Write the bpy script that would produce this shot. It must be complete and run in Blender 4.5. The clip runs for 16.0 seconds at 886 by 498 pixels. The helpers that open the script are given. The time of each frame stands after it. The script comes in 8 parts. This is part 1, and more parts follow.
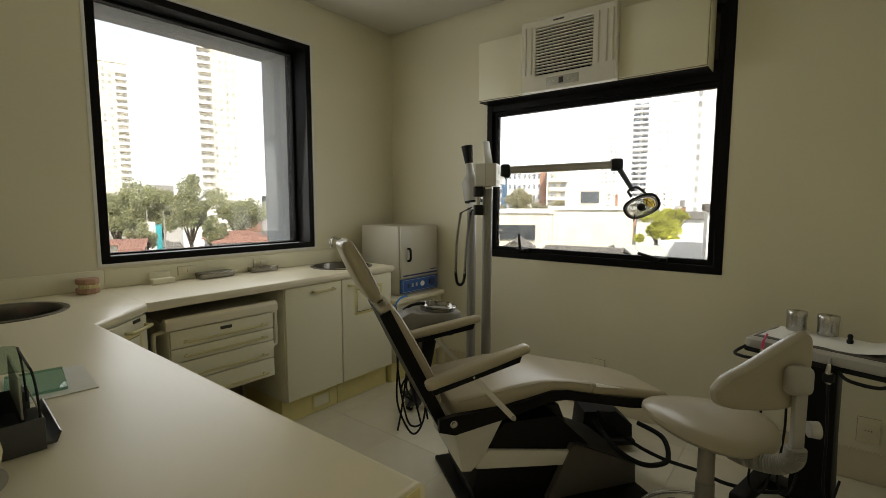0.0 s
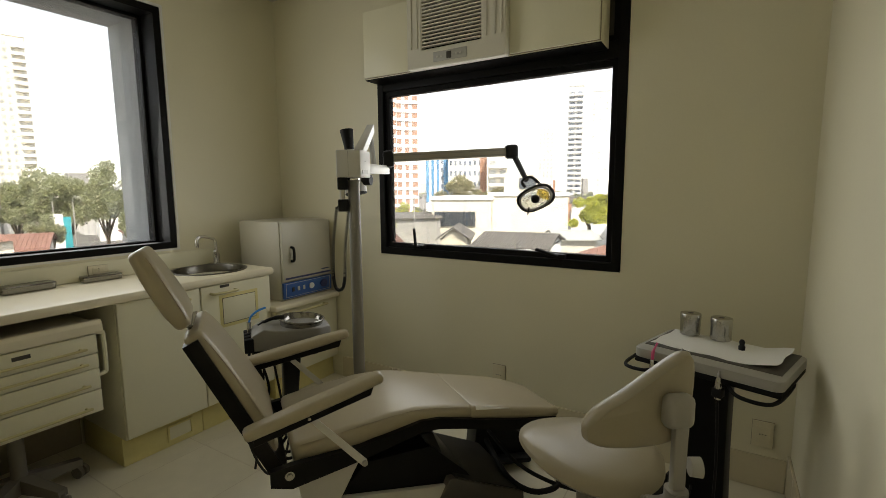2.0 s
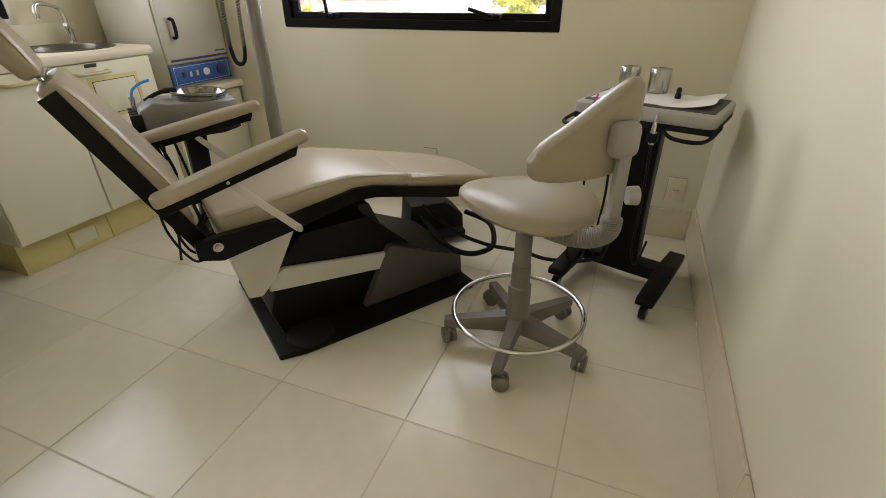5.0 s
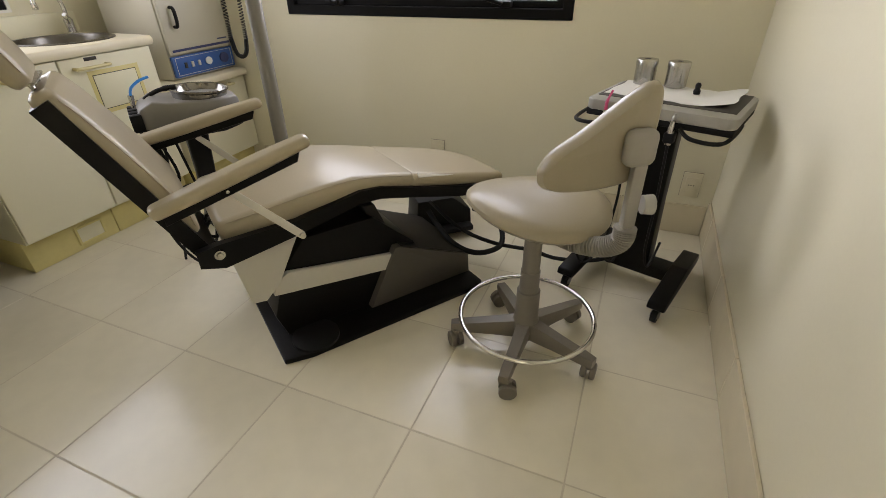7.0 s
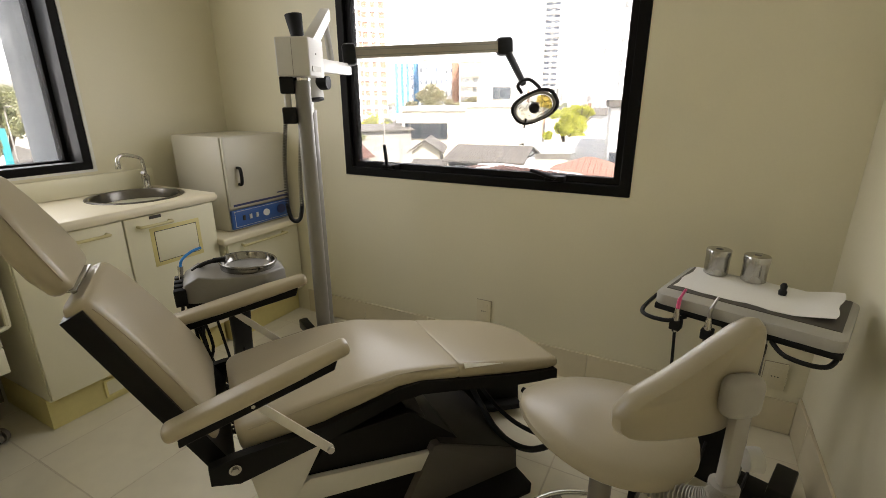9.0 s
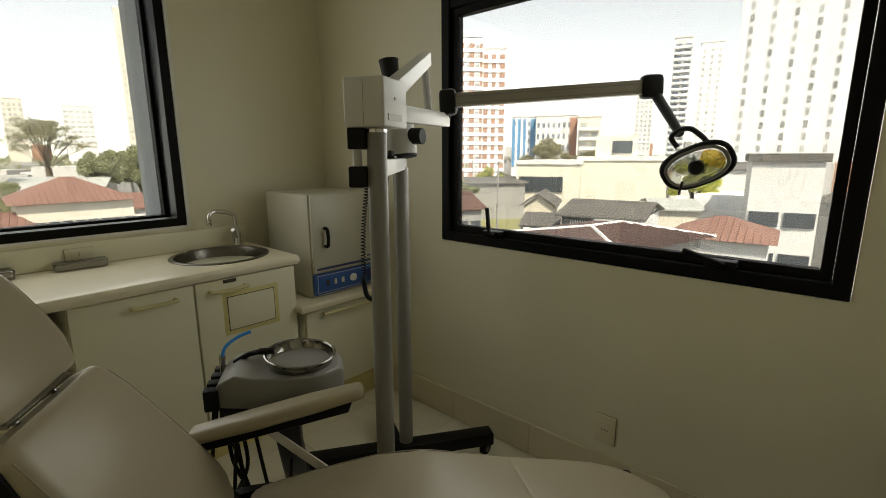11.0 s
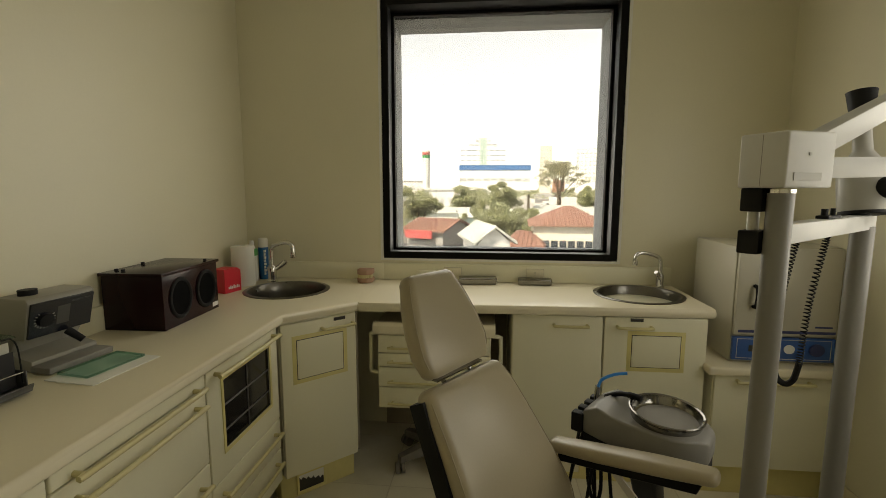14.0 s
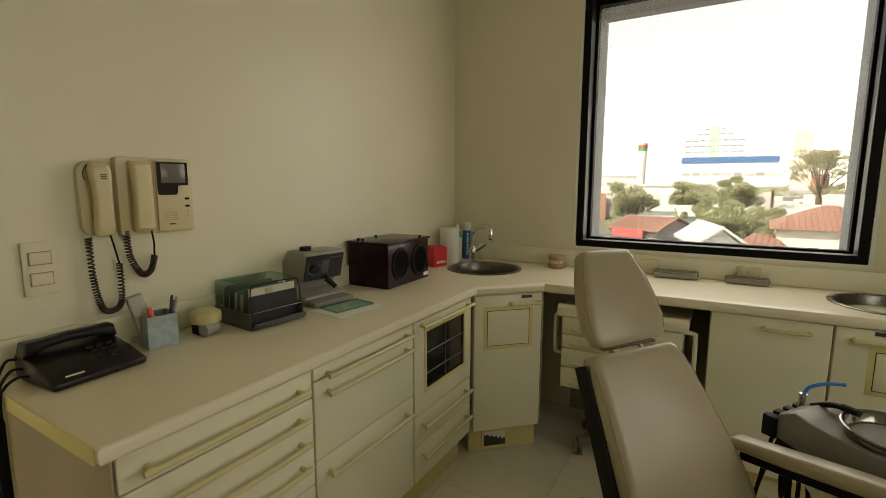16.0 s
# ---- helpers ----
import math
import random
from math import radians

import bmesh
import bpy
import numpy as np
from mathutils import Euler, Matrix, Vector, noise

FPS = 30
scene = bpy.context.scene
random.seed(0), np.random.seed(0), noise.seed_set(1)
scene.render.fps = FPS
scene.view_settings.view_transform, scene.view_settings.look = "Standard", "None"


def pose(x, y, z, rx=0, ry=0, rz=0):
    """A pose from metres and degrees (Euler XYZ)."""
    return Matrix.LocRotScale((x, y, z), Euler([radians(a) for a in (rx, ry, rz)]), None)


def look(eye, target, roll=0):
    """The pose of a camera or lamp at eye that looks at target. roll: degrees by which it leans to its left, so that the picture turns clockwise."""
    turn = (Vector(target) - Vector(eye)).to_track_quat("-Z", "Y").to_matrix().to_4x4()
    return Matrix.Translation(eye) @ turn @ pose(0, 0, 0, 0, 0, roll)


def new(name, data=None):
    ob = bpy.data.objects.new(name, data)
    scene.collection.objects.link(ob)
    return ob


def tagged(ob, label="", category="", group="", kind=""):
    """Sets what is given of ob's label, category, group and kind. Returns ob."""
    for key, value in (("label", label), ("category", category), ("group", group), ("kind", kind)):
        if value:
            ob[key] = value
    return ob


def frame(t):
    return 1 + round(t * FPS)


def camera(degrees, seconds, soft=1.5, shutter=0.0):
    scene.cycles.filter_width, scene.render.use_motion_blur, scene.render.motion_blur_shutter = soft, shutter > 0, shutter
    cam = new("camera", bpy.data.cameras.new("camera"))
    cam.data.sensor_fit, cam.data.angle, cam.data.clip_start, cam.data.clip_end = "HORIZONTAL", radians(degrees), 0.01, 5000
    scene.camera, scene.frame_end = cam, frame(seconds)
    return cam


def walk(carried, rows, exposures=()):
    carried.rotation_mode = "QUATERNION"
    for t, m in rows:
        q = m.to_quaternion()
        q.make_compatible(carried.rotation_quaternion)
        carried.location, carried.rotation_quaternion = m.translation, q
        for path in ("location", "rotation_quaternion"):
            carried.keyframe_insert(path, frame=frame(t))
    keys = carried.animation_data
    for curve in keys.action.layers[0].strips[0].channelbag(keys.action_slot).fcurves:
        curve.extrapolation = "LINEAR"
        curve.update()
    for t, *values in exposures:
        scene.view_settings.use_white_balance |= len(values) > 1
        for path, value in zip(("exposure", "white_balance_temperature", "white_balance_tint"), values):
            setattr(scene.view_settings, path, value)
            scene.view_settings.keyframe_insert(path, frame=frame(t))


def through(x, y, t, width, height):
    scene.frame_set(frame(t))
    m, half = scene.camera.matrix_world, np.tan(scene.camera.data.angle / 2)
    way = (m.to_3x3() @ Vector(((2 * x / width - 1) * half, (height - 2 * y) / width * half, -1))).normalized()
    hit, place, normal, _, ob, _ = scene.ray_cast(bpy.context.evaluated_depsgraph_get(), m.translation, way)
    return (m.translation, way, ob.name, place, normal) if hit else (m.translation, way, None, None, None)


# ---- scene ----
cam = camera(87.43, 16.0, 0.8)
# seconds, eye x y z, yaw, pitch, roll
PATH = [
    (0.0, -0.115, 0.402, 1.348, 38.28, -5.53, -0.10),
    (0.5, -0.105, 0.432, 1.366, 38.03, -5.61, -0.11),
    (1.0, -0.069, 0.572, 1.401, 38.01, -6.24, 0.02),
    (1.5, -0.055, 0.718, 1.355, 35.16, -5.37, 0.16),
    (2.0, -0.036, 0.892, 1.378, 31.25, -7.15, 0.37),
    (2.5, -0.092, 0.950, 1.329, 27.28, -8.52, -0.03),
    (3.0, -0.118, 0.936, 1.272, 24.01, -11.34, -0.20),
    (3.5, -0.112, 0.961, 1.230, 21.80, -15.80, -0.08),
    (4.0, -0.106, 0.969, 1.188, 21.01, -20.56, 0.16),
    (4.5, -0.103, 0.949, 1.145, 21.08, -25.42, 0.36),
    (4.7, -0.108, 0.940, 1.138, 21.05, -27.58, 0.29),
    (6.8, -0.124, 1.003, 1.153, 22.75, -32.10, 0.93),
    (7.0, -0.135, 1.016, 1.190, 22.34, -31.78, 0.92),
    (7.5, -0.133, 1.083, 1.232, 23.09, -29.04, 1.02),
    (8.0, -0.170, 1.094, 1.292, 23.47, -25.90, 0.54),
    (8.5, -0.180, 1.115, 1.349, 25.36, -21.25, 0.42),
    (9.0, -0.268, 1.223, 1.363, 27.76, -17.74, 0.17),
    (9.2, -0.287, 1.311, 1.394, 29.34, -17.71, 0.60),
    (11.3, -0.517, 1.668, 1.365, 44.99, -10.33, -0.17),
    (11.5, -0.512, 1.685, 1.362, 47.78, -9.87, -0.28),
    (12.0, -0.417, 1.747, 1.380, 56.17, -8.85, -0.23),
    (12.5, -0.294, 1.798, 1.394, 69.12, -7.66, 0.13),
    (13.0, -0.274, 1.812, 1.417, 80.56, -7.24, -0.27),
    (13.5, -0.290, 1.815, 1.436, 89.23, -7.21, -0.27),
    (14.0, -0.351, 1.806, 1.435, 95.71, -7.41, -0.11),
    (14.5, -0.323, 1.816, 1.441, 100.39, -7.19, -0.11),
    (15.0, -0.235, 1.907, 1.425, 107.97, -6.36, 0.36),
    (15.5, -0.219, 1.926, 1.420, 115.22, -7.27, 0.10),
    (16.0, -0.214, 1.917, 1.395, 120.69, -7.95, -0.08),
]
EXPOSURES = [(t, 3.08 + e, k, tint) for t, e, k, tint in ((0.0, -0.16, 6950.0, 10.5), (2.5, -0.06, 7000.0, 10.5), (3.5, 0.28, 6850.0, 13.5), (4.7, 0.9, 6550.0, 20.0), (6.8, 1.08, 6450.0, 21.0), (7.5, 1.05, 6500.0, 21.5), (8.0, 0.96, 6560.0, 20.5), (8.5, 0.82, 6650.0, 19.0), (9.2, 0.54, 6900.0, 16.0), (11.3, -0.52, 7200.0, 7.0), (12.2, -0.47, 7400.0, 8.0), (12.8, -0.27, 7700.0, 9.0), (13.5, -0.15, 7950.0, 8.5), (15.2, -0.16, 8000.0, 8.5), (16.0, -0.05, 8050.0, 9.5))]
walk(cam, [(t, pose(x, y, z, 90 + pitch, roll, yaw)) for t, x, y, z, yaw, pitch, roll in PATH], EXPOSURES)

# ---- daylight ----
world = bpy.data.worlds.new("sky")
scene.world = world
world.use_nodes = True
wn = world.node_tree
sky = wn.nodes.new("ShaderNodeTexSky")
sky.sky_type = 'NISHITA'
sky.sun_disc = False
sky.sun_elevation = radians(50)
sky.sun_rotation = radians(128)
sky.air_density, sky.dust_density, sky.ozone_density = 1.0, 0.4, 1.0
wn.nodes["Background"].inputs[1].default_value = 0.113
haze = wn.nodes.new("ShaderNodeHueSaturation")
haze.inputs["Saturation"].default_value = 0.3
wn.links.new(sky.outputs[0], haze.inputs["Color"])
wn.links.new(haze.outputs[0], wn.nodes["Background"].inputs[0])
sun = new("sun", bpy.data.lights.new("sun", 'SUN'))
sun.data.energy, sun.data.angle, sun.data.color = 3.1, radians(1.5), (1.0, 0.95, 0.88)
SUN_AZ, SUN_EL = radians(128), radians(50)
sun.matrix_world = look((0, 0, 40), (-math.sin(SUN_AZ) * math.cos(SUN_EL), -math.cos(SUN_AZ) * math.cos(SUN_EL), 40 - math.sin(SUN_EL)))

# sky light entering through the two window openings
def opening_light(name, m, w, h, power):
    la = bpy.data.lights.new(name, 'AREA')
    la.shape, la.size, la.size_y, la.energy, la.color = 'RECTANGLE', w, h, power, (0.94, 0.98, 1.0)
    ob = new(name, la)
    ob.matrix_world = m
    return ob


SKY_PER_M2 = 0.62


# ---- mesh helpers ----
def box(bm, x0, x1, y0, y1, z0, z1, bevel=0.0, seg=2, m=None):
    """A box between two corners, its edges rounded by bevel."""
    made = bmesh.ops.create_cube(bm, size=1.0)
    vs = made["verts"]
    for v in vs:
        v.co = Vector(((x0 + x1) / 2 + v.co.x * (x1 - x0), (y0 + y1) / 2 + v.co.y * (y1 - y0), (z0 + z1) / 2 + v.co.z * (z1 - z0)))
    if bevel > 0:
        es = list({e for v in vs for e in v.link_edges})
        r = bmesh.ops.bevel(bm, geom=es, offset=bevel, segments=seg, profile=0.5, affect='EDGES', clamp_overlap=True)
        vs = list({v for f in r["faces"] for v in f.verts} | {v for v in vs if v.is_valid})
    if m is not None:
        for v in vs:
            v.co = m @ v.co
    return vs


def prism(bm, pts, a, b, axes="xzy", bevel=0.0, seg=2):
    """A polygon of points in the plane of the first two axes, drawn out from a to b along the third."""
    i, j, k = ("xyz".index(c) for c in axes)
    rings = []
    for w in (a, b):
        ring = []
        for p in pts:
            c = [0.0, 0.0, 0.0]
            c[i], c[j], c[k] = p[0], p[1], w
            ring.append(bm.verts.new(c))
        rings.append(ring)
    n = len(pts)
    fs = [bm.faces.new(rings[0]), bm.faces.new(rings[1][::-1])]
    for q in range(n):
        fs.append(bm.faces.new((rings[0][q], rings[1][q], rings[1][(q + 1) % n], rings[0][(q + 1) % n])))
    bmesh.ops.recalc_face_normals(bm, faces=fs)
    vs = rings[0] + rings[1]
    if bevel > 0:
        es = list({e for f in fs for e in f.edges})
        r = bmesh.ops.bevel(bm, geom=es, offset=bevel, segments=seg, profile=0.5, affect='EDGES', clamp_overlap=True)
        vs = list({v for f in r["faces"] for v in f.verts} | {v for v in vs if v.is_valid})
    return vs


def frame_of(d):
    d = Vector(d).normalized()
    s = Vector((0, 0, 1)).cross(d) if abs(d.z) < 0.95 else Vector((0, 1, 0)).cross(d)
    s.normalize()
    return s, d.cross(s)


def loft(bm, rings, caps=True, closed=True):
    """Joins rings of equally many points into a skin."""
    vr = [[bm.verts.new(p) for p in r] for r in rings]
    n = len(vr[0])
    fs = []
    for a, b in zip(vr, vr[1:]):
        for q in range(n if closed else n - 1):
            fs.append(bm.faces.new((a[q], a[(q + 1) % n], b[(q + 1) % n], b[q])))
    if caps:
        fs += [bm.faces.new(vr[0][::-1]), bm.faces.new(vr[-1])]
    bmesh.ops.recalc_face_normals(bm, faces=fs)
    return [v for r in vr for v in r]


def tube(bm, pts, r, seg=10, caps=True):
    """A round bar along a line of points; r a number or one for each point."""
    pts = [Vector(p) for p in pts]
    rs = r if isinstance(r, (list, tuple)) else [r] * len(pts)
    rings, side = [], None
    for i, p in enumerate(pts):
        d = (pts[min(i + 1, len(pts) - 1)] - pts[max(i - 1, 0)]).normalized()
        if side is None:
            side = frame_of(d)[0]
        else:
            side = side - d * side.dot(d)
            side = side.normalized() if side.length > 1e-6 else frame_of(d)[0]
        up = d.cross(side)
        rings.append([p + (side * math.cos(2 * math.pi * q / seg) + up * math.sin(2 * math.pi * q / seg)) * rs[i] for q in range(seg)])
    return loft(bm, rings, caps)


def lathe(bm, profile, centre=(0, 0, 0), seg=32, caps=True, m=None):
    """Turns a profile of (radius, height) round the upright through centre."""
    c = Vector(centre)
    rings = [[c + Vector((max(r, 1e-4) * math.cos(2 * math.pi * q / seg), max(r, 1e-4) * math.sin(2 * math.pi * q / seg), z)) for q in range(seg)] for r, z in profile]
    if m is not None:
        rings = [[m @ p for p in r] for r in rings]
    return loft(bm, rings, caps)


def smooth_line(pts, n=8):
    """A smooth curve through points."""
    pts = [Vector(p) for p in pts]
    out = []
    for i in range(len(pts) - 1):
        p0, p1, p2, p3 = pts[max(i - 1, 0)], pts[i], pts[i + 1], pts[min(i + 2, len(pts) - 1)]
        for q in range(n):
            t = q / n
            out.append(0.5 * ((2 * p1) + (p2 - p0) * t + (2 * p0 - 5 * p1 + 4 * p2 - p3) * t * t + (3 * p1 - p0 - 3 * p2 + p3) * t ** 3))
    return out + [pts[-1]]


def coil(pts, r, turns, per=10):
    """Points of a coiled cord round a line."""
    line = smooth_line(pts, 16)
    n = turns * per
    out, side = [], None
    for i in range(n + 1):
        f = i / n * (len(line) - 1)
        k = min(int(f), len(line) - 2)
        p = line[k].lerp(line[k + 1], f - k)
        d = (line[k + 1] - line[k]).normalized()
        side = frame_of(d)[0] if side is None else (side - d * side.dot(d)).normalized()
        up = d.cross(side)
        a = 2 * math.pi * i / per
        out.append(p + (side * math.cos(a) + up * math.sin(a)) * r)
    return out


def rounded(w, h, r, n=5):
    """Points round a rectangle w x h about the middle, corners of radius r."""
    r = min(r, w / 2 - 1e-4, h / 2 - 1e-4)
    out = []
    for cx, cy, a in ((w / 2 - r, h / 2 - r, 0), (-w / 2 + r, h / 2 - r, 90), (-w / 2 + r, -h / 2 + r, 180), (w / 2 - r, -h / 2 + r, 270)):
        for q in range(n + 1):
            t = radians(a + 90 * q / n)
            out.append((cx + r * math.cos(t), cy + r * math.sin(t)))
    return out


def mesh_of(name, bm, material, angle=38):
    me = bpy.data.meshes.new(name)
    bm.to_mesh(me)
    bm.free()
    me.polygons.foreach_set("use_smooth", [True] * len(me.polygons))
    me.set_sharp_from_angle(angle=radians(angle))
    me.materials.append(material)
    return me


def part(name, bm, material, parent, label=""):
    ob = new(name, mesh_of(name, bm, material))
    ob.parent = parent
    return tagged(ob, label)


def single(name, bm, material, label, category, group="", kind="", m=None):
    ob = new(name, mesh_of(name, bm, material))
    if m is not None:
        ob.matrix_world = m
    return tagged(ob, label, category, group, kind)


def thing(name, m, label, category, group="", kind=""):
    ob = new(name)
    ob.empty_display_size = 0.1
    ob.matrix_world = m
    return tagged(ob, label, category, group, kind)


def B():
    return bmesh.new()


def boxpart(name, parent, material, x0, x1, y0, y1, z0, z1, bevel=0.002, label="", seg=2, m=None):
    bm = B()
    box(bm, x0, x1, y0, y1, z0, z1, bevel, seg, m)
    return part(name, bm, material, parent, label)


# ---- materials ----
def mat(name, colour, rough=0.5, metal=0.0, grain=(60.0, 0.06), blotch=(4.0, 0.06), bump=0.0, bump_scale=250.0, rough_var=0.08, coat=0.0, spec=0.5, random=0.0, stretch=(1, 1, 1)):
    m = bpy.data.materials.new(name)
    m.use_nodes = True
    nt = m.node_tree
    N, Lk = nt.nodes, nt.links
    p = N["Principled BSDF"]
    co = N.new("ShaderNodeTexCoord")
    mp = N.new("ShaderNodeMapping")
    mp.inputs["Scale"].default_value = stretch
    Lk.new(co.outputs["Object"], mp.inputs["Vector"])
    fine, broad = N.new("ShaderNodeTexNoise"), N.new("ShaderNodeTexNoise")
    fine.inputs["Scale"].default_value, fine.inputs["Detail"].default_value = grain[0], 5.0
    broad.inputs["Scale"].default_value, broad.inputs["Detail"].default_value = blotch[0], 3.0
    for t in (fine, broad):
        Lk.new(mp.outputs[0], t.inputs["Vector"])
    def scaled(socket, amount):
        a = N.new("ShaderNodeMath")
        a.operation = 'SUBTRACT'
        Lk.new(socket, a.inputs[0])
        a.inputs[1].default_value = 0.5
        b = N.new("ShaderNodeMath")
        b.operation = 'MULTIPLY'
        Lk.new(a.outputs[0], b.inputs[0])
        b.inputs[1].default_value = amount * 2
        return b.outputs[0]
    s = N.new("ShaderNodeMath")
    s.operation = 'ADD'
    Lk.new(scaled(fine.outputs["Fac"], grain[1]), s.inputs[0])
    Lk.new(scaled(broad.outputs["Fac"], blotch[1]), s.inputs[1])
    total = s.outputs[0]
    if random > 0:
        oi = N.new("ShaderNodeObjectInfo")
        s2 = N.new("ShaderNodeMath")
        s2.operation = 'ADD'
        Lk.new(total, s2.inputs[0])
        Lk.new(scaled(oi.outputs["Random"], random), s2.inputs[1])
        total = s2.outputs[0]
    one = N.new("ShaderNodeMath")
    one.operation = 'ADD'
    one.inputs[1].default_value = 1.0
    Lk.new(total, one.inputs[0])
    vm = N.new("ShaderNodeVectorMath")
    vm.operation = 'SCALE'
    vm.inputs[0].default_value = colour[:3]
    Lk.new(one.outputs[0], vm.inputs["Scale"])
    Lk.new(vm.outputs[0], p.inputs["Base Color"])
    rr = N.new("ShaderNodeMath")
    rr.operation = 'ADD'
    rr.inputs[1].default_value = rough
    rr.use_clamp = True
    Lk.new(scaled(broad.outputs["Fac"], rough_var), rr.inputs[0])
    Lk.new(rr.outputs[0], p.inputs["Roughness"])
    p.inputs["Metallic"].default_value = metal
    p.inputs["Specular IOR Level"].default_value = spec
    if coat:
        p.inputs["Coat Weight"].default_value = coat
        p.inputs["Coat Roughness"].default_value = 0.15
    if bump > 0:
        bt = N.new("ShaderNodeTexNoise")
        bt.inputs["Scale"].default_value, bt.inputs["Detail"].default_value = bump_scale, 3.0
        Lk.new(mp.outputs[0], bt.inputs["Vector"])
        bn = N.new("ShaderNodeBump")
        bn.inputs["Strength"].default_value = bump
        bn.inputs["Distance"].default_value = 0.002
        Lk.new(bt.outputs["Fac"], bn.inputs["Height"])
        Lk.new(bn.outputs[0], p.inputs["Normal"])
    return m


def glass(name, colour=(1, 1, 1), rough=0.0, ior=1.45):
    m = bpy.data.materials.new(name)
    m.use_nodes = True
    p = m.node_tree.nodes["Principled BSDF"]
    p.inputs["Base Color"].default_value = (*colour, 1)
    p.inputs["Transmission Weight"].default_value = 1.0
    p.inputs["Roughness"].default_value = rough
    p.inputs["IOR"].default_value = ior
    return m


M_WALL = mat("wall_paint", (0.755, 0.71, 0.535), 0.40, grain=(90, 0.02), blotch=(1.6, 0.06), bump=0.12, bump_scale=320)
# ceiling white darkened in the colour, for the weaker light up there
M_CEILING = mat("dimmed_ceiling_paint", (0.62, 0.60, 0.53), 0.8, grain=(60, 0.015), blotch=(1.0, 0.04), bump=0.08)
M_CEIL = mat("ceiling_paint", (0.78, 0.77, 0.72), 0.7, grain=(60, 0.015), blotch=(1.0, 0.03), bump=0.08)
M_TILE = mat("floor_tile", (0.77, 0.72, 0.575), 0.19, grain=(14, 0.06), blotch=(2.2, 0.11), bump=0.03, bump_scale=40, rough_var=0.1, random=0.035)
M_GROUT = mat("grout", (0.60, 0.54, 0.42), 0.85, grain=(120, 0.15), blotch=(5, 0.2))
M_BASE = mat("baseboard_tile", (0.68, 0.61, 0.44), 0.25, grain=(14, 0.05), blotch=(2.2, 0.06))
M_BLACK = mat("black_aluminium", (0.004, 0.0035, 0.003), 0.5, grain=(120, 0.1), blotch=(4, 0.2), spec=0.13)
M_REVEAL = mat("outer_render", (0.62, 0.63, 0.62), 0.8, grain=(80, 0.05), blotch=(3, 0.08), bump=0.2)
M_WHITE = mat("white_laminate", (0.79, 0.755, 0.57), 0.35, grain=(70, 0.015), blotch=(2.5, 0.04))
M_YELLOW = mat("aged_laminate", (0.72, 0.635, 0.28), 0.45, grain=(40, 0.05), blotch=(5, 0.1))
M_TOP = mat("worktop_laminate", (0.77, 0.70, 0.525), 0.34, grain=(90, 0.015), blotch=(2, 0.03))
M_HANDLE = mat("ivory_plastic", (0.62, 0.55, 0.29), 0.35, grain=(60, 0.03), blotch=(6, 0.06))
M_DARK = mat("dark_recess", (0.05, 0.045, 0.035), 0.7)
# brown edging and joints; also shade painted on knee-space panels and socket edges
M_BROWN = mat("brown_laminate_and_shade", (0.34, 0.29, 0.20), 0.6, grain=(50, 0.06), blotch=(3, 0.1))
M_CHROME = mat("chrome", (0.66, 0.65, 0.63), 0.17, 1.0, grain=(60, 0.03), blotch=(6, 0.04), rough_var=0.05)
M_STEEL = mat("brushed_steel", (0.46, 0.45, 0.42), 0.26, 1.0, grain=(90, 0.06), blotch=(6, 0.06))
M_VINYL = mat("beige_vinyl", (0.388, 0.334, 0.230), 0.33, grain=(160, 0.03), blotch=(5, 0.03), bump=0.08, bump_scale=300)
M_PIPING = mat("pale_piping", (0.36, 0.31, 0.22), 0.45)
M_BLKMETAL = mat("black_enamel", (0.006, 0.0055, 0.005), 0.38, grain=(120, 0.2), blotch=(6, 0.25), spec=0.16)
M_GREY = mat("grey_enamel", (0.42, 0.41, 0.37), 0.38, grain=(80, 0.03), blotch=(4, 0.06))
M_GREYDK = mat("dark_grey_enamel", (0.085, 0.077, 0.067), 0.5, spec=0.3, grain=(200, 0.14), blotch=(4, 0.08))
M_LTGREY = mat("light_grey_enamel", (0.58, 0.56, 0.50), 0.38, grain=(80, 0.03), blotch=(4, 0.05))
M_RUBBER = mat("black_rubber", (0.008, 0.008, 0.008), 0.6, spec=0.25)
M_PLGREY = mat("grey_plastic", (0.24, 0.23, 0.21), 0.45, grain=(90, 0.04), blotch=(5, 0.06))
M_BLUE = mat("blue_panel", (0.03, 0.10, 0.32), 0.35)
M_NAVY = mat("navy_stripe", (0.04, 0.05, 0.14), 0.4)
M_PLATE = mat("switch_plate_plastic", (0.72, 0.66, 0.48), 0.35)
M_PANE = glass("window_glass", (0.30, 0.305, 0.30))


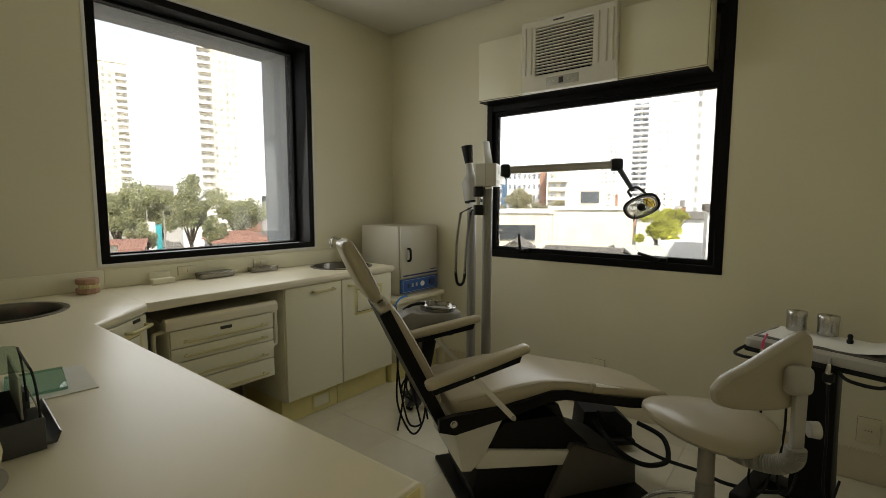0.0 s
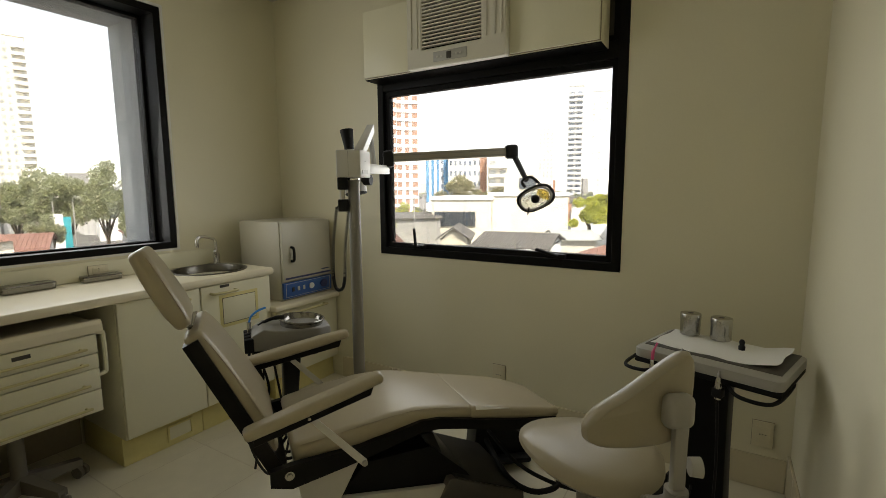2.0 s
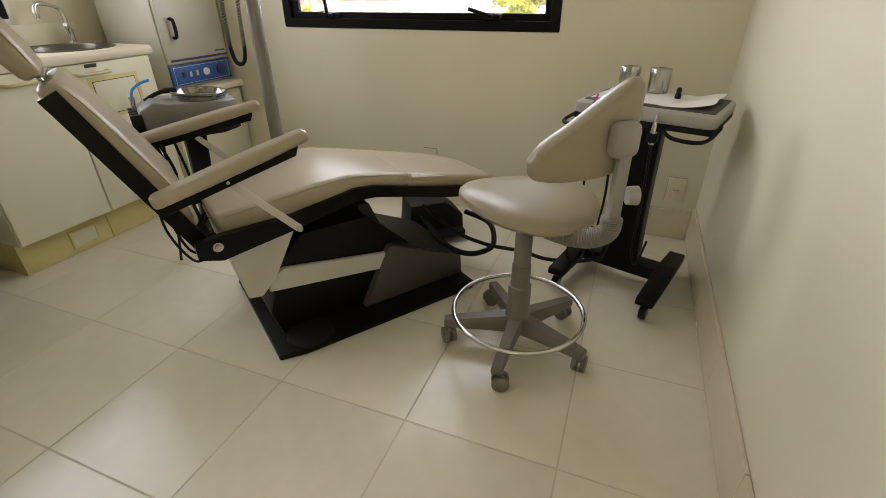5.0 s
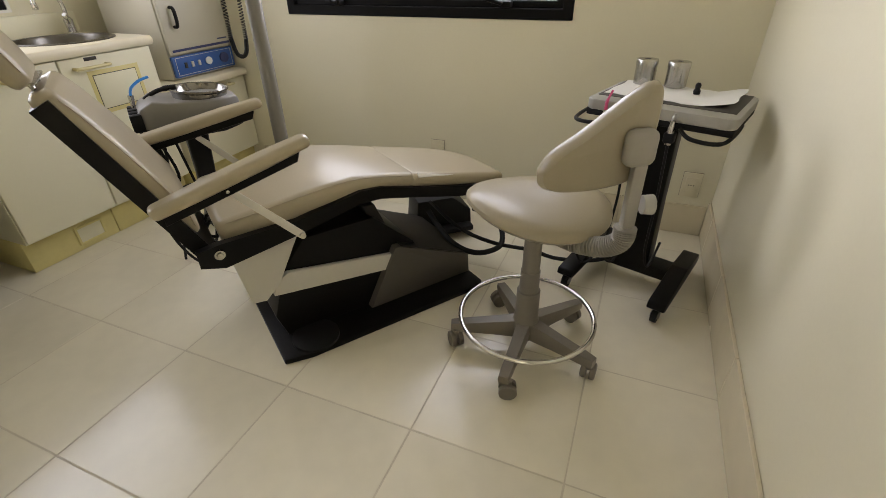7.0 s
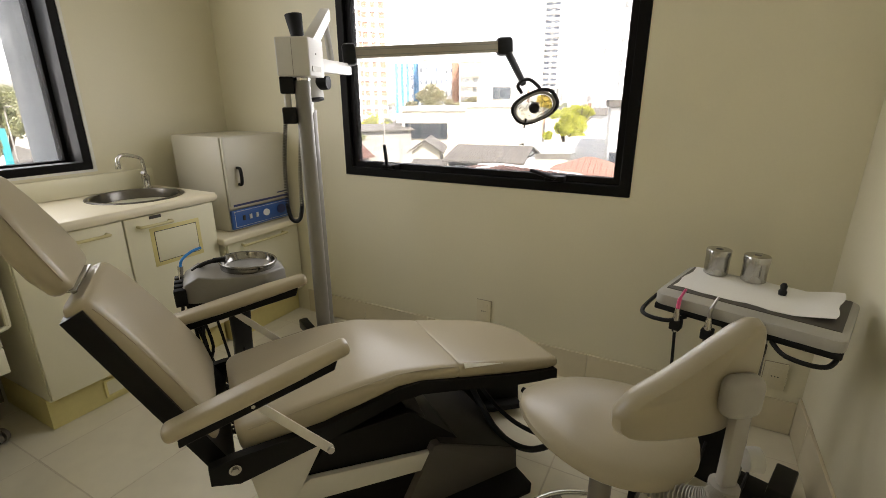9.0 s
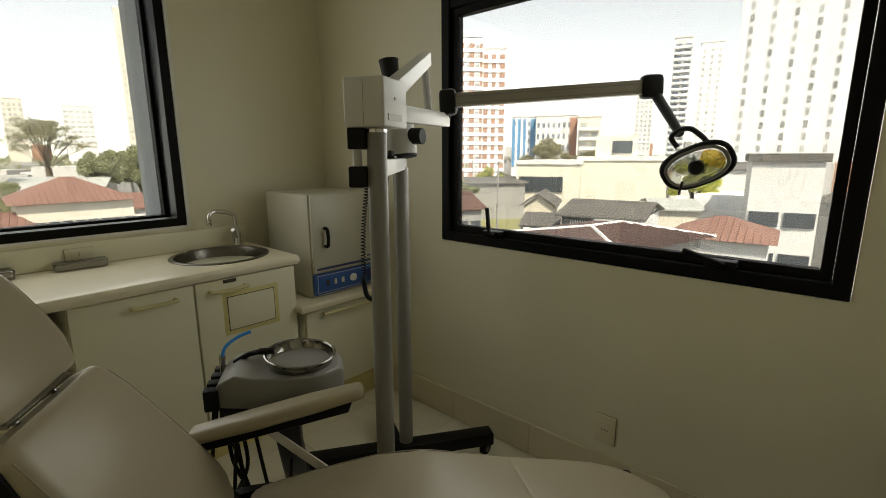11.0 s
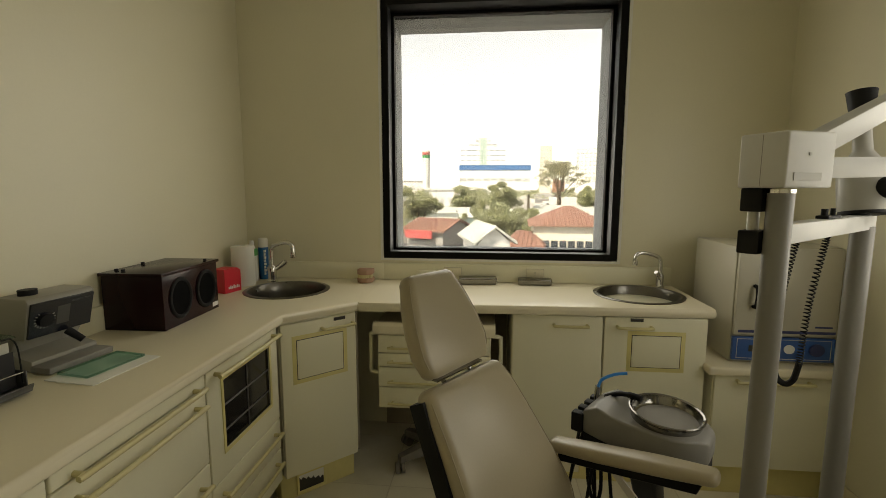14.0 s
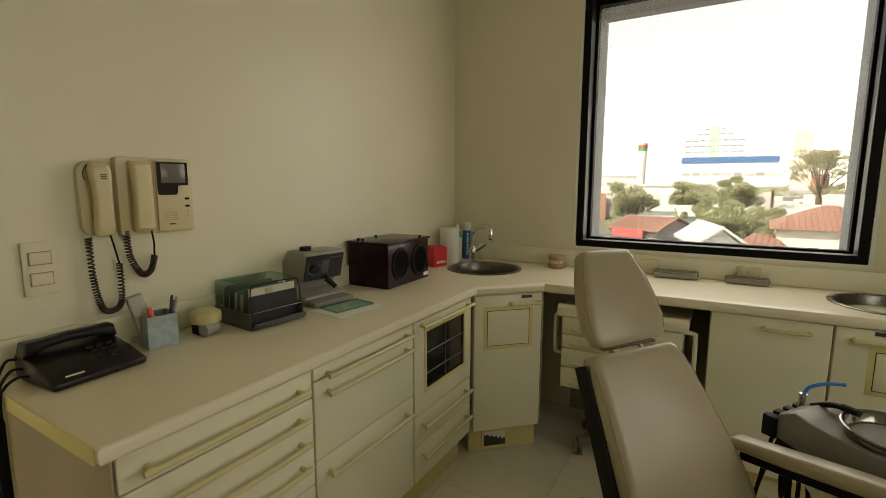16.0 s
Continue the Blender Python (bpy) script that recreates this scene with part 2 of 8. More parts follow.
def dust_veil(m, amount):
    """A thin uneven film of dust on glass, doubling as a veil of outdoor haze."""
    nt = m.node_tree
    tr = nt.nodes.new("ShaderNodeBsdfTranslucent")
    tr.inputs["Color"].default_value = (0.82, 0.80, 0.76, 1)
    tc = nt.nodes.new("ShaderNodeTexCoord")
    no = nt.nodes.new("ShaderNodeTexNoise")
    no.inputs["Scale"].default_value = 3.0
    no.inputs["Detail"].default_value = 5.0
    mr = nt.nodes.new("ShaderNodeMapRange")
    mr.inputs["From Min"].default_value, mr.inputs["From Max"].default_value = 0.3, 0.7
    mr.inputs["To Min"].default_value, mr.inputs["To Max"].default_value = amount * 0.8, amount * 1.2
    mx = nt.nodes.new("ShaderNodeMixShader")
    nt.links.new(tc.outputs["Object"], no.inputs["Vector"])
    nt.links.new(no.outputs[0], mr.inputs["Value"])
    nt.links.new(mr.outputs[0], mx.inputs[0])
    nt.links.new(nt.nodes["Principled BSDF"].outputs[0], mx.inputs[1])
    nt.links.new(tr.outputs[0], mx.inputs[2])
    nt.links.new(mx.outputs[0], nt.nodes["Material Output"].inputs["Surface"])


dust_veil(M_PANE, 0.021)
M_BASIN = mat("dull_steel", (0.26, 0.25, 0.225), 0.15, 1.0, grain=(90, 0.08), blotch=(7, 0.08))
M_SINK = mat("worn_sink_steel", (0.17, 0.16, 0.14), 0.3, 1.0, grain=(90, 0.1), blotch=(7, 0.1))
M_HEADW = mat("pale_grey_enamel", (0.60, 0.59, 0.555), 0.36, grain=(80, 0.02), blotch=(5, 0.04))
M_POST = mat("grey_painted_steel", (0.225, 0.215, 0.195), 0.36, grain=(80, 0.03), blotch=(5, 0.06))


def hoop(axis, lo, hi, a0, a1, b0, b1, wa0, wa1=None, wb0=None, wb1=None, bevel=0.0):
    """A rectangular frame in one piece: from lo to hi along axis 'x' or 'y', a the other level axis, b up."""
    wa1, wb0, wb1 = (wa0 if w is None else w for w in (wa1, wb0, wb1))
    bm = B()
    out = [(a0, b0), (a1, b0), (a1, b1), (a0, b1)]
    inn = [(a0 + wa0, b0 + wb0), (a1 - wa1, b0 + wb0), (a1 - wa1, b1 - wb1), (a0 + wa0, b1 - wb1)]
    vs = [[bm.verts.new((d, a, b) if axis == 'x' else (a, d, b)) for a, b in loop] for d in (lo, hi) for loop in (out, inn)]
    for q in range(4):
        r = (q + 1) % 4
        for p, s in ((vs[0], vs[1]), (vs[1], vs[3]), (vs[3], vs[2]), (vs[2], vs[0])):
            bm.faces.new((p[q], p[r], s[r], s[q]))
    bmesh.ops.recalc_face_normals(bm, faces=list(bm.faces))
    if bevel:
        es = [e for e in bm.edges if len(e.link_faces) == 2 and e.calc_face_angle(0) > 0.5]
        bmesh.ops.bevel(bm, geom=es, offset=bevel, segments=1, profile=0.5, affect='EDGES', clamp_overlap=True)
    return bm


def soft_creases(m, scale, strength, distance):
    """A second, broad relief under the fine one: slack and creases in the covering."""
    nt = m.node_tree
    bsdf = nt.nodes["Principled BSDF"]
    fine = bsdf.inputs["Normal"].links[0].from_node
    tx = nt.nodes.new("ShaderNodeTexCoord")
    ns = nt.nodes.new("ShaderNodeTexNoise")
    ns.inputs["Scale"].default_value, ns.inputs["Detail"].default_value, ns.inputs["Distortion"].default_value = scale, 2.0, 1.2
    bp = nt.nodes.new("ShaderNodeBump")
    bp.inputs["Strength"].default_value, bp.inputs["Distance"].default_value = strength, distance
    nt.links.new(tx.outputs["Object"], ns.inputs["Vector"])
    nt.links.new(ns.outputs["Fac"], bp.inputs["Height"])
    nt.links.new(bp.outputs[0], fine.inputs["Normal"])


soft_creases(M_WALL, 2.2, 0.12, 0.02)
soft_creases(M_TILE, 3.0, 0.12, 0.01)


def clear_sheet(name, colour, gloss=0.1):
    """Thin clear plastic or glass that lets light straight through, with a glossy skin."""
    m = bpy.data.materials.new(name)
    m.use_nodes = True
    nt = m.node_tree
    tr = nt.nodes.new("ShaderNodeBsdfTransparent")
    tr.inputs["Color"].default_value = (*colour, 1)
    gl = nt.nodes.new("ShaderNodeBsdfGlossy")
    gl.inputs["Roughness"].default_value = 0.06
    mx = nt.nodes.new("ShaderNodeMixShader")
    mx.inputs[0].default_value = gloss
    nt.links.new(tr.outputs[0], mx.inputs[1])
    nt.links.new(gl.outputs[0], mx.inputs[2])
    nt.links.new(mx.outputs[0], nt.nodes["Material Output"].inputs["Surface"])
    return m



# ---- the room ----
XW, XE, YS, YN, ZC = -3.02, 0.282, 0.345, 3.365, 2.775

# floor slab and tiles
TILE = 0.4555
floor = boxpart("floor", None, M_GROUT, XW - 0.02, XE + 0.02, YS - 0.6, YN + 0.02, -0.16, -0.0007, 0)
tagged(floor, "cream glazed ceramic tile floor with worn dark joints", "floor", kind="structure")
bm = B()
box(bm, -TILE / 2 + 0.0022, TILE / 2 - 0.0022, -TILE / 2 + 0.0022, TILE / 2 - 0.0022, -0.01, 0.0, 0.0010, 1)
tile_mesh = mesh_of("tile", bm, M_TILE)
for i in range(-4, 5):
    for j in range(-3, 5):
        cx, cy = -1.494 + TILE * (i + 0.5), 1.80 + TILE * (j + 0.5)
        x0, x1, y0, y1 = max(cx - TILE / 2, XW), min(cx + TILE / 2, XE), max(cy - TILE / 2, YS - 0.5), min(cy + TILE / 2, YN)
        if x1 - x0 < 0.02 or y1 - y0 < 0.02:
            continue
        if x1 - x0 > TILE - 0.001 and y1 - y0 > TILE - 0.001:
            t = new("tile", tile_mesh)
            t.location = (cx, cy, random.uniform(-0.0005, 0.0005))
        else:
            bm = B()
            box(bm, x0 + 0.0016, x1 - 0.0016, y0 + 0.0016, y1 - 0.0016, -0.01, 0.0, 0.0012, 1)
            t = new("tile", mesh_of("tile", bm, M_TILE))
        t.parent = floor


def wall_with_hole(name, along, a0, a1, z0, z1, near, far, hole, material, label):
    """An upright wall slab with one rectangular opening (h0, h1, k0, k1), or none."""
    bm = B()
    def slab(p0, p1, q0, q1):
        if along == "x":
            box(bm, p0, p1, min(near, far), max(near, far), q0, q1)
        else:
            box(bm, min(near, far), max(near, far), p0, p1, q0, q1)
    if hole is None:
        slab(a0, a1, z0, z1)
    else:
        h0, h1, k0, k1 = hole
        slab(a0, h0, z0, z1)
        slab(h1, a1, z0, z1)
        slab(h0, h1, z0, k0)
        slab(h0, h1, k1, z1)
    return tagged(part(name, bm, material, None), label, "wall", kind="structure")


W1Y0, W1Y1, W1Z0, W1Z1 = 1.183, 2.531, 1.024, 2.488
W2X0, W2X1, W2Z0, W2Z1 = -2.036, -0.477, 0.955, 2.47
DX0, DX1, DZ = -0.575, 0.265, 2.10
wall_with_hole("wall_west", "y", YS - 0.14, YN + 0.16, -0.15, ZC + 0.15, XW, XW - 0.28, (W1Y0, W1Y1, W1Z0, W1Z1), M_WALL, "cream painted plaster wall with a deep window")
wall_with_hole("wall_north", "x", XW, XE, -0.15, ZC + 0.15, YN, YN + 0.16, (W2X0, W2X1, W2Z0, W2Z1), M_WALL, "cream painted plaster wall with a wide window")
wall_with_hole("wall_east", "y", YS - 0.14, YN + 0.16, -0.15, ZC + 0.15, XE, XE + 0.15, None, M_WALL, "cream painted plaster wall")
wall_with_hole("wall_south", "x", XW, XE, -0.15, ZC + 0.15, YS, YS - 0.14, (DX0, DX1, 0.0, DZ), M_WALL, "cream painted plaster wall with a doorway")
# the outer facade's deep reveal round the west window
bm = B()
for y0, y1, z0, z1 in ((W1Y0 - 0.4, W1Y0, W1Z0 - 0.4, W1Z1 + 0.4), (W1Y1, W1Y1 + 0.4, W1Z0 - 0.4, W1Z1 + 0.4), (W1Y0, W1Y1, W1Z0 - 0.4, W1Z0), (W1Y0, W1Y1, W1Z1, W1Z1 + 0.4)):
    box(bm, XW - 0.65, XW - 0.282, y0, y1, z0, z1)
tagged(part("facade_reveal", bm, M_REVEAL, None), "pale grey rendered reveal outside the window", "wall", kind="structure")
# a corridor behind the doorway closes the place
bm = B()
box(bm, -1.6, 1.6, -1.5, -1.4, -0.15, ZC)
box(bm, -1.7, -1.6, -1.5, YS - 0.142, -0.15, ZC)
box(bm, 1.6, 1.7, -1.5, YS - 0.142, -0.15, ZC)
box(bm, -1.6, 1.6, -1.4, YS - 0.142, ZC - 0.3, ZC - 0.2)
tagged(part("corridor_wall", bm, M_WALL, None), "plain cream corridor walls behind the doorway", "wall", kind="structure")
bm = B()
box(bm, -1.6, 1.6, -1.4, YS - 0.61, -0.16, -0.002)
tagged(part("corridor_floor", bm, M_TILE, None), "cream corridor floor", "floor", kind="structure")
bm = B()
box(bm, XW, XE, YS, YN, ZC + 0.03, ZC + 0.15)
box(bm, XW + 0.018, XE - 0.018, YS + 0.018, YN - 0.018, ZC, ZC + 0.029)
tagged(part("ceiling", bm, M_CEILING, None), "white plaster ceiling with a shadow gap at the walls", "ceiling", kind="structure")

# tile baseboards
bm = B()
box(bm, -2.42, XE - 0.013, YN - 0.009, YN - 0.001, 0.001, 0.145)
base_n = part("baseboard", bm, M_GROUT, None)
tagged(base_n, "cream ceramic tile baseboard with worn joints", "baseboard", kind="structure")
x = -2.42
for x1 in (-1.949, -1.494, -1.0385, -0.583, -0.1275, XE - 0.013):
    boxpart("tile", base_n, M_BASE, x + 0.0015, x1 - 0.0015, YN - 0.012, YN - 0.0004, 0.002, 0.158, 0.002, seg=1)
    x = x1
bm = B()
box(bm, XE - 0.009, XE - 0.001, 1.0, YN - 0.014, 0.001, 0.17)
base_e = part("baseboard", bm, M_GROUT, None)
tagged(base_e, "cream ceramic tile baseboard with worn joints", "baseboard", kind="structure")
y = 1.0
for y1 in (1.345, 1.80, 2.2555, 2.711, 3.1665, YN - 0.001):
    boxpart("tile", base_e, M_BASE, XE - 0.012, XE - 0.0004, y + 0.0015, y1 - 0.0015, 0.002, 0.185, 0.002, seg=1)
    y = y1

# ---- west window: deep black lining, sash, glass ----
win1 = thing("window_1", pose(XW, (W1Y0 + W1Y1) / 2, W1Z0), "large window with a deep black aluminium frame", "window", kind="structure")
hy, hz = (W1Y1 - W1Y0) / 2, W1Z1 - W1Z0


def ring_x(x0, x1, y0, y1, z0, z1, w, bevel=0.003):
    return hoop('x', x0, x1, y0, y1, z0, z1, w, bevel=bevel)


part("frame", ring_x(-0.075, 0.006, -hy + 0.006, hy - 0.006, 0.004, hz - 0.006, 0.04), M_BLACK, win1)
part("track", ring_x(-0.17, -0.079, -hy + 0.001, hy - 0.001, 0.001, hz - 0.001, 0.028), M_BLACK, win1)
part("sash", ring_x(-0.23, -0.174, -hy + 0.002, hy - 0.002, 0.002, hz - 0.002, 0.042), M_BLACK, win1)
part("outer_frame", ring_x(-0.28, -0.234, -hy + 0.001, hy - 0.001, 0.001, hz - 0.001, 0.03), M_BLACK, win1)
p = boxpart("pane", win1, M_PANE, -0.207, -0.202, -hy + 0.04, hy - 0.04, 0.04, hz - 0.04, 0)
p.visible_shadow = False
bm = ring_x(0.0, 0.004, -hy - 0.012, hy + 0.012, -0.008, hz + 0.012, 0.016, 0)
part("trim", bm, M_CEIL, win1, "white caulked edge")

# ---- north window ----
win2 = thing("window_2", pose((W2X0 + W2X1) / 2, YN, W2Z0), "wide black aluminium awning window", "window", kind="structure")
hx, hz2 = (W2X1 - W2X0) / 2, W2Z1 - W2Z0


def ring_y(y0, y1, x0, x1, z0, z1, w, bevel=0.003):
    return hoop('y', y0, y1, x0, x1, z0, z1, w, bevel=bevel)


part("frame", ring_y(-0.006, 0.07, -hx + 0.002, hx - 0.002, 0.002, hz2 - 0.002, 0.046), M_BLACK, win2)
boxpart("transom", win2, M_BLACK, -hx + 0.048, hx - 0.048, 0.0, 0.07, 1.066, 1.15, 0.003)
part("sash", ring_y(0.018, 0.066, -hx + 0.049, hx - 0.049, 0.049, 1.064, 0.030), M_BLACK, win2)
part("upper_sash", ring_y(0.018, 0.066, -hx + 0.049, hx - 0.049, 1.152, hz2 - 0.049, 0.030), M_BLACK, win2)
p = boxpart("pane", win2, M_PANE, -hx + 0.077, hx - 0.077, 0.04, 0.045, 0.077, 1.036, 0)
p.visible_shadow = False
boxpart("upper_panel", win2, M_DARK, -hx + 0.077, hx - 0.077, 0.04, 0.046, 1.18, hz2 - 0.077, 0, "opaque dark panel")


def window_catch(x, ang):
    h = boxpart("catch", win2, M_BLACK, x - 0.045, x + 0.045, -0.03, 0.02, 0.053, 0.078, 0.004)
    bm = B()
    tube(bm, smooth_line([(x + 0.03 * math.sin(ang), -0.035, 0.066), (x, -0.035, 0.07), (x + 0.05 * math.cos(ang), -0.037, 0.07 + 0.05 * math.sin(ang)), (x + 0.115 * math.cos(ang), -0.035, 0.07 + 0.115 * math.sin(ang))], 4), 0.0095, 8)
    part("lever", bm, M_BLACK, h)


window_catch(-0.463, radians(98))
window_catch(0.45, radians(165))
opening_light("west_window_daylight", look((XW - 0.04, (W1Y0 + W1Y1) / 2, (W1Z0 + W1Z1) / 2), (0, (W1Y0 + W1Y1) / 2, (W1Z0 + W1Z1) / 2 - 0.45)), W1Y1 - W1Y0 - 0.1, W1Z1 - W1Z0 - 0.1, SKY_PER_M2 * 1.0 * (W1Y1 - W1Y0) * (W1Z1 - W1Z0))
opening_light("north_window_daylight", look(((W2X0 + W2X1) / 2, YN - 0.05, W2Z0 + 0.56), ((W2X0 + W2X1) / 2, 0, W2Z0 + 0.56 - 0.5)), W2X1 - W2X0 - 0.18, 0.96, SKY_PER_M2 * 0.99 * (W2X1 - W2X0))


# ---- worktop, sinks and fitted cabinets ----
ZT = 0.90
S_SINK, W_SINK, R_SINK = (-2.675, 0.742), (-2.765, 2.571), 0.205


def slab_with_holes(outline, holes, z1, thick, nose):
    """A flat slab of a plan outline with round holes, its upper outer edge rounded."""
    bm = B()
    edges, outer = [], []
    for k, loop in enumerate([outline] + [[(c[0] + r * math.cos(2 * math.pi * q / 40), c[1] + r * math.sin(2 * math.pi * q / 40)) for q in range(40)] for c, r in holes]):
        vs = [bm.verts.new((x, y, z1)) for x, y in loop]
        es = [bm.edges.new((vs[q], vs[(q + 1) % len(vs)])) for q in range(len(vs))]
        edges += es
        if k == 0:
            outer = [tuple(v.co) for v in vs]
    bmesh.ops.triangle_fill(bm, edges=edges, use_beauty=True, use_dissolve=False)
    r = bmesh.ops.extrude_face_region(bm, geom=list(bm.faces))
    for v in r["geom"]:
        if isinstance(v, bmesh.types.BMVert):
            v.co.z -= thick
    bmesh.ops.recalc_face_normals(bm, faces=list(bm.faces))
    corner = {(round(x, 4), round(y, 4)) for x, y, _ in outer}
    rim = [e for e in bm.edges if all((round(v.co.x, 4), round(v.co.y, 4)) in corner for v in e.verts) and len(e.link_faces) == 2 and e.calc_face_angle(0) > 0.8 and abs(e.verts[0].co.z - e.verts[1].co.z) < 1e-5 and e.verts[0].co.x > XW + 0.01 and e.verts[1].co.x > XW + 0.01 and max(v.co.y for v in e.verts) > YS + 0.3]
    bmesh.ops.bevel(bm, geom=rim, offset=nose, segments=4, profile=0.5, affect='EDGES', clamp_overlap=True)
    return bm


top = thing("worktop", pose(0, 0, 0), "cream laminate worktop with rounded nose and mitred corner", "worktop")
part("corner_run", slab_with_holes([(XW, YS), (-0.58, YS), (-0.58, 0.945), (-2.19, 0.937), (-2.437, 1.19), (XW, 1.19)], ((S_SINK, R_SINK),), ZT, 0.042, 0.014), M_TOP, top)
part("window_run", slab_with_holes([(XW, 1.1905), (-2.437, 1.1905), (-2.476, 2.822), (XW, 2.822)], ((W_SINK, R_SINK),), ZT, 0.042, 0.014), M_TOP, top)
boxpart("end_edge", top, M_YELLOW, -0.5798, -0.577, YS + 0.001, 0.93, ZT - 0.040, ZT - 0.003, 0.001, "yellowed end edging")
ob = thing("backsplash", pose(0, 0, 0), "low cream laminate upstand along the window wall", "backsplash")
for y0, y1 in ((YS, 1.1902), (1.1908, 2.818)):
    boxpart("board", ob, M_WHITE, XW, XW + 0.018, y0, y1, ZT + 0.001, 1.0, 0.003)
ob = thing("backsplash", pose(0, 0, 0), "low cream laminate upstand along the intercom wall", "backsplash")
for x0, x1 in ((XW + 0.019, -1.6695), (-1.6685, -0.58)):
    boxpart("board", ob, M_WHITE, x0, x1, YS, YS + 0.018, ZT + 0.001, 0.995, 0.003)
boxpart("end_strip", ob, M_BROWN, -0.578, -0.572, YS + 0.001, YS + 0.016, ZT - 0.04, 0.993, 0.001, "worn brown edge strip")


def sink(c):
    t = thing("sink", pose(c[0], c[1], ZT), "round stainless steel basin set into the worktop", "sink", "basins")
    bm = B()
    lathe(bm, [(0.199, -0.02), (0.219, -0.002), (0.221, 0.003), (0.215, 0.006), (0.200, 0.005), (0.194, -0.004), (0.191, -0.05), (0.185, -0.11), (0.15, -0.145), (0.03, -0.155), (0.0, -0.156)], seg=48, caps=False)
    part("bowl", bm, M_SINK, t)
    bm = B()
    lathe(bm, [(0.036, -0.157), (0.036, -0.151), (0.026, -0.1495), (0.02, -0.153), (0.0, -0.153)], seg=24)
    part("drain", bm, M_CHROME, t, "chrome drain ring")
    return t


sink(S_SINK)
sink(W_SINK)


def faucet(x, y, turn, size):
    t = thing("faucet", pose(x, y, ZT, 0, 0, turn) @ Matrix.Scale(size, 4), "chrome swan-neck tap beside the basin", "tap", "taps")
    bm = B()
    lathe(bm, [(0.028, 0.0), (0.028, 0.008), (0.021, 0.014), (0.022, 0.05), (0.024, 0.075), (0.015, 0.09), (0.0, 0.092)], seg=24)
    part("body", bm, M_CHROME, t)
    bm = B()
    tube(bm, smooth_line([(0, 0, 0.085), (0, 0, 0.15), (0.012, 0, 0.185), (0.06, 0, 0.205), (0.12, 0, 0.215), (0.15, 0, 0.20), (0.157, 0, 0.165)], 6), 0.0115, 12)
    sp = part("spout", bm, M_CHROME, t)
    bm = B()
    lathe(bm, [(0.013, 0.14), (0.0145, 0.142), (0.0145, 0.168), (0.0, 0.17)], (0.157, 0, 0), 16)
    part("nozzle", bm, M_CHROME, sp)
    bm = B()
    tube(bm, [(0.0, 0.0, 0.055), (0.024, 0.030, 0.078), (0.045, 0.045, 0.10), (0.052, 0.05, 0.107)], [0.011, 0.013, 0.015, 0.011], 12)
    part("lever", bm, M_CHROME, t)
    return t


faucet(-2.939, 2.735, -82, 0.9)
faucet(-2.872, 0.565, 67, 1.1)


def pull(parent, p, length, along, out, r=0.0075, depth=0.032, m=M_HANDLE):
    """A bow handle: starts and ends on the face at p, length long."""
    p, a, o = Vector(p), Vector(along), Vector(out)
    bm = B()
    pts = [p, p + o * depth * 0.75, p + o * depth + a * 0.014, p + o * depth + a * (length - 0.014), p + o * depth * 0.75 + a * length, p + a * length]
    tube(bm, smooth_line(pts, 6), r, 12)
    return part("handle", bm, m, parent)


def front(parent, name, m, x0, x1, z0, z1, thick=0.018, material=None):
    """A door or drawer front in the unit's own plane: x along, y out, z up."""
    return boxpart(name, parent, material or M_WHITE, x0, x1, 0.0, thick, z0, z1, 0.004, seg=3)


X1, Y1 = (1, 0, 0), (0, 1, 0)


def base_unit(name, origin, turn, width, depth, label, toe=True, z0=0.16, z1=0.856):
    """A cabinet body whose front plane passes through origin; x runs along it, y points into the room."""
    t = thing(name, pose(origin[0], origin[1], 0, 0, 0, turn), label, "cabinet", "fitted cabinets")
    boxpart("body", t, M_WHITE, 0.001, width - 0.001, -depth, -0.002, z0 - 0.004, z1, 0.001)
    if toe:
        boxpart("plinth", t, M_YELLOW, 0.001, width - 0.001, -depth, -0.05, 0.001, z0 - 0.006, 0.002, "yellowed plinth")
    return t


def grille(parent, x0, x1, z0, z1, y, torn=False):
    w = 0.012
    bm = hoop('y', y, y + 0.008, x0, x1, z0, z1, w, bevel=0.002)
    g = part("vent", bm, M_YELLOW, parent, "yellowed plastic vent in the plinth")
    boxpart("backing", g, M_DARK if torn else M_WHITE, x0 + w, x1 - w, y + 0.0005, y + 0.002, z0 + w, z1 - w, 0)
    if torn:
        bm = B()
        n = 14
        pts = [(x0 + w, z1 - w)] + [(x0 + w + (x1 - x0 - 2 * w) * i / n, z0 + w + (z1 - z0 - 2 * w) * (0.42 + 0.42 * i / n + 0.10 * math.sin(i * 2.3))) for i in range(n + 1)] + [(x1 - w, z1 - w)]
        prism(bm, pts, y + 0.003, y + 0.005)
        part("torn_sheet", bm, M_CEIL, g, "torn white paper sheet")


def swing_door(t, x0, x1, z0, z1, hx, badge=False, panel=None):
    d = front(t, "door", None, x0, x1, z0, z1)
    pull(d, (hx, 0.018, 0.81), 0.15, X1, Y1)
    if badge:
        boxpart("badge", d, M_DARK, hx + 0.035, hx + 0.092, 0.0175, 0.0205, 0.834, 0.849, 0.001, "small black maker's plate")
    if panel:
        a, b, c, e = panel
        boxpart("panel_edge", d, M_YELLOW, a - 0.022, b + 0.022, 0.0175, 0.0190, c - 0.022, e + 0.022, 0.0007, "yellowed glue margin")
        boxpart("panel_gap", d, M_DARK, a - 0.003, b + 0.003, 0.0185, 0.0197, c - 0.003, e + 0.003, 0, "dark joint")
        boxpart("panel", d, M_WHITE, a, b, 0.0188, 0.0215, c, e, 0.001)
    return d


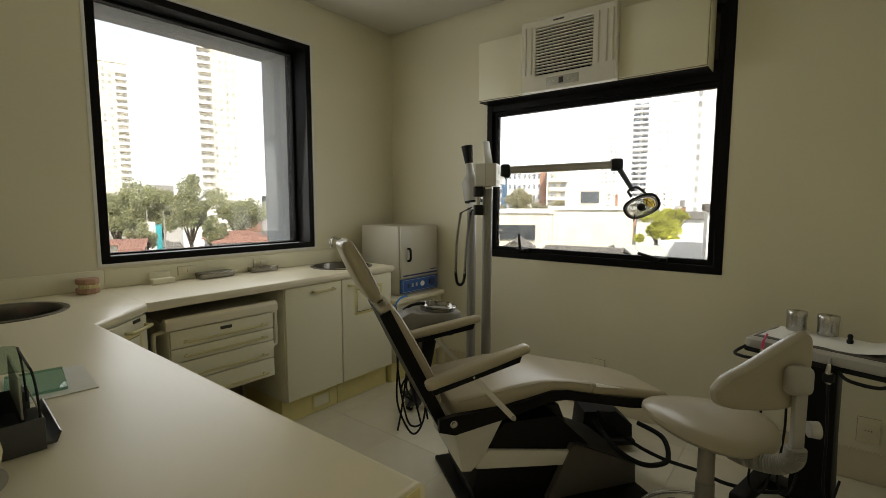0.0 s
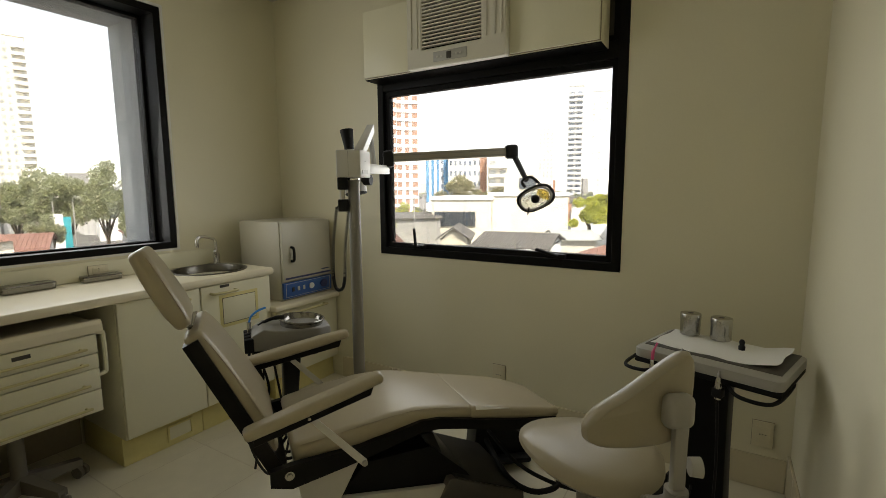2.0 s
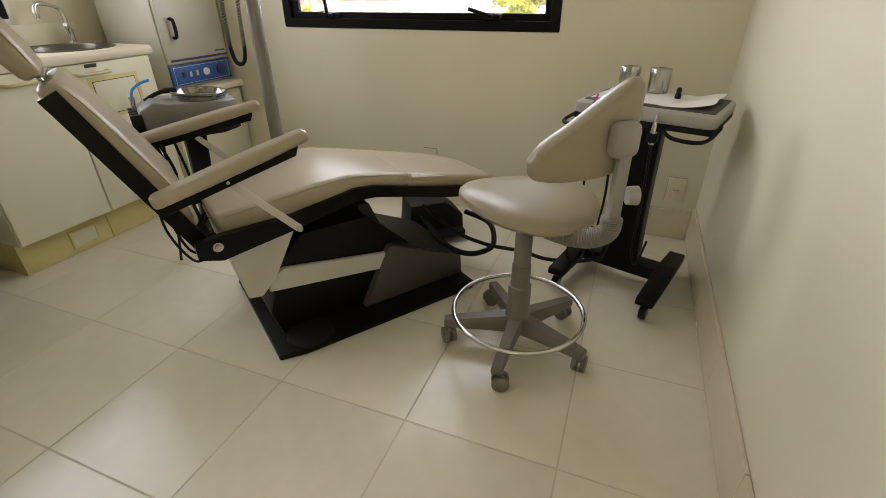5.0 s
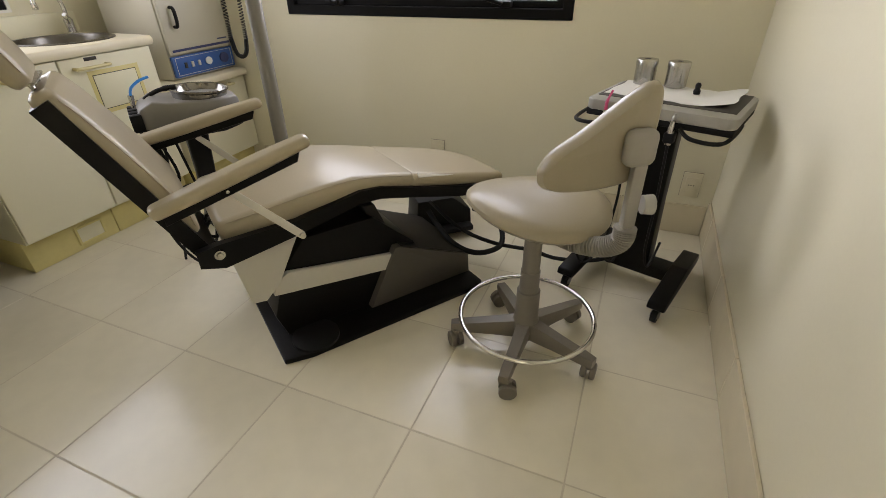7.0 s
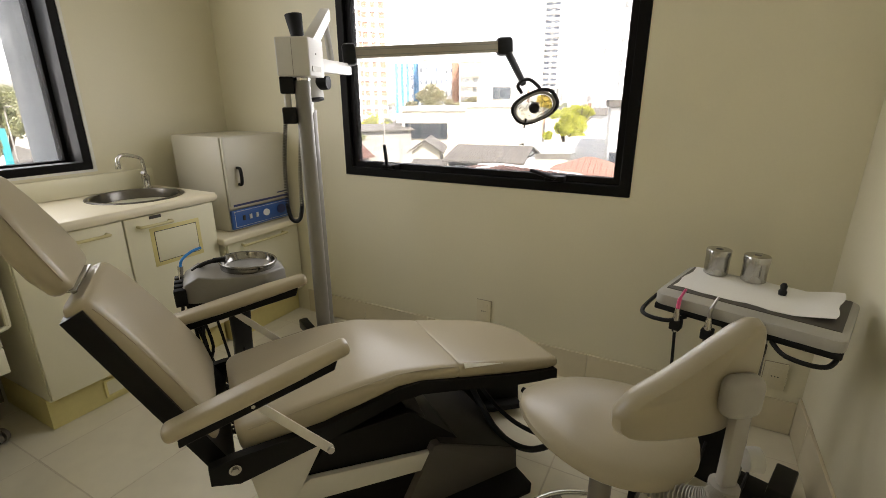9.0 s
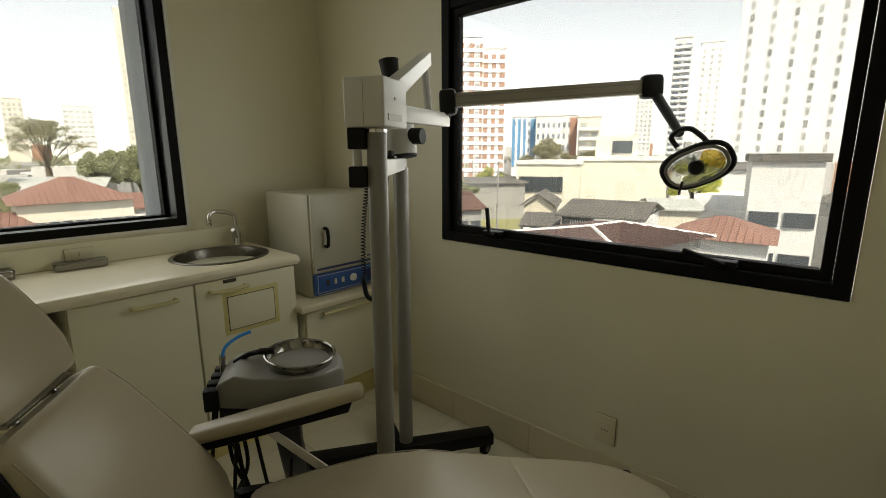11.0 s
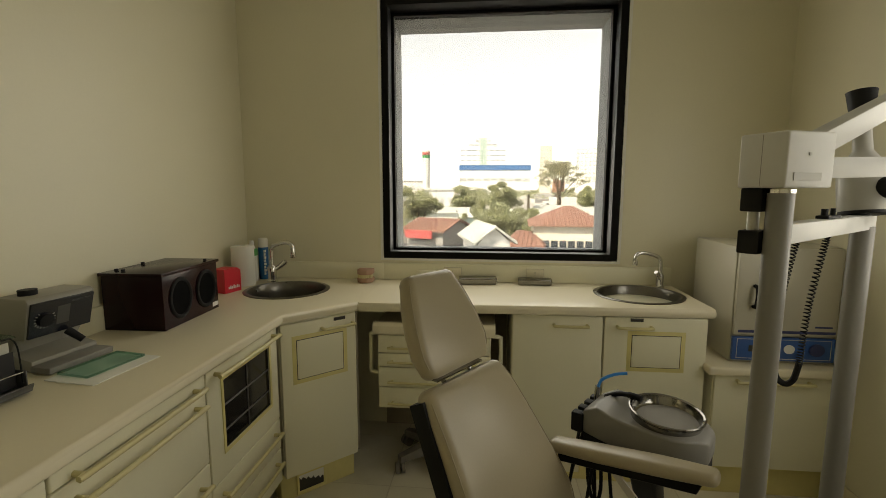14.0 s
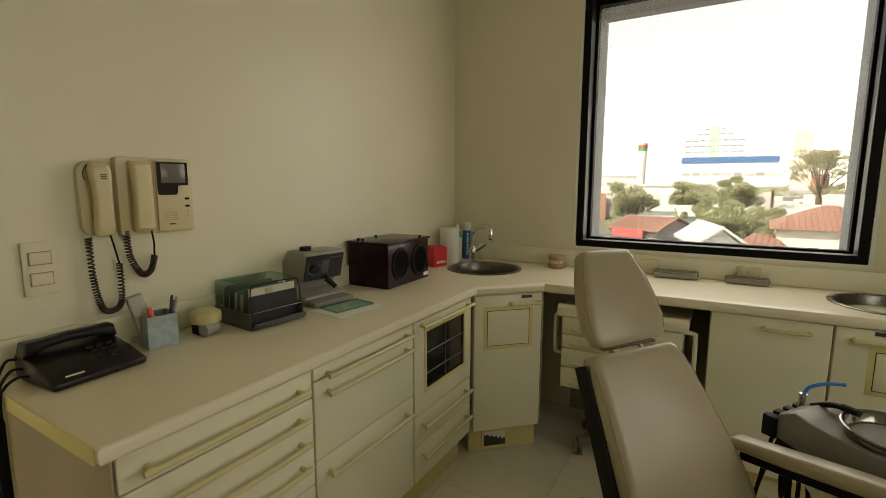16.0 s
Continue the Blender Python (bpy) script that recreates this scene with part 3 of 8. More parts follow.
# west run (turn -90: its x runs towards smaller y, so it starts at the far end)
t = base_unit("cabinet", (-2.503, 2.798), -90, 0.458, 0.48, "cream laminate sink cabinet with an inset panel door")
swing_door(t, 0.003, 0.455, 0.165, 0.853, 0.25, True, (0.118, 0.330, 0.62, 0.768))
t = base_unit("cabinet", (-2.503, 2.338), -90, 0.418, 0.48, "cream laminate base cabinet with a plain door")
swing_door(t, 0.003, 0.415, 0.165, 0.853, 0.075)
grille(t, 0.06, 0.20, 0.025, 0.12, -0.05)
# corner unit
k1, k2 = Vector((-2.452, 1.178)), Vector((-2.192, 0.912))
dk = k2 - k1
turn = math.degrees(math.atan2(dk.y, dk.x))
t = base_unit("cabinet", (k1.x, k1.y), turn, dk.length, 0.30, "cream laminate corner sink cabinet with an inset panel door")
swing_door(t, 0.012, dk.length - 0.004, 0.15, 0.853, 0.03, True, (0.08, 0.298, 0.60, 0.775))
grille(t, 0.155, 0.30, 0.012, 0.115, -0.05, True)
# shade of the knee space painted on as a brown side
boxpart("side_panel", t, M_BROWN, -0.008, 0.0, -0.28, -0.001, 0.15, 0.852, 0.001)
# knee space, the shade under the worktop put into its panel colour
bm = B()
box(bm, XW + 0.001, XW + 0.012, 1.195, 1.916, 0.0, ZT - 0.045)
single("knee_panel", bm, M_BROWN, "back panel of the knee space, browned for its shade", "panel")

# south run (turn 180 would face the wall; these face north with x running west)
def south_unit(x_east, width, label):
    return base_unit("cabinet", (x_east - width, 0.902), 0, width, 0.53, label)


def drawer(t, x0, x1, z0, z1, hz, inset=0.055):
    d = front(t, "drawer", None, x0, x1, z0, z1)
    pull(d, (x0 + inset, 0.018, hz), x1 - x0 - 2 * inset, X1, Y1)
    return d


t = south_unit(-0.614, 0.525, "cream laminate drawer cabinet with yellowed bow handles")
for z0, z1 in ((0.769, 0.851), (0.694, 0.765), (0.619, 0.690), (0.49, 0.615), (0.33, 0.486), (0.155, 0.326)):
    drawer(t, 0.003, 0.522, z0, z1, z1 - 0.045)
# end panel stands in shade, painted here as a tan laminate
bm = B()
box(bm, 0.5255, 0.531, -0.53, 0.012, 0.0, 0.856, 0.001)
part("end_panel", bm, mat("shaded_laminate", (0.40, 0.33, 0.225), 0.5, grain=(50, 0.05), blotch=(3, 0.1)), t, "end panel with its shade in the colour")
t = south_unit(-1.14, 0.528, "cream laminate cabinet with a shallow and two deep drawers")
drawer(t, 0.003, 0.525, 0.812, 0.853, 0.822)
drawer(t, 0.003, 0.525, 0.558, 0.808, 0.765)
drawer(t, 0.003, 0.525, 0.165, 0.554, 0.50)
t = south_unit(-1.669, 0.495, "cream laminate cabinet with a glazed door over two drawers")
drawer(t, 0.003, 0.492, 0.32, 0.452, 0.405)
drawer(t, 0.003, 0.492, 0.165, 0.316, 0.27)
d = part("door", hoop('y', 0, 0.018, 0.003, 0.492, 0.456, 0.853, 0.068, 0.083, 0.088, 0.052, 0.002), M_WHITE, t)
part("glazing_bead", hoop('y', 0.0175, 0.021, 0.063, 0.417, 0.536, 0.809, 0.014, bevel=0.001), M_YELLOW, d, "yellowed glazing bead")
boxpart("pane", d, mat("smoked_glass", (0.016, 0.014, 0.013), 0.08, spec=0.6), 0.072, 0.408, 0.006, 0.011, 0.545, 0.800, 0, "smoked dark glass")
M_FAINT = mat("dim_metal", (0.09, 0.085, 0.08), 0.4)
bm = B()
tube(bm, [(0.24, 0.0125, 0.55), (0.24, 0.0125, 0.795)], 0.003, 6)
tube(bm, [(0.08, 0.0125, 0.70), (0.40, 0.0125, 0.70)], 0.003, 6)
tube(bm, [(0.08, 0.0125, 0.61), (0.40, 0.0125, 0.61)], 0.003, 6)
part("rack", bm, M_FAINT, d, "faint metal rack behind the glass")
pull(d, (0.045, 0.018, 0.832), 0.40, X1, Y1)

# low shelf unit beside the window wall
t = thing("low_cabinet", pose(-2.46, 2.824, 0), "cream low cabinet with a thick shelf top", "cabinet", "fitted cabinets")
boxpart("body", t, M_WHITE, -0.556, -0.02, 0.002, 0.535, 0.16, 0.612, 0.001)
boxpart("top", t, M_TOP, -0.556, 0.035, -0.038, 0.535, 0.614, 0.654, 0.012, seg=3)
d = boxpart("door", t, M_WHITE, -0.018, 0.0, 0.006, 0.53, 0.165, 0.606, 0.004)
pull(d, (0.0, 0.10, 0.585), 0.3, Y1, X1)
boxpart("plinth", t, M_YELLOW, -0.556, -0.06, 0.002, 0.535, 0.001, 0.156, 0.002, "yellowed plinth")


# ---- dental chair (x towards the foot end, y to its left, z up) ----
chair = thing("dental_chair", pose(-1.118, 2.366, 0, 0, 0, 55.4), "beige vinyl dental chair on a black steel base", "dental chair")


def pad(sections, corner=0.035, n=4):
    """An upholstered pad lofted through sections of (centre, across, up, width, thickness)."""
    bm = B()
    rings = []
    for c, a, up, w, h in sections:
        c, a, up = Vector(c), Vector(a).normalized(), Vector(up).normalized()
        rings.append([c + a * px + up * py for px, py in rounded(w, h, min(corner, h * 0.48, w * 0.48), n)])
    loft(bm, rings)
    return bm


def dome(sections, corner, rim=0.3, n=4):
    """Like pad, with both ends rounded off."""
    a, b = sections[0], sections[-1]
    def cap(s, q, k):
        c, ac, up, w, h = s
        d = (Vector(s[0]) - Vector(q[0])).normalized()
        return [(Vector(c) + d * corner * math.sin(k2), ac, up, w - 2 * corner * (1 - math.cos(k2)), h - 2 * corner * rim * 1.6 * (1 - math.cos(k2))) for k2 in k]
    ks = [radians(x) for x in (75, 50, 25)]
    return pad(cap(a, sections[1], ks) + sections + cap(b, sections[-2], ks[::-1]), corner, n)


def seams(sections, corner, parent):
    """Stitched piping along both front edges of a pad and across its ends."""
    sides = []
    for e in (-1, 1):
        line = []
        for c, ac, up, w, h in sections:
            ac, up = Vector(ac).normalized(), Vector(up).normalized()
            r = min(corner, h * 0.48, w * 0.48) * 0.293 - 0.0004
            line.append(Vector(c) + ac * (e * (w / 2 - r)) + up * (h / 2 - r))
        sides.append(line)
        bm = B()
        tube(bm, smooth_line(line, 5), 0.0015, 6)
        part("seam", bm, M_PIPING, parent, "pale stitched piping")


AC = (0, 1, 0)
# seat and leg cushions follow the rail: low at the hinge, highest under the knees
def seat_section(u, z, w, h, slope, y=0.0):
    return ((u, y, z), AC, (-math.sin(slope), 0, math.cos(slope)), w, h)


seat = [seat_section(-0.44, 0.506, 0.44, 0.090, 0.14), seat_section(-0.32, 0.522, 0.455, 0.090, 0.14), seat_section(-0.15, 0.544, 0.455, 0.083, 0.10), seat_section(-0.03, 0.549, 0.435, 0.074, -0.03), seat_section(0.08, 0.533, 0.41, 0.066, -0.18), seat_section(0.19, 0.510, 0.395, 0.062, -0.22)]
ob = part("seat_cushion", dome(seat, 0.03), M_VINYL, chair)
seams(seat, 0.03, ob)
leg = [seat_section(0.216, 0.504, 0.392, 0.060, -0.22), seat_section(0.36, 0.473, 0.388, 0.057, -0.22), seat_section(0.47, 0.449, 0.383, 0.053, -0.22, -0.001), seat_section(0.54, 0.434, 0.362, 0.050, -0.22, -0.010), seat_section(0.59, 0.424, 0.325, 0.046, -0.21, -0.026), seat_section(0.62, 0.419, 0.28, 0.043, -0.2, -0.043)]
leg_pad = part("leg_cushion", dome(leg, 0.024), M_VINYL, chair)
# white strip along the edge of the leg cushion beside the joint
bm = B()
rings = []
for k in range(9):
    f = k / 8
    p = 0.222 + 0.156 * f
    z = 0.5028 - 0.2175 * (p - 0.226)
    w, h = 0.392 - 0.03 * (p - 0.226), 0.060 - 0.022 * (p - 0.226)
    up = Vector((0.218, 0, 0.976))
    c = Vector((p, 0, z)) + Vector((0, -1, 0)) * (w / 2 - 0.007) + up * (h / 2 - 0.007)
    nrm = (Vector((0, -1, 0)) + up).normalized()
    tan = (Vector((0, 1, 0)) + up).normalized()
    half = 0.0085 * (1 - f) + 0.0006
    rings.append([c + tan * (e * half) + nrm * d for e, d in ((-1, -0.003), (-1, 0.0003), (0, 0.0012), (1, 0.0003), (1, -0.003))])
loft(bm, rings)
part("worn_edge", bm, mat("white_edging", (0.78, 0.76, 0.70), 0.45), leg_pad, "white edge strip")
# backrest: leans back, narrower at the top
BD = Vector((-0.44, 0, 0.898))
BF = Vector((0.898, 0, 0.44))
b0 = Vector((-0.545, 0, 0.47))


def back_section(s, w, h, off):
    c = b0 + BD * s + BF * (0.005 + h / 2) + Vector((0, off, 0))
    return (tuple(c), AC, tuple(BF), w, h)


secs = [back_section(s, w, h, off) for s, w, h, off in ((0.065, 0.43, 0.062, 0.010), (0.13, 0.42, 0.078, 0.004), (0.24, 0.392, 0.080, -0.006), (0.36, 0.36, 0.076, -0.018), (0.45, 0.338, 0.070, -0.028), (0.49, 0.324, 0.064, -0.032))]
ob = part("backrest", dome(secs, 0.03), M_VINYL, chair)
seams(secs, 0.03, ob)
# black back shell
bm = B()
rings = []
for s, w, off in ((-0.045, 0.47, 0.012), (0.08, 0.455, 0.010), (0.24, 0.412, -0.006), (0.40, 0.365, -0.022), (0.50, 0.335, -0.033)):
    c = b0 + BD * s + Vector((0, off, 0))
    rings.append([c + Vector((0, w / 2, 0)) + BF * 0.047, c + Vector((0, w / 2, 0)), c - Vector((0, w / 2, 0)), c - Vector((0, w / 2, 0)) + BF * 0.047])
loft(bm, rings)
part("back_shell", bm, M_BLKMETAL, chair)
# headrest
HD = Vector((-0.447, 0, 0.894))
h0 = Vector((-0.765, -0.012, 0.960))


def head_section(s, w, h):
    return (tuple(h0 + HD * s), (-0.045, 1, -0.022), (0.892, 0.05, 0.447), w, h)


secs = [head_section(0.026, 0.276, 0.052), head_section(0.06, 0.294, 0.060), head_section(0.12, 0.282, 0.062), head_section(0.19, 0.250, 0.060), head_section(0.240, 0.212, 0.054)]
hr = part("headrest", dome(secs, 0.028), M_VINYL, chair)
seams(secs, 0.028, hr)
bm = B()
for y in (-0.09, 0.02):
    tube(bm, [(-0.742, y, 0.93), (-0.785, y, 1.02)], 0.006, 8)
box(bm, -0.765, -0.738, -0.13, 0.06, 0.962, 0.968, 0.001, 1)
part("headrest_bracket", bm, M_BASIN, chair, "bare steel headrest plate and rods")
# black rails along seat and leg
for s in (-1, 1):
    bm = B()
    rings = []
    for u_, z0, z1, y in ((-0.545, 0.45, 0.50, 0.268), (-0.48, 0.43, 0.51, 0.268), (-0.25, 0.464, 0.512, 0.258), (-0.02, 0.498, 0.542, 0.232), (0.06, 0.488, 0.532, 0.218), (0.20, 0.452, 0.492, 0.208), (0.40, 0.402, 0.446, 0.206), (0.625, 0.362, 0.402, 0.20)):
        rings.append([Vector((u_, s * (y + e), z)) for e, z in ((0, z0), (0, z1), (-0.026, z1), (-0.026, z0))])
    loft(bm, rings)
    part("rail", bm, M_BLKMETAL, chair)
    bm = B()
    tube(bm, [(-0.487, s * 0.262, 0.480), (-0.487, s * 0.274, 0.480)], 0.015, 18)
    tube(bm, [(-0.487, s * 0.272, 0.480), (-0.487, s * 0.280, 0.480)], 0.009, 6)
    part("pivot_bolt", bm, M_STEEL, chair, "steel pivot bolt")
    # armrest
    y = -0.318 if s < 0 else 0.228
    du, dz = (-0.022, 0.004) if s < 0 else (-0.012, 0.0)
    zs = (0.668, 0.702, 0.742, 0.772) if s < 0 else (0.701, 0.721, 0.747, 0.766)
    secs = [((p + du, y, z + dz), AC, (-0.26 if s < 0 else -0.166, 0, 0.965), w, h) for p, z, w, h in zip((-0.575, -0.45, -0.30, -0.185), zs, (0.062, 0.068, 0.068, 0.06), (0.034, 0.038, 0.038, 0.033))]
    arm = part("armrest", dome(secs, 0.017), M_VINYL, chair)
    bm = B()
    prism(bm, [(-0.565 + du, zs[0] - 0.040 + dz), (-0.21 + du, zs[3] - 0.050 + dz), (-0.20 + du, zs[3] - 0.022 + dz), (-0.565 + du, zs[0] - 0.012 + dz)], y - 0.016, y + 0.016, "xzy", 0.002, 1)
    part("arm_rail", bm, M_BLKMETAL, arm, "black steel armrest rail")
    bm = B()
    tube(bm, [(-0.405 + du, y + s * 0.012, 0.684 + dz), (-0.405 + du, y + s * 0.019, 0.684 + dz)], 0.005, 8)
    part("rail_screw", bm, M_STEEL, arm)
    lo = Vector((-0.262, y + s * 0.022, 0.507))
    hi = Vector((-0.405 + du, y - s * 0.004, 0.684 + dz))
    d = (lo - hi).normalized()
    side, up = Vector((0, 1, 0)), Vector((d.z, 0, -d.x))
    bm = B()
    loft(bm, [[hi + d * q + up * (w * e) + side * t for e, t in ((-1, -0.003), (1, -0.003), (1, 0.003), (-1, 0.003))] for q, w in ((0.0, 0.009), (0.05, 0.0105), ((lo - hi).length, 0.0115), ((lo - hi).length + 0.009, 0.006))])
    st = part("strut", bm, M_LTGREY, chair, "bare metal arm strut")
    bm = B()
    tube(bm, [lo - side * 0.011, lo + side * 0.011], 0.009, 14)
    part("strut_bolt", bm, M_STEEL, st)
# underframe
bm = B()
prism(bm, [(-0.45, 0.44), (-0.02, 0.50), (0.61, 0.365), (0.61, 0.38), (-0.02, 0.522), (-0.45, 0.47)], -0.185, 0.185, "xzy")
part("underpan", bm, M_BLKMETAL, chair)
# base
bm = B()
prism(bm, [(-0.395, -0.29), (-0.30, -0.31), (0.44, -0.31), (0.46, -0.29), (0.46, 0.31), (-0.395, 0.31)], 0.0, 0.022, "xyz", 0.004)
part("base_plate", bm, M_BLKMETAL, chair)
bm = B()
prism(bm, [(-0.462, 0.435), (-0.432, 0.235), (-0.388, 0.228), (-0.335, 0.277), (-0.245, 0.44), (-0.25, 0.49), (-0.44, 0.46)], -0.21, 0.21, "xzy", 0.004)
part("rear_column", bm, M_LTGREY, chair)
for s in (-1, 1):
    bm = B()
    prism(bm, [(-0.345, 0.275), (-0.30, 0.30), (0.095, 0.235), (0.125, 0.165), (-0.36, 0.225)], s * 0.195, s * 0.175, "xzy", 0.003)
    part("lift_arm", bm, M_LTGREY, chair)
bm = B()
prism(bm, [(-0.34, 0.02), (0.35, 0.02), (0.2, 0.25), (0.04, 0.40), (-0.22, 0.40), (-0.31, 0.30), (-0.37, 0.12)], -0.172, 0.172, "xzy", 0.006)
part("lift_cover", bm, M_BLKMETAL, chair, "black lift mechanism cover")
bm = B()
prism(bm, [(-0.02, 0.023), (0.455, 0.023), (0.45, 0.115), (0.125, 0.262), (0.105, 0.262)], -0.205, 0.205, "xzy", 0.005)
part("motor_cover", bm, M_GREYDK, chair, "grey textured motor cover")
bm = B()
prism(bm, [(0.450, 0.1165), (0.127, 0.2635), (0.129, 0.2685), (0.452, 0.1215)], -0.203, 0.203, "xzy", 0.001, 1)
prism(bm, [(0.105, 0.255), (0.13, 0.268), (0.06, 0.44), (0.01, 0.445)], -0.15, 0.19, "xzy", 0.004)
part("upper_cover", bm, mat("dark_brown_enamel", (0.022, 0.020, 0.018), 0.5, spec=0.25, grain=(160, 0.12), blotch=(6, 0.15)), chair, "dark upper lift cover")
bm = B()
lathe(bm, [(0.085, 0.0), (0.085, 0.012), (0.07, 0.016), (0.0, 0.016)], (-0.26, -0.235, 0.022), 32)
part("foot_switch", bm, M_RUBBER, chair, "round black rubber foot switch")
bm = B()
for k in range(2):
    tube(bm, smooth_line([(-0.47, 0.02 + 0.05 * k, 0.46), (-0.50, 0.03 + 0.05 * k, 0.40), (-0.46, 0.04 + 0.05 * k, 0.36), (-0.41, 0.05 + 0.04 * k, 0.38)], 8), 0.006, 7)
part("cable", bm, M_RUBBER, chair, "hanging black cables")


# ---- mobile column with the operating light ----
CH = pose(-1.118, 2.366, 0, 0, 0, 55.4)
stand = thing("operating_light_stand", pose(-1.868, 2.93, 0), "grey twin-post mobile stand with an operating light", "light stand")
inv = Matrix.Translation((1.868, -2.93, 0))


def world_part(name, bm, material, parent, label=""):
    """A part drawn in room coordinates under the stand."""
    bmesh.ops.transform(bm, matrix=inv, verts=bm.verts)
    return part(name, bm, material, parent, label)


PA, PB = Vector((-1.424, 2.431, 0)), Vector((-1.868, 2.93, 0))
AB = (PB - PA).normalized()
bm = B()
tube(bm, [PA + Vector((0, 0, 0.10)), PA + Vector((0, 0, 1.436))], 0.0255, 24)
pa = world_part("post", bm, M_POST, stand)
bm = B()
tube(bm, [PA + Vector((0, 0, 1.427)), PA + Vector((0, 0, 1.4355))], 0.027, 24)
bmesh.ops.transform(bm, matrix=inv, verts=bm.verts)
part("ferrule", bm, M_CHROME, pa)
bm = B()
tube(bm, [PB + Vector((0, 0, 0.115)), PB + Vector((0, 0, 1.325))], 0.030, 24)
world_part("post", bm, M_POST, stand)


def bar(p, q, w, h, bevel=0.004, up=Vector((0, 0, 1))):
    """A straight bar of section w x h from p to q."""
    p, q = Vector(p), Vector(q)
    d = (q - p).normalized()
    s = d.cross(up).normalized()
    n = s.cross(d)
    m = Matrix(((d.x, s.x, n.x, p.x), (d.y, s.y, n.y, p.y), (d.z, s.z, n.z, p.z), (0, 0, 0, 1)))
    bm = B()
    box(bm, 0, (q - p).length, -w / 2, w / 2, -h / 2, h / 2, bevel, 2, m)
    return bm


world_part("cross_bar", bar(PA + AB * 0.02 + Vector((0, 0, 1.338)), PB + AB * 0.05 + Vector((0, 0, 1.338)), 0.04, 0.045), M_HEADW, stand)
# feet
def chair_pt(u, v, z):
    return CH @ Vector((u, v, z))


for n, (p, q) in enumerate(((chair_pt(-0.42, 0.925, 0.092), chair_pt(0.437, 0.925, 0.092)), (chair_pt(-0.16, 0.35, 0.08), chair_pt(0.0, 0.925, 0.08)))):
    world_part("foot_beam", bar(p, q, 0.075, 0.06 if n == 0 else 0.05, 0.008), M_BLKMETAL, stand)
world_part("foot_beam", bar(chair_pt(0.0, 0.97, 0.085), chair_pt(-0.04, 1.26, 0.105), 0.05, 0.06, 0.008), M_BLKMETAL, stand)


def caster_at(p, r, parent, conv, material=M_RUBBER):
    bm = B()
    c = Vector(p)
    tube(bm, [c + Vector((-0.011, 0, 0)), c + Vector((0.011, 0, 0))], r, 18)
    bmesh.ops.transform(bm, matrix=conv, verts=bm.verts)
    w = part("caster", bm, material, parent)
    bm = B()
    tube(bm, [c + Vector((-0.016, 0, 0)), c + Vector((0.016, 0, 0))], r * 0.45, 12)
    tube(bm, [c + Vector((0, 0, r * 0.6)), c + Vector((0, 0, r + 0.018))], r * 0.4, 10)
    bmesh.ops.transform(bm, matrix=conv, verts=bm.verts)
    part("hub", bm, M_PLGREY if material == M_RUBBER else material, w)


for u_, v_ in ((0.407, 0.925), (-0.39, 0.925), (-0.04, 1.22)):
    p = chair_pt(u_, v_, 0.031)
    caster_at(p, 0.03, stand, inv)
# head box
hc = Vector((-1.424, 2.433, 1.495))
HX = Vector((math.cos(radians(112)), math.sin(radians(112)), 0))
m = Matrix.Translation(hc) @ Matrix.Rotation(radians(112), 4, 'Z')
bm = B()
box(bm, -0.066, 0.066, -0.054, 0.054, -0.057, 0.057, 0.005, 3, m)
hb = world_part("head_box", bm, M_HEADW, stand)
bm = B()
box(bm, -0.0665, 0.0665, -0.0545, 0.0545, -0.0575, 0.0575, 0.005, 1, m @ Matrix.Rotation(radians(90), 4, 'Z') @ Matrix.Diagonal((0.012, 1.213, 1, 1)))
bmesh.ops.transform(bm, matrix=inv, verts=bm.verts)
part("box_seam", bm, M_PLGREY, hb, "thin seam line")
bm = B()
box(bm, -0.045, 0.03, -0.0560, -0.0535, -0.042, -0.026, 0, 1, m)
box(bm, -0.008, -0.002, -0.0560, -0.0535, 0.008, 0.014, 0, 1, m)
bmesh.ops.transform(bm, matrix=inv, verts=bm.verts)
part("rating_plate", bm, M_GREY, hb, "small grey rating plate")
# arms of the head
jx = Vector((-1.64, 2.94, 1.494))
tip = Vector((-1.84, 3.052, 1.742))
world_part("arm", bar(hc + HX * 0.05 + Vector((0.008, 0, -0.015)), jx, 0.034, 0.046), M_HEADW, stand)
world_part("diagonal_arm", bar(hc + HX * 0.05 + Vector((-0.004, 0, 0.022)), tip, 0.042, 0.05), M_HEADW, stand)
world_part("link", bar(tip + Vector((0.01, -0.02, -0.02)), Vector((-1.762, 2.985, 1.50)), 0.02, 0.042), M_GREY, stand)
bm = B()
tube(bm, [tip + Vector((0.02, -0.03, -0.005)), tip + Vector((-0.01, 0.02, -0.005))], 0.008, 10)
world_part("tip_bolt", bm, M_RUBBER, stand)
# operating light arm
j1, j2 = Vector((-1.608, 2.918, 1.556)), Vector((-1.05, 3.29, 1.588))
dj = (j2 - j1).normalized()
world_part("arm_joint", bar(j1 - dj * 0.03 + Vector((0, 0, -0.005)), j1 + dj * 0.03 + Vector((0, 0, -0.005)), 0.055, 0.088, 0.016), M_RUBBER, stand, "black plastic arm joint")
bm = B()
tube(bm, [jx + Vector((-0.015, 0.015, -0.015)), j1 + Vector((0, 0, -0.01))], 0.016, 12)
world_part("joint_pin", bm, M_RUBBER, stand)
# light arm's grey is darkened for the shade on its backlit side
la = world_part("light_arm", bar(j1 + dj * 0.02, j2 - dj * 0.02, 0.034, 0.046, 0.005), mat("shaded_grey_arm", (0.34, 0.31, 0.25), 0.4, grain=(80, 0.03), blotch=(4, 0.05)), stand, "long grey balanced light arm")
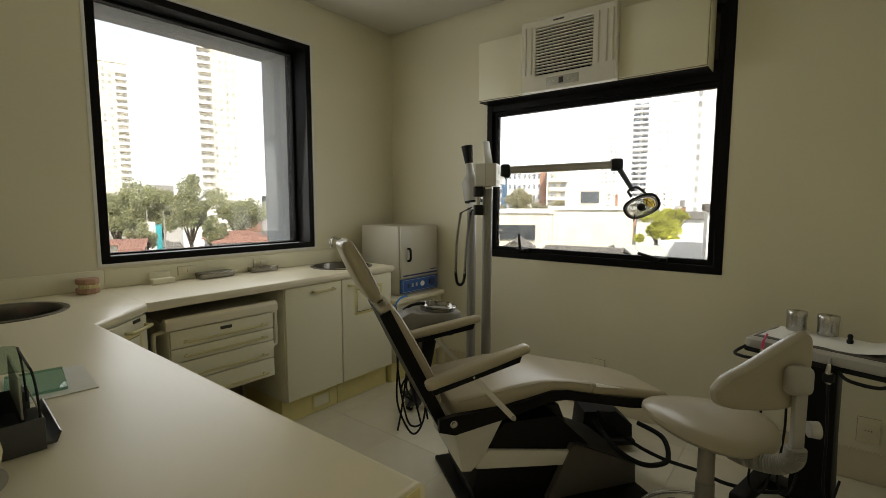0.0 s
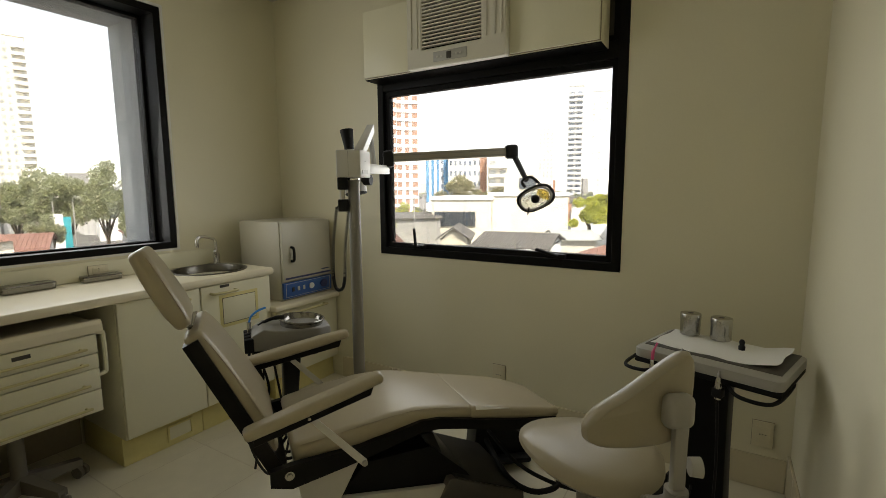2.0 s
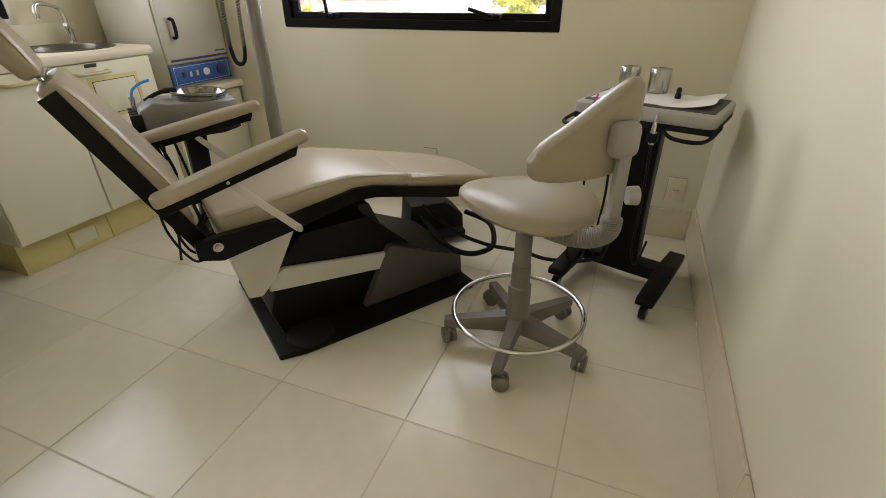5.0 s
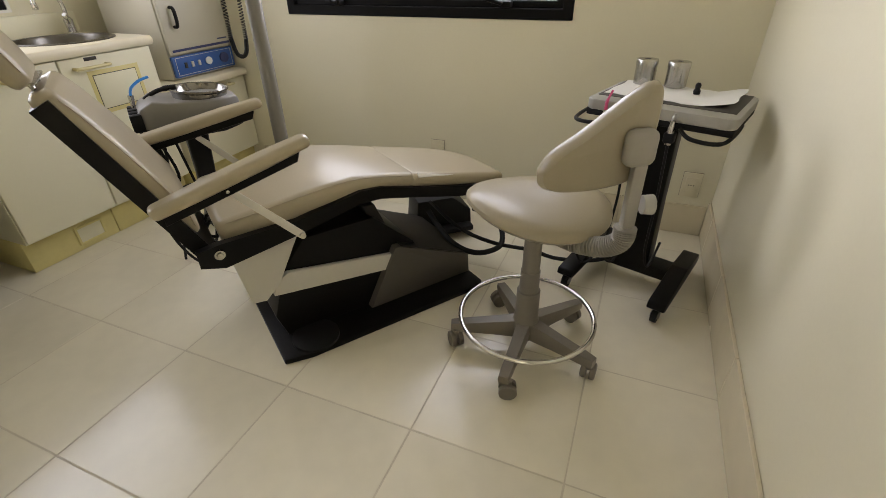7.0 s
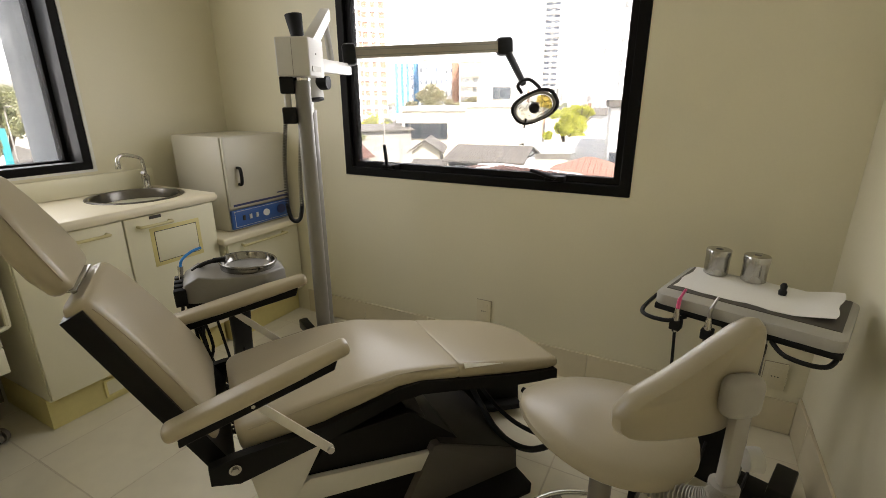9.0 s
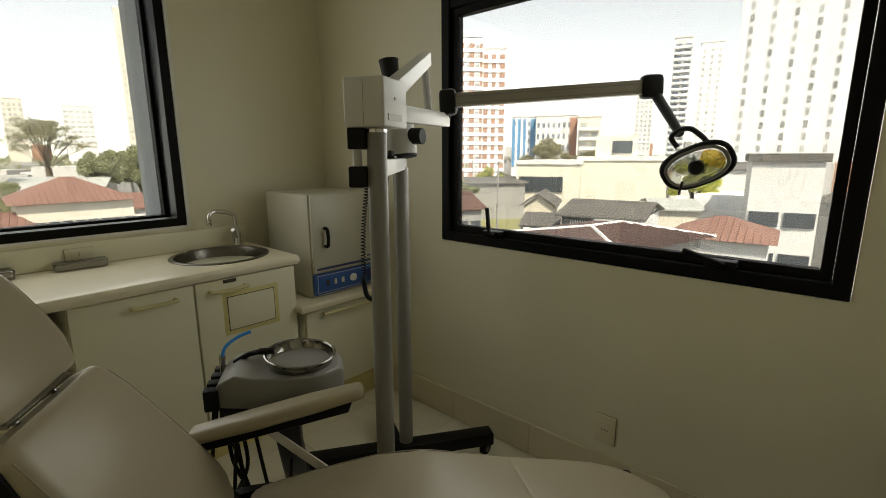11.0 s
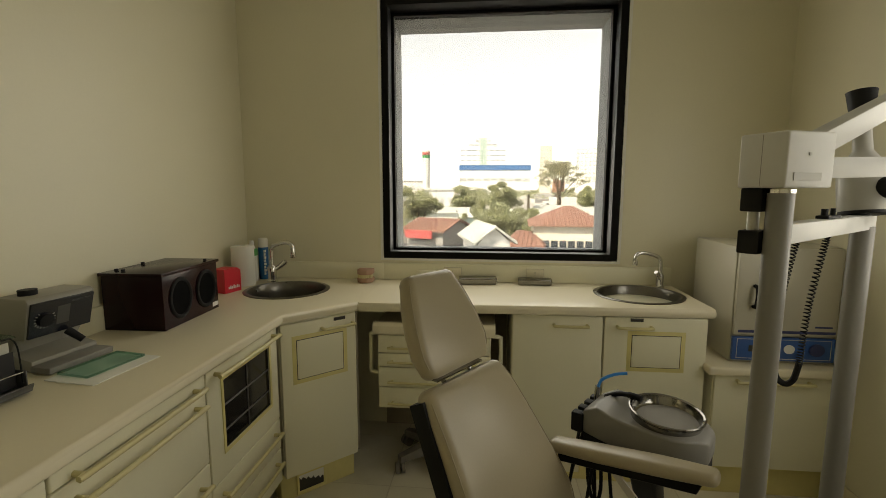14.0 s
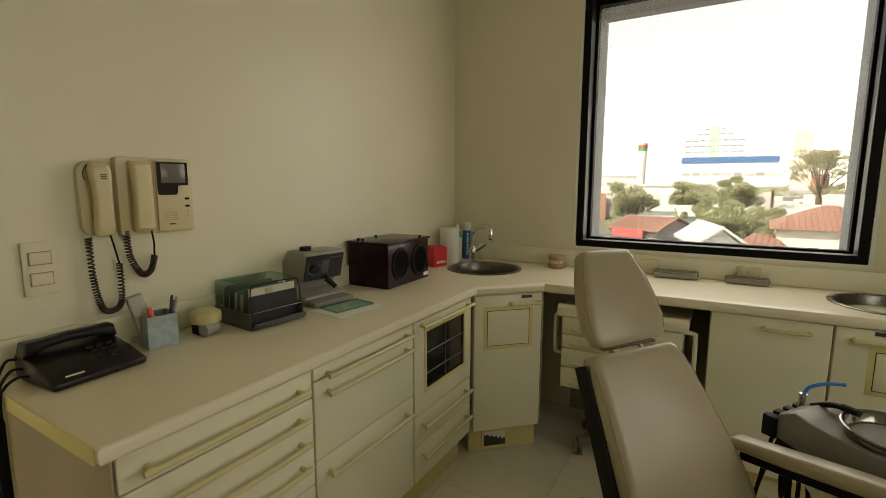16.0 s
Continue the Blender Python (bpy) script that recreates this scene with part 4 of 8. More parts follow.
for dz in (-0.0125, 0.010):
    b2 = bar(j1 + dj * 0.03 + Vector((0, 0, dz)), j2 - dj * 0.03 + Vector((0, 0, dz)), 0.0355, 0.003, 0)
    bmesh.ops.transform(b2, matrix=inv, verts=b2.verts)
    part("groove", b2, M_PLGREY, la)
world_part("elbow", bar(j2 - dj * 0.038, j2 + dj * 0.034, 0.05, 0.076, 0.016), M_RUBBER, stand, "black plastic elbow cap")
lamp_c = Vector((-0.868, 3.185, 1.346))
e1 = j2 + Vector((0.012, 0.008, -0.025))
e2 = lamp_c + Vector((-0.055, 0.0, 0.085))
bm = B()
tube(bm, [e1, e1.lerp(e2, 0.5), e2], [0.0165, 0.0155, 0.013], 12)
world_part("drop_arm", bm, M_RUBBER, stand, "dark drop arm")
# lamp head: oval reflector with a looped handle
way = Vector((0.16, -0.90, -0.40)).normalized()
side = Vector((1, 0.05, 0.50))
side = (side - way * side.dot(way)).normalized()
upv = side.cross(way) * -1
LM = Matrix(((side.x, upv.x, way.x, lamp_c.x), (side.y, upv.y, way.y, lamp_c.y), (side.z, upv.z, way.z, lamp_c.z), (0, 0, 0, 1)))


def oval(a, b, z, n=40, e=2.4):
    out = []
    for q in range(n):
        t = 2 * math.pi * q / n
        c, s = math.cos(t), math.sin(t)
        out.append(LM @ Vector((a * 0.96 * math.copysign(abs(c) ** (2 / e), c), b * 0.9 * math.copysign(abs(s) ** (2 / e), s), z)))
    return out


bm = B()
bz = oval(0.086, 0.057, 0.026)
tube(bm, bz + bz[:2], 0.0055, 8, caps=False)
head = world_part("lamp_head", bm, M_PLGREY, stand, "dark oval lamp bezel")
M_REFL = clear_sheet("coated_reflector_glass", (0.80, 0.82, 0.80), 0.5)
bm = B()
rings = [oval(0.082 * math.sin(a), 0.053 * math.sin(a), 0.034 - 0.022 * math.cos(a)) for a in (0.15, 0.5, 0.9, 1.25, 1.5)]
loft(bm, rings, caps=False)
bmesh.ops.transform(bm, matrix=inv, verts=bm.verts)
part("reflector", bm, M_REFL, head, "silvery coated glass reflector")
bm = B()
rings = [[(ov * 2)[q] for q in range(35, 48)] for ov in (oval(0.080 * math.sin(a), 0.052 * math.sin(a), 0.036 - 0.022 * math.cos(a)) for a in (0.3, 0.6, 0.9, 1.2, 1.4))]
loft(bm, rings, caps=False, closed=False)
bmesh.ops.transform(bm, matrix=inv, verts=bm.verts)
part("amber_coating", bm, clear_sheet("amber_filter_glass", (0.85, 0.62, 0.14), 0.15), head, "amber filter coating")
bm = B()
lathe(bm, [(0.016, 0.012), (0.021, 0.02), (0.022, 0.036), (0.015, 0.045), (0.0, 0.046)], seg=18, m=LM)
bmesh.ops.transform(bm, matrix=inv, verts=bm.verts)
part("bulb_cap", bm, M_RUBBER, head, "black bulb shield")
bm = B()
ring = oval(0.098, 0.064, 0.02, 44, 2.7)
tube(bm, ring + ring[:2], 0.0075, 8, caps=False)
bmesh.ops.transform(bm, matrix=inv, verts=bm.verts)
part("grip_ring", bm, M_RUBBER, head, "black looped grip round the lamp")
bm = B()
tube(bm, smooth_line([e2 + Vector((0, 0, 0.012)), e2 + Vector((0.035, -0.015, 0.012)), lamp_c + Vector((0.02, -0.01, 0.062)), lamp_c + Vector((0.01, -0.005, 0.045))], 6), 0.008, 8)
bmesh.ops.transform(bm, matrix=inv, verts=bm.verts)
part("yoke_arm", bm, M_RUBBER, head)
bm = B()
tube(bm, smooth_line([e2 + Vector((0, 0, 0.012)), e2 + Vector((-0.02, -0.01, -0.01)), lamp_c + Vector((-0.055, -0.01, 0.045))], 6), 0.008, 8)
bmesh.ops.transform(bm, matrix=inv, verts=bm.verts)
part("yoke_arm", bm, M_RUBBER, head)
bm = B()
tube(bm, [lamp_c + Vector((-0.03, -0.02, -0.055)), lamp_c + Vector((-0.036, -0.025, -0.095))], 0.004, 6)
bmesh.ops.transform(bm, matrix=inv, verts=bm.verts)
part("switch_lever", bm, M_RUBBER, head)
# camera-like tube head with a black funnel
ax = Vector((-0.05, -0.003, 0.316)).normalized()
s1, s2 = frame_of(ax)
c0 = Vector((-1.842, 2.900, 1.436))
XM = Matrix(((s1.x, s2.x, ax.x, c0.x), (s1.y, s2.y, ax.y, c0.y), (s1.z, s2.z, ax.z, c0.z), (0, 0, 0, 1))) @ Matrix.Diagonal((1.12, 1.12, 0.95, 1))
bm = B()
lathe(bm, [(0.052, -0.072), (0.056, -0.066), (0.056, 0.06), (0.047, 0.075), (0.032, 0.10), (0.022, 0.12), (0.02, 0.185), (0.022, 0.19)], seg=28, m=XM)
xr = world_part("tube_head", bm, M_GREY, stand, "pale cylindrical tube head")
bm = B()
lathe(bm, [(0.02, 0.186), (0.024, 0.19), (0.026, 0.225), (0.033, 0.30), (0.034, 0.305), (0.028, 0.305), (0.022, 0.24), (0.0, 0.235)], seg=24, m=XM)
bmesh.ops.transform(bm, matrix=inv, verts=bm.verts)
part("funnel", bm, M_RUBBER, xr, "black plastic funnel")
bm = B()
lathe(bm, [(0.051, -0.08), (0.054, -0.078), (0.054, -0.0665), (0.051, -0.066)], seg=28, m=XM)
bmesh.ops.transform(bm, matrix=inv, verts=bm.verts)
part("rim", bm, M_RUBBER, xr, "dark rim")
bm = B()
tube(bm, [c0 + Vector((0.052, 0.016, 0.005)), c0 + Vector((0.098, 0.030, 0.005))], [0.031, 0.029], 20)
bmesh.ops.transform(bm, matrix=inv, verts=bm.verts)
part("knob", bm, M_RUBBER, xr, "round black knob")
# holders and cord on the near post
for z in (1.412, 1.318):
    bm = B()
    box(bm, -0.03, 0.03, -0.022, 0.022, -0.026, 0.026, 0.004, 2, Matrix.Translation((PA.x - 0.036, PA.y - 0.03, z)) @ Matrix.Rotation(math.atan2(AB.y, AB.x), 4, 'Z'))
    world_part("holder", bm, M_RUBBER, stand, "black plastic holder")
bm = B()
tube(bm, [(PA.x - 0.038, PA.y - 0.032, 1.34), (PA.x - 0.038, PA.y - 0.032, 1.39)], 0.012, 12)
world_part("holder_rod", bm, M_LTGREY, stand)
bm = B()
tube(bm, coil([(-1.755, 2.755, 1.295), (-1.775, 2.740, 1.095), (-1.782, 2.735, 0.915)], 0.0078, 36, 9), 0.0020, 5)
tube(bm, smooth_line([(-1.782, 2.735, 0.915), (-1.788, 2.728, 0.865), (-1.797, 2.710, 0.847), (-1.808, 2.690, 0.865), (-1.812, 2.680, 0.925)], 6), 0.009, 7)
tube(bm, coil([(-1.812, 2.680, 0.925), (-1.808, 2.685, 1.115), (-1.790, 2.700, 1.295)], 0.0078, 36, 9), 0.0020, 5)
tube(bm, [(-1.755, 2.755, 1.295), (-1.740, 2.780, 1.330)], 0.004, 6)
tube(bm, [(-1.790, 2.700, 1.295), (-1.740, 2.750, 1.330)], 0.004, 6)
world_part("coiled_cord", bm, M_RUBBER, stand, "black coiled cord")
bm = B()
for dx, r in ((0, 0.008), (0.05, 0.006)):
    p = PA.lerp(PB, 0.45 + dx * 2) + Vector((0, 0, 1.361))
    tube(bm, [p, p + Vector((0, 0, 0.025))], r, 10)
box(bm, -0.05, 0.05, -0.014, 0.014, 0, 0.008, 0.001, 1, Matrix.Translation(PA.lerp(PB, 0.5) + Vector((0, 0, 1.361))) @ Matrix.Rotation(math.atan2(AB.y, AB.x), 4, 'Z'))
world_part("bar_plate", bm, M_RUBBER, stand, "black fitting on the bar")

# ---- cuspidor unit beside the chair ----
unit = thing("cuspidor_unit", CH @ pose(-0.402, 0.415, 0.0) @ Matrix.Scale(0.94, 4, (1, 0, 0)), "grey cuspidor unit with a steel bowl on a black column", "cuspidor")
bm = B()
hull = ((-0.178, 0.068, 0.705, 0.752), (-0.165, 0.078, 0.703, 0.774), (-0.12, 0.088, 0.701, 0.797), (-0.075, 0.098, 0.701, 0.789), (-0.035, 0.104, 0.701, 0.786), (0.02, 0.107, 0.701, 0.784), (0.10, 0.106, 0.702, 0.782), (0.135, 0.090, 0.703, 0.780), (0.165, 0.062, 0.705, 0.777), (0.180, 0.046, 0.704, 0.770), (0.186, 0.038, 0.712, 0.760))
loft(bm, [[Vector((x, py, (lo + hi) / 2 + pz)) for py, pz in rounded(2 * w, hi - lo, 0.007, 3)] for x, w, lo, hi in hull])
body = part("body", bm, M_PLGREY, unit)
bm = B()
loft(bm, [[Vector((x, py, 0.682 + pz)) for py, pz in rounded(2 * w, 0.038, 0.006, 2)] for x, w in ((-0.170, 0.066), (-0.11, 0.090), (0.02, 0.1065), (0.10, 0.105), (0.160, 0.062), (0.182, 0.040))])
part("tray_base", bm, M_RUBBER, unit, "black base tray")
bm = B()
tilt = Matrix.Translation((0.056, 0.006, 0.784)) @ Matrix.Rotation(radians(4), 4, 'Y')
lathe(bm, [(0.088, -0.018), (0.098, -0.012), (0.101, 0.014), (0.107, 0.019), (0.108, 0.024), (0.104, 0.026), (0.099, 0.023), (0.096, 0.010), (0.090, -0.001), (0.078, -0.006), (0.045, -0.009), (0.014, -0.010), (0.0, -0.0105)], seg=40, caps=False, m=tilt)
bowl = part("bowl", bm, M_BASIN, unit, "polished steel spittoon bowl")
bm = B()
tube(bm, smooth_line([(-0.14, 0.03, 0.785), (-0.10, 0.03, 0.805), (-0.06, 0.02, 0.816), (-0.02, 0.015, 0.817)], 5), [0.0075] * 10 + [0.0095] * 6, 10)
part("water_spout", bm, M_RUBBER, unit, "black water spout")
for k in range(4):
    bm = B()
    box(bm, -0.205, -0.165, -0.085 + 0.046 * k, -0.055 + 0.046 * k, 0.70, 0.76, 0.004)
    part("holder", bm, M_RUBBER, unit, "black instrument holder")
bm = B()
tube(bm, [(-0.185, 0.055, 0.735), (-0.18, 0.057, 0.775), (-0.178, 0.058, 0.80)], [0.007, 0.009, 0.011], 10)
sy = part("suction_handle", bm, M_CHROME, unit, "chrome suction handle")
bm = B()
tube(bm, smooth_line([(-0.178, 0.058, 0.798), (-0.168, 0.068, 0.822), (-0.135, 0.09, 0.84), (-0.100, 0.11, 0.846)], 6), 0.005, 8)
part("suction_tip", bm, mat("blue_plastic", (0.02, 0.22, 0.62), 0.35), sy, "bright blue bent suction tip")
bm = B()
rings = []
for v0, z, w, d in ((0.0, 0.665, 0.085, 0.10), (0.10, 0.45, 0.075, 0.085), (0.26, 0.22, 0.085, 0.08), (0.385, 0.10, 0.10, 0.08)):
    rings.append([Vector((px, v0 + py, z)) for px, py in rounded(w, d, 0.012, 3)])
loft(bm, rings)
part("column", bm, M_BLKMETAL, unit)
bm = B()
for k in range(3):
    tube(bm, smooth_line([(-0.16, -0.04 + 0.04 * k, 0.69), (-0.15 + 0.02 * k, -0.05, 0.52), (-0.10 - 0.03 * k, 0.0, 0.36), (-0.04, 0.10, 0.22), (-0.02, 0.2, 0.15)], 7), 0.006, 7)
part("hose", bm, M_RUBBER, unit, "black hanging hoses")
for k in range(2):
    bm = B()
    tube(bm, smooth_line([(-0.185, -0.06 + 0.05 * k, 0.70), (-0.20, -0.09, 0.52), (-0.21 + 0.03 * k, -0.13, 0.34), (-0.14, -0.16 + 0.03 * k, 0.19 + 0.03 * k), (-0.06, -0.10, 0.22), (-0.01, 0.02, 0.34), (0.0, 0.09, 0.42)], 8), 0.0055, 7)
    part("hose", bm, M_RUBBER, unit, "black hose hanging in a loop")


for p, q in (((-0.17, -0.05, 0.69), (-0.05, -0.02, 0.16)), ((-0.12, -0.07, 0.68), (-0.19, -0.03, 0.15)), ((-0.09, -0.06, 0.68), (-0.02, -0.05, 0.20))):
    bm = B()
    p, q = Vector(p), Vector(q)
    tube(bm, smooth_line([p, p.lerp(q, 0.35) + Vector((0, -0.015, 0)), p.lerp(q, 0.7) + Vector((0, -0.01, -0.02)), q], 6), 0.0055, 7)
    part("hose", bm, M_RUBBER, unit, "black hose crossing the others")

# ---- drying oven on the low cabinet ----
oven = thing("drying_oven", pose(-2.487, 2.903, 0.6555) @ Matrix.Diagonal((1, 1.03, 0.925, 1)), "cream metal drying oven with a blue control panel", "oven")
M_OVEN = mat("hammered_cream_enamel", (0.52, 0.49, 0.39), 0.38, grain=(220, 0.05), blotch=(4, 0.05), bump=0.15, bump_scale=300)
boxpart("body", oven, M_OVEN, -0.43, -0.022, 0.0, 0.425, 0.0, 0.57, 0.006)
d = boxpart("door", oven, M_OVEN, -0.02, 0.0, 0.004, 0.421, 0.142, 0.566, 0.006)
bm = B()
tube(bm, smooth_line([(0.0, 0.075, 0.385), (0.026, 0.072, 0.38), (0.032, 0.072, 0.335), (0.026, 0.072, 0.29), (0.0, 0.075, 0.285)], 4), 0.009, 8)
part("handle", bm, M_RUBBER, d, "black bow handle")
boxpart("stripe", d, M_NAVY, 0.0, 0.0012, 0.02, 0.415, 0.155, 0.168, 0, "navy blue stripe")
pn = boxpart("control_panel", oven, M_BLUE, -0.02, -0.001, 0.004, 0.421, 0.016, 0.132, 0.003, "blue control panel")
bm = B()
tube(bm, [(-0.002, 0.235, 0.077), (0.004, 0.235, 0.077)], 0.022, 24)
part("dial", bm, M_CEIL, pn, "round white dial")
bm = B()
tube(bm, [(-0.002, 0.345, 0.077), (0.008, 0.345, 0.077)], 0.03, 24)
part("knob", bm, M_NAVY, pn, "dark round knob")
for k in range(3):
    boxpart("switch", pn, M_LTGREY if k else M_DARK, -0.002, 0.005, 0.07 + 0.045 * k, 0.085 + 0.045 * k, 0.062, 0.092, 0.001)
bm = hoop('x', -0.002, 0.0004, 0.02, 0.405, 0.026, 0.124, 0.002)
part("panel_line", bm, M_LTGREY, pn)
boxpart("label", d, M_NAVY, 0.0, 0.0012, 0.33, 0.40, 0.185, 0.193, 0, "small dark maker's mark")

# ---- casing over the window with the air conditioner ----
case = thing("window_casing", pose(-2.012, 3.20, 2.068), "cream laminate casing boxed over the window top", "casing")
boxpart("body", case, M_WHITE, 0.0, 1.438, 0.016, 0.163, 0.0, 0.402, 0.002)
# black sheet added for the unlit hollow of the open-bottomed casing
boxpart("underside", case, M_BLACK, 0.003, 1.435, 0.018, 0.161, -0.005, -0.0006, 0, "black sheet for the dark open bottom")
boxpart("joint", case, M_BROWN, 0.004, 0.371, 0.0135, 0.0157, 0.004, 0.398, 0, "dark joint behind the panel")
boxpart("joint", case, M_BROWN, 0.976, 1.434, 0.0135, 0.0157, 0.004, 0.398, 0, "dark joint behind the panel")
boxpart("panel", case, M_WHITE, 0.008, 0.367, 0.0, 0.0155, 0.008, 0.394, 0.002)
boxpart("panel", case, M_WHITE, 0.98, 1.43, 0.0, 0.0155, 0.008, 0.394, 0.002)
ac = thing("air_conditioner", pose(-1.643, 3.152, 2.062), "cream window air conditioner with a slatted front", "air conditioner")
M_AC = mat("aged_abs", (0.68, 0.65, 0.55), 0.4, grain=(70, 0.02), blotch=(4, 0.04))
boxpart("body", ac, M_AC, 0.012, 0.60, 0.05, 0.062, 0.012, 0.43, 0.004)
bm = hoop('y', 0.0, 0.05, 0.0, 0.612, 0.0, 0.44, 0.10, 0.142, 0.10, 0.05, 0.006)
part("front_panel", bm, M_AC, ac)
boxpart("grille_back", ac, M_BLACK, 0.10, 0.47, 0.03, 0.048, 0.10, 0.39, 0, "dark grille opening")
for k in range(15):
    z = 0.112 + 0.0187 * k
    boxpart("slat", ac, M_AC, 0.101, 0.469, 0.004, 0.024, z, z + 0.0080, 0.001, seg=1)
for x in (0.025, 0.065, 0.495, 0.545, 0.58):
    boxpart("vane", ac, M_AC, x, x + 0.012, -0.006, 0.0, 0.11, 0.40, 0.002, seg=1)
cp = boxpart("control_strip", ac, M_GREY, 0.18, 0.39, -0.004, 0.0, 0.022, 0.075, 0.003, "grey control strip")
boxpart("display", cp, M_DARK, 0.265, 0.295, -0.006, -0.003, 0.03, 0.066, 0.001, "small black display")
for x in (0.20, 0.225, 0.32, 0.345):
    boxpart("button", cp, M_LTGREY, x, x + 0.014, -0.0065, -0.003, 0.042, 0.052, 0.001)
boxpart("brand_mark", ac, M_GREYDK, 0.22, 0.29, -0.001, 0.0005, 0.408, 0.418, 0, "small dark maker's mark")

# ---- rolling stool ----
stool = thing("operator_stool", pose(-0.358, 2.277, 0), "beige vinyl operator stool on a five-caster base", "stool")
M_STEM = mat("stone_grey_plastic", (0.32, 0.30, 0.26), 0.42, grain=(80, 0.03), blotch=(4, 0.05))
M_STGREY = mat("warm_grey_plastic", (0.185, 0.165, 0.135), 0.45, grain=(80, 0.03), blotch=(4, 0.06))
bm = B()
rings = []
for f, z in ((0.50, 0.486), (0.74, 0.490), (0.92, 0.502), (1.0, 0.519), (0.99, 0.534), (0.93, 0.547), (0.80, 0.555), (0.5, 0.556), (0.2, 0.553), (0.02, 0.552)):
    ring = []
    for q in range(44):
        t = 2 * math.pi * q / 44
        rr = f * (0.232 + 0.012 * math.cos(2 * (t - 2.2)))
        lift = 0.016 * math.cos(2 * (t - 0.65)) * f * f
        ring.append(Vector((-0.02 + rr * 1.03 * math.cos(t), 0.090 + rr * 0.87 * math.sin(t), z + lift)))
    rings.append(ring)
loft(bm, rings)
# darker copy of the chair vinyl, holding down the light on the stool
M_VINYLS = mat("shaded_beige_vinyl", (0.335, 0.289, 0.198), 0.34, grain=(160, 0.03), blotch=(5, 0.05), bump=0.08, bump_scale=300)
part("seat", bm, M_VINYLS, stool)
bm = B()
lathe(bm, [(0.045, 0.06), (0.05, 0.075), (0.043, 0.14), (0.04, 0.145), (0.039, 0.25), (0.033, 0.252), (0.032, 0.33), (0.029, 0.332), (0.028, 0.488)], seg=24)
part("column", bm, M_STGREY, stool)
for k in range(5):
    a = radians(197 + 72 * k)
    d = Vector((math.cos(a), math.sin(a), 0))
    s = Vector((-d.y, d.x, 0))
    bm = B()
    rings = []
    for r, z0, z1, w in ((0.02, 0.055, 0.13, 0.055), (0.12, 0.06, 0.115, 0.046), (0.225, 0.062, 0.10, 0.042), (0.262, 0.064, 0.094, 0.036)):
        rings.append([d * r + s * (w / 2 * sx) + Vector((0, 0, z)) for sx, z in ((-0.8, z1), (0.8, z1), (1, (z0 + z1) / 2), (0.8, z0), (-0.8, z0), (-1, (z0 + z1) / 2))])
    loft(bm, rings)
    lg = part("leg", bm, M_STGREY, stool)
    c = d * 0.245 + s * 0.012 + Vector((0, 0, 0.029))
    bm = B()
    ta = radians(40 + 67 * k)
    w = Vector((math.cos(ta), math.sin(ta), 0))
    for o in (-1, 1):
        tube(bm, [c + w * (o * 0.006), c + w * (o * 0.021), c + w * (o * 0.024)], [0.029, 0.029, 0.024], 18)
    tube(bm, [c + Vector((0, 0, 0.01)), c + Vector((0, 0, 0.04))], 0.012, 10)
    part("caster", bm, M_STGREY, lg)
bm = B()
tube(bm, [(0.228 * math.cos(2 * math.pi * q / 48), 0.228 * math.sin(2 * math.pi * q / 48), 0.142) for q in range(50)], 0.0085, 10, caps=False)
part("foot_ring", bm, M_CHROME, stool, "chrome foot ring")
# backrest plate, tilted to one side
bc = Vector((0.153, -0.09, 0))
tg = Vector((math.cos(radians(36)), math.sin(radians(36)), 0))
nm = Vector((-tg.y, tg.x, 0))
shape = smooth_line([(-0.155, 0.742), (-0.148, 0.705), (-0.10, 0.684), (0.02, 0.683), (0.10, 0.70), (0.14, 0.76), (0.152, 0.86), (0.146, 0.93), (0.115, 0.942), (0.05, 0.905), (-0.05, 0.835), (-0.125, 0.785), (-0.155, 0.742)], 4)[:-1]
bm = B()
rings = []
cx, cz = 0.02, 0.80
for off, f in ((-0.028, 0.0), (-0.028, 0.86), (-0.020, 0.955), (0.0, 1.0), (0.018, 0.96), (0.027, 0.88), (0.031, 0.6), (0.032, 0.05)):
    f = max(f, 0.02)
    rings.append([bc + tg * (cx + (p.x - cx) * f) + nm * (off + 0.10 * ((cx + (p.x - cx) * f) ** 2) * 4) + Vector((0, 0, cz + (p.y - cz) * f)) for p in (Vector((q.x, q.y, 0)) for q in [Vector((a.x, a.y, 0)) for a in shape])])
loft(bm, rings)
part("backrest", bm, M_VINYLS, stool)
bm = B()
q0 = bc + tg * 0.095 - nm * 0.04
box(bm, -0.05, 0.034, -0.026, 0.024, 0.75, 0.845, 0.024, 4, Matrix.Translation(q0) @ Matrix.Rotation(radians(36), 4, 'Z'))
part("back_bracket", bm, M_STEM, stool, "grey plastic backrest bracket")
bm = B()
box(bm, -0.019, 0.019, -0.014, 0.010, 0.575, 0.765, 0.006, 2, Matrix.Translation(q0) @ Matrix.Rotation(radians(36), 4, 'Z'))
part("back_stem", bm, M_STEM, stool)
bm = B()
tube(bm, [q0 + tg * 0.03 - nm * 0.005 + Vector((0, 0, 0.64)), q0 + tg * 0.058 - nm * 0.012 + Vector((0, 0, 0.64))], [0.025, 0.027], 16)
part("knob", bm, M_GREY, stool, "round grey tightening knob")
line = smooth_line([q0 + Vector((0, 0, 0.575)), q0 + Vector((-0.005, 0, 0.53)), q0 + Vector((-0.05, 0.01, 0.495)), q0 + Vector((-0.12, 0.035, 0.478)), q0 + Vector((-0.18, 0.06, 0.478))], 8)
bm = B()
pts, rs = [], []
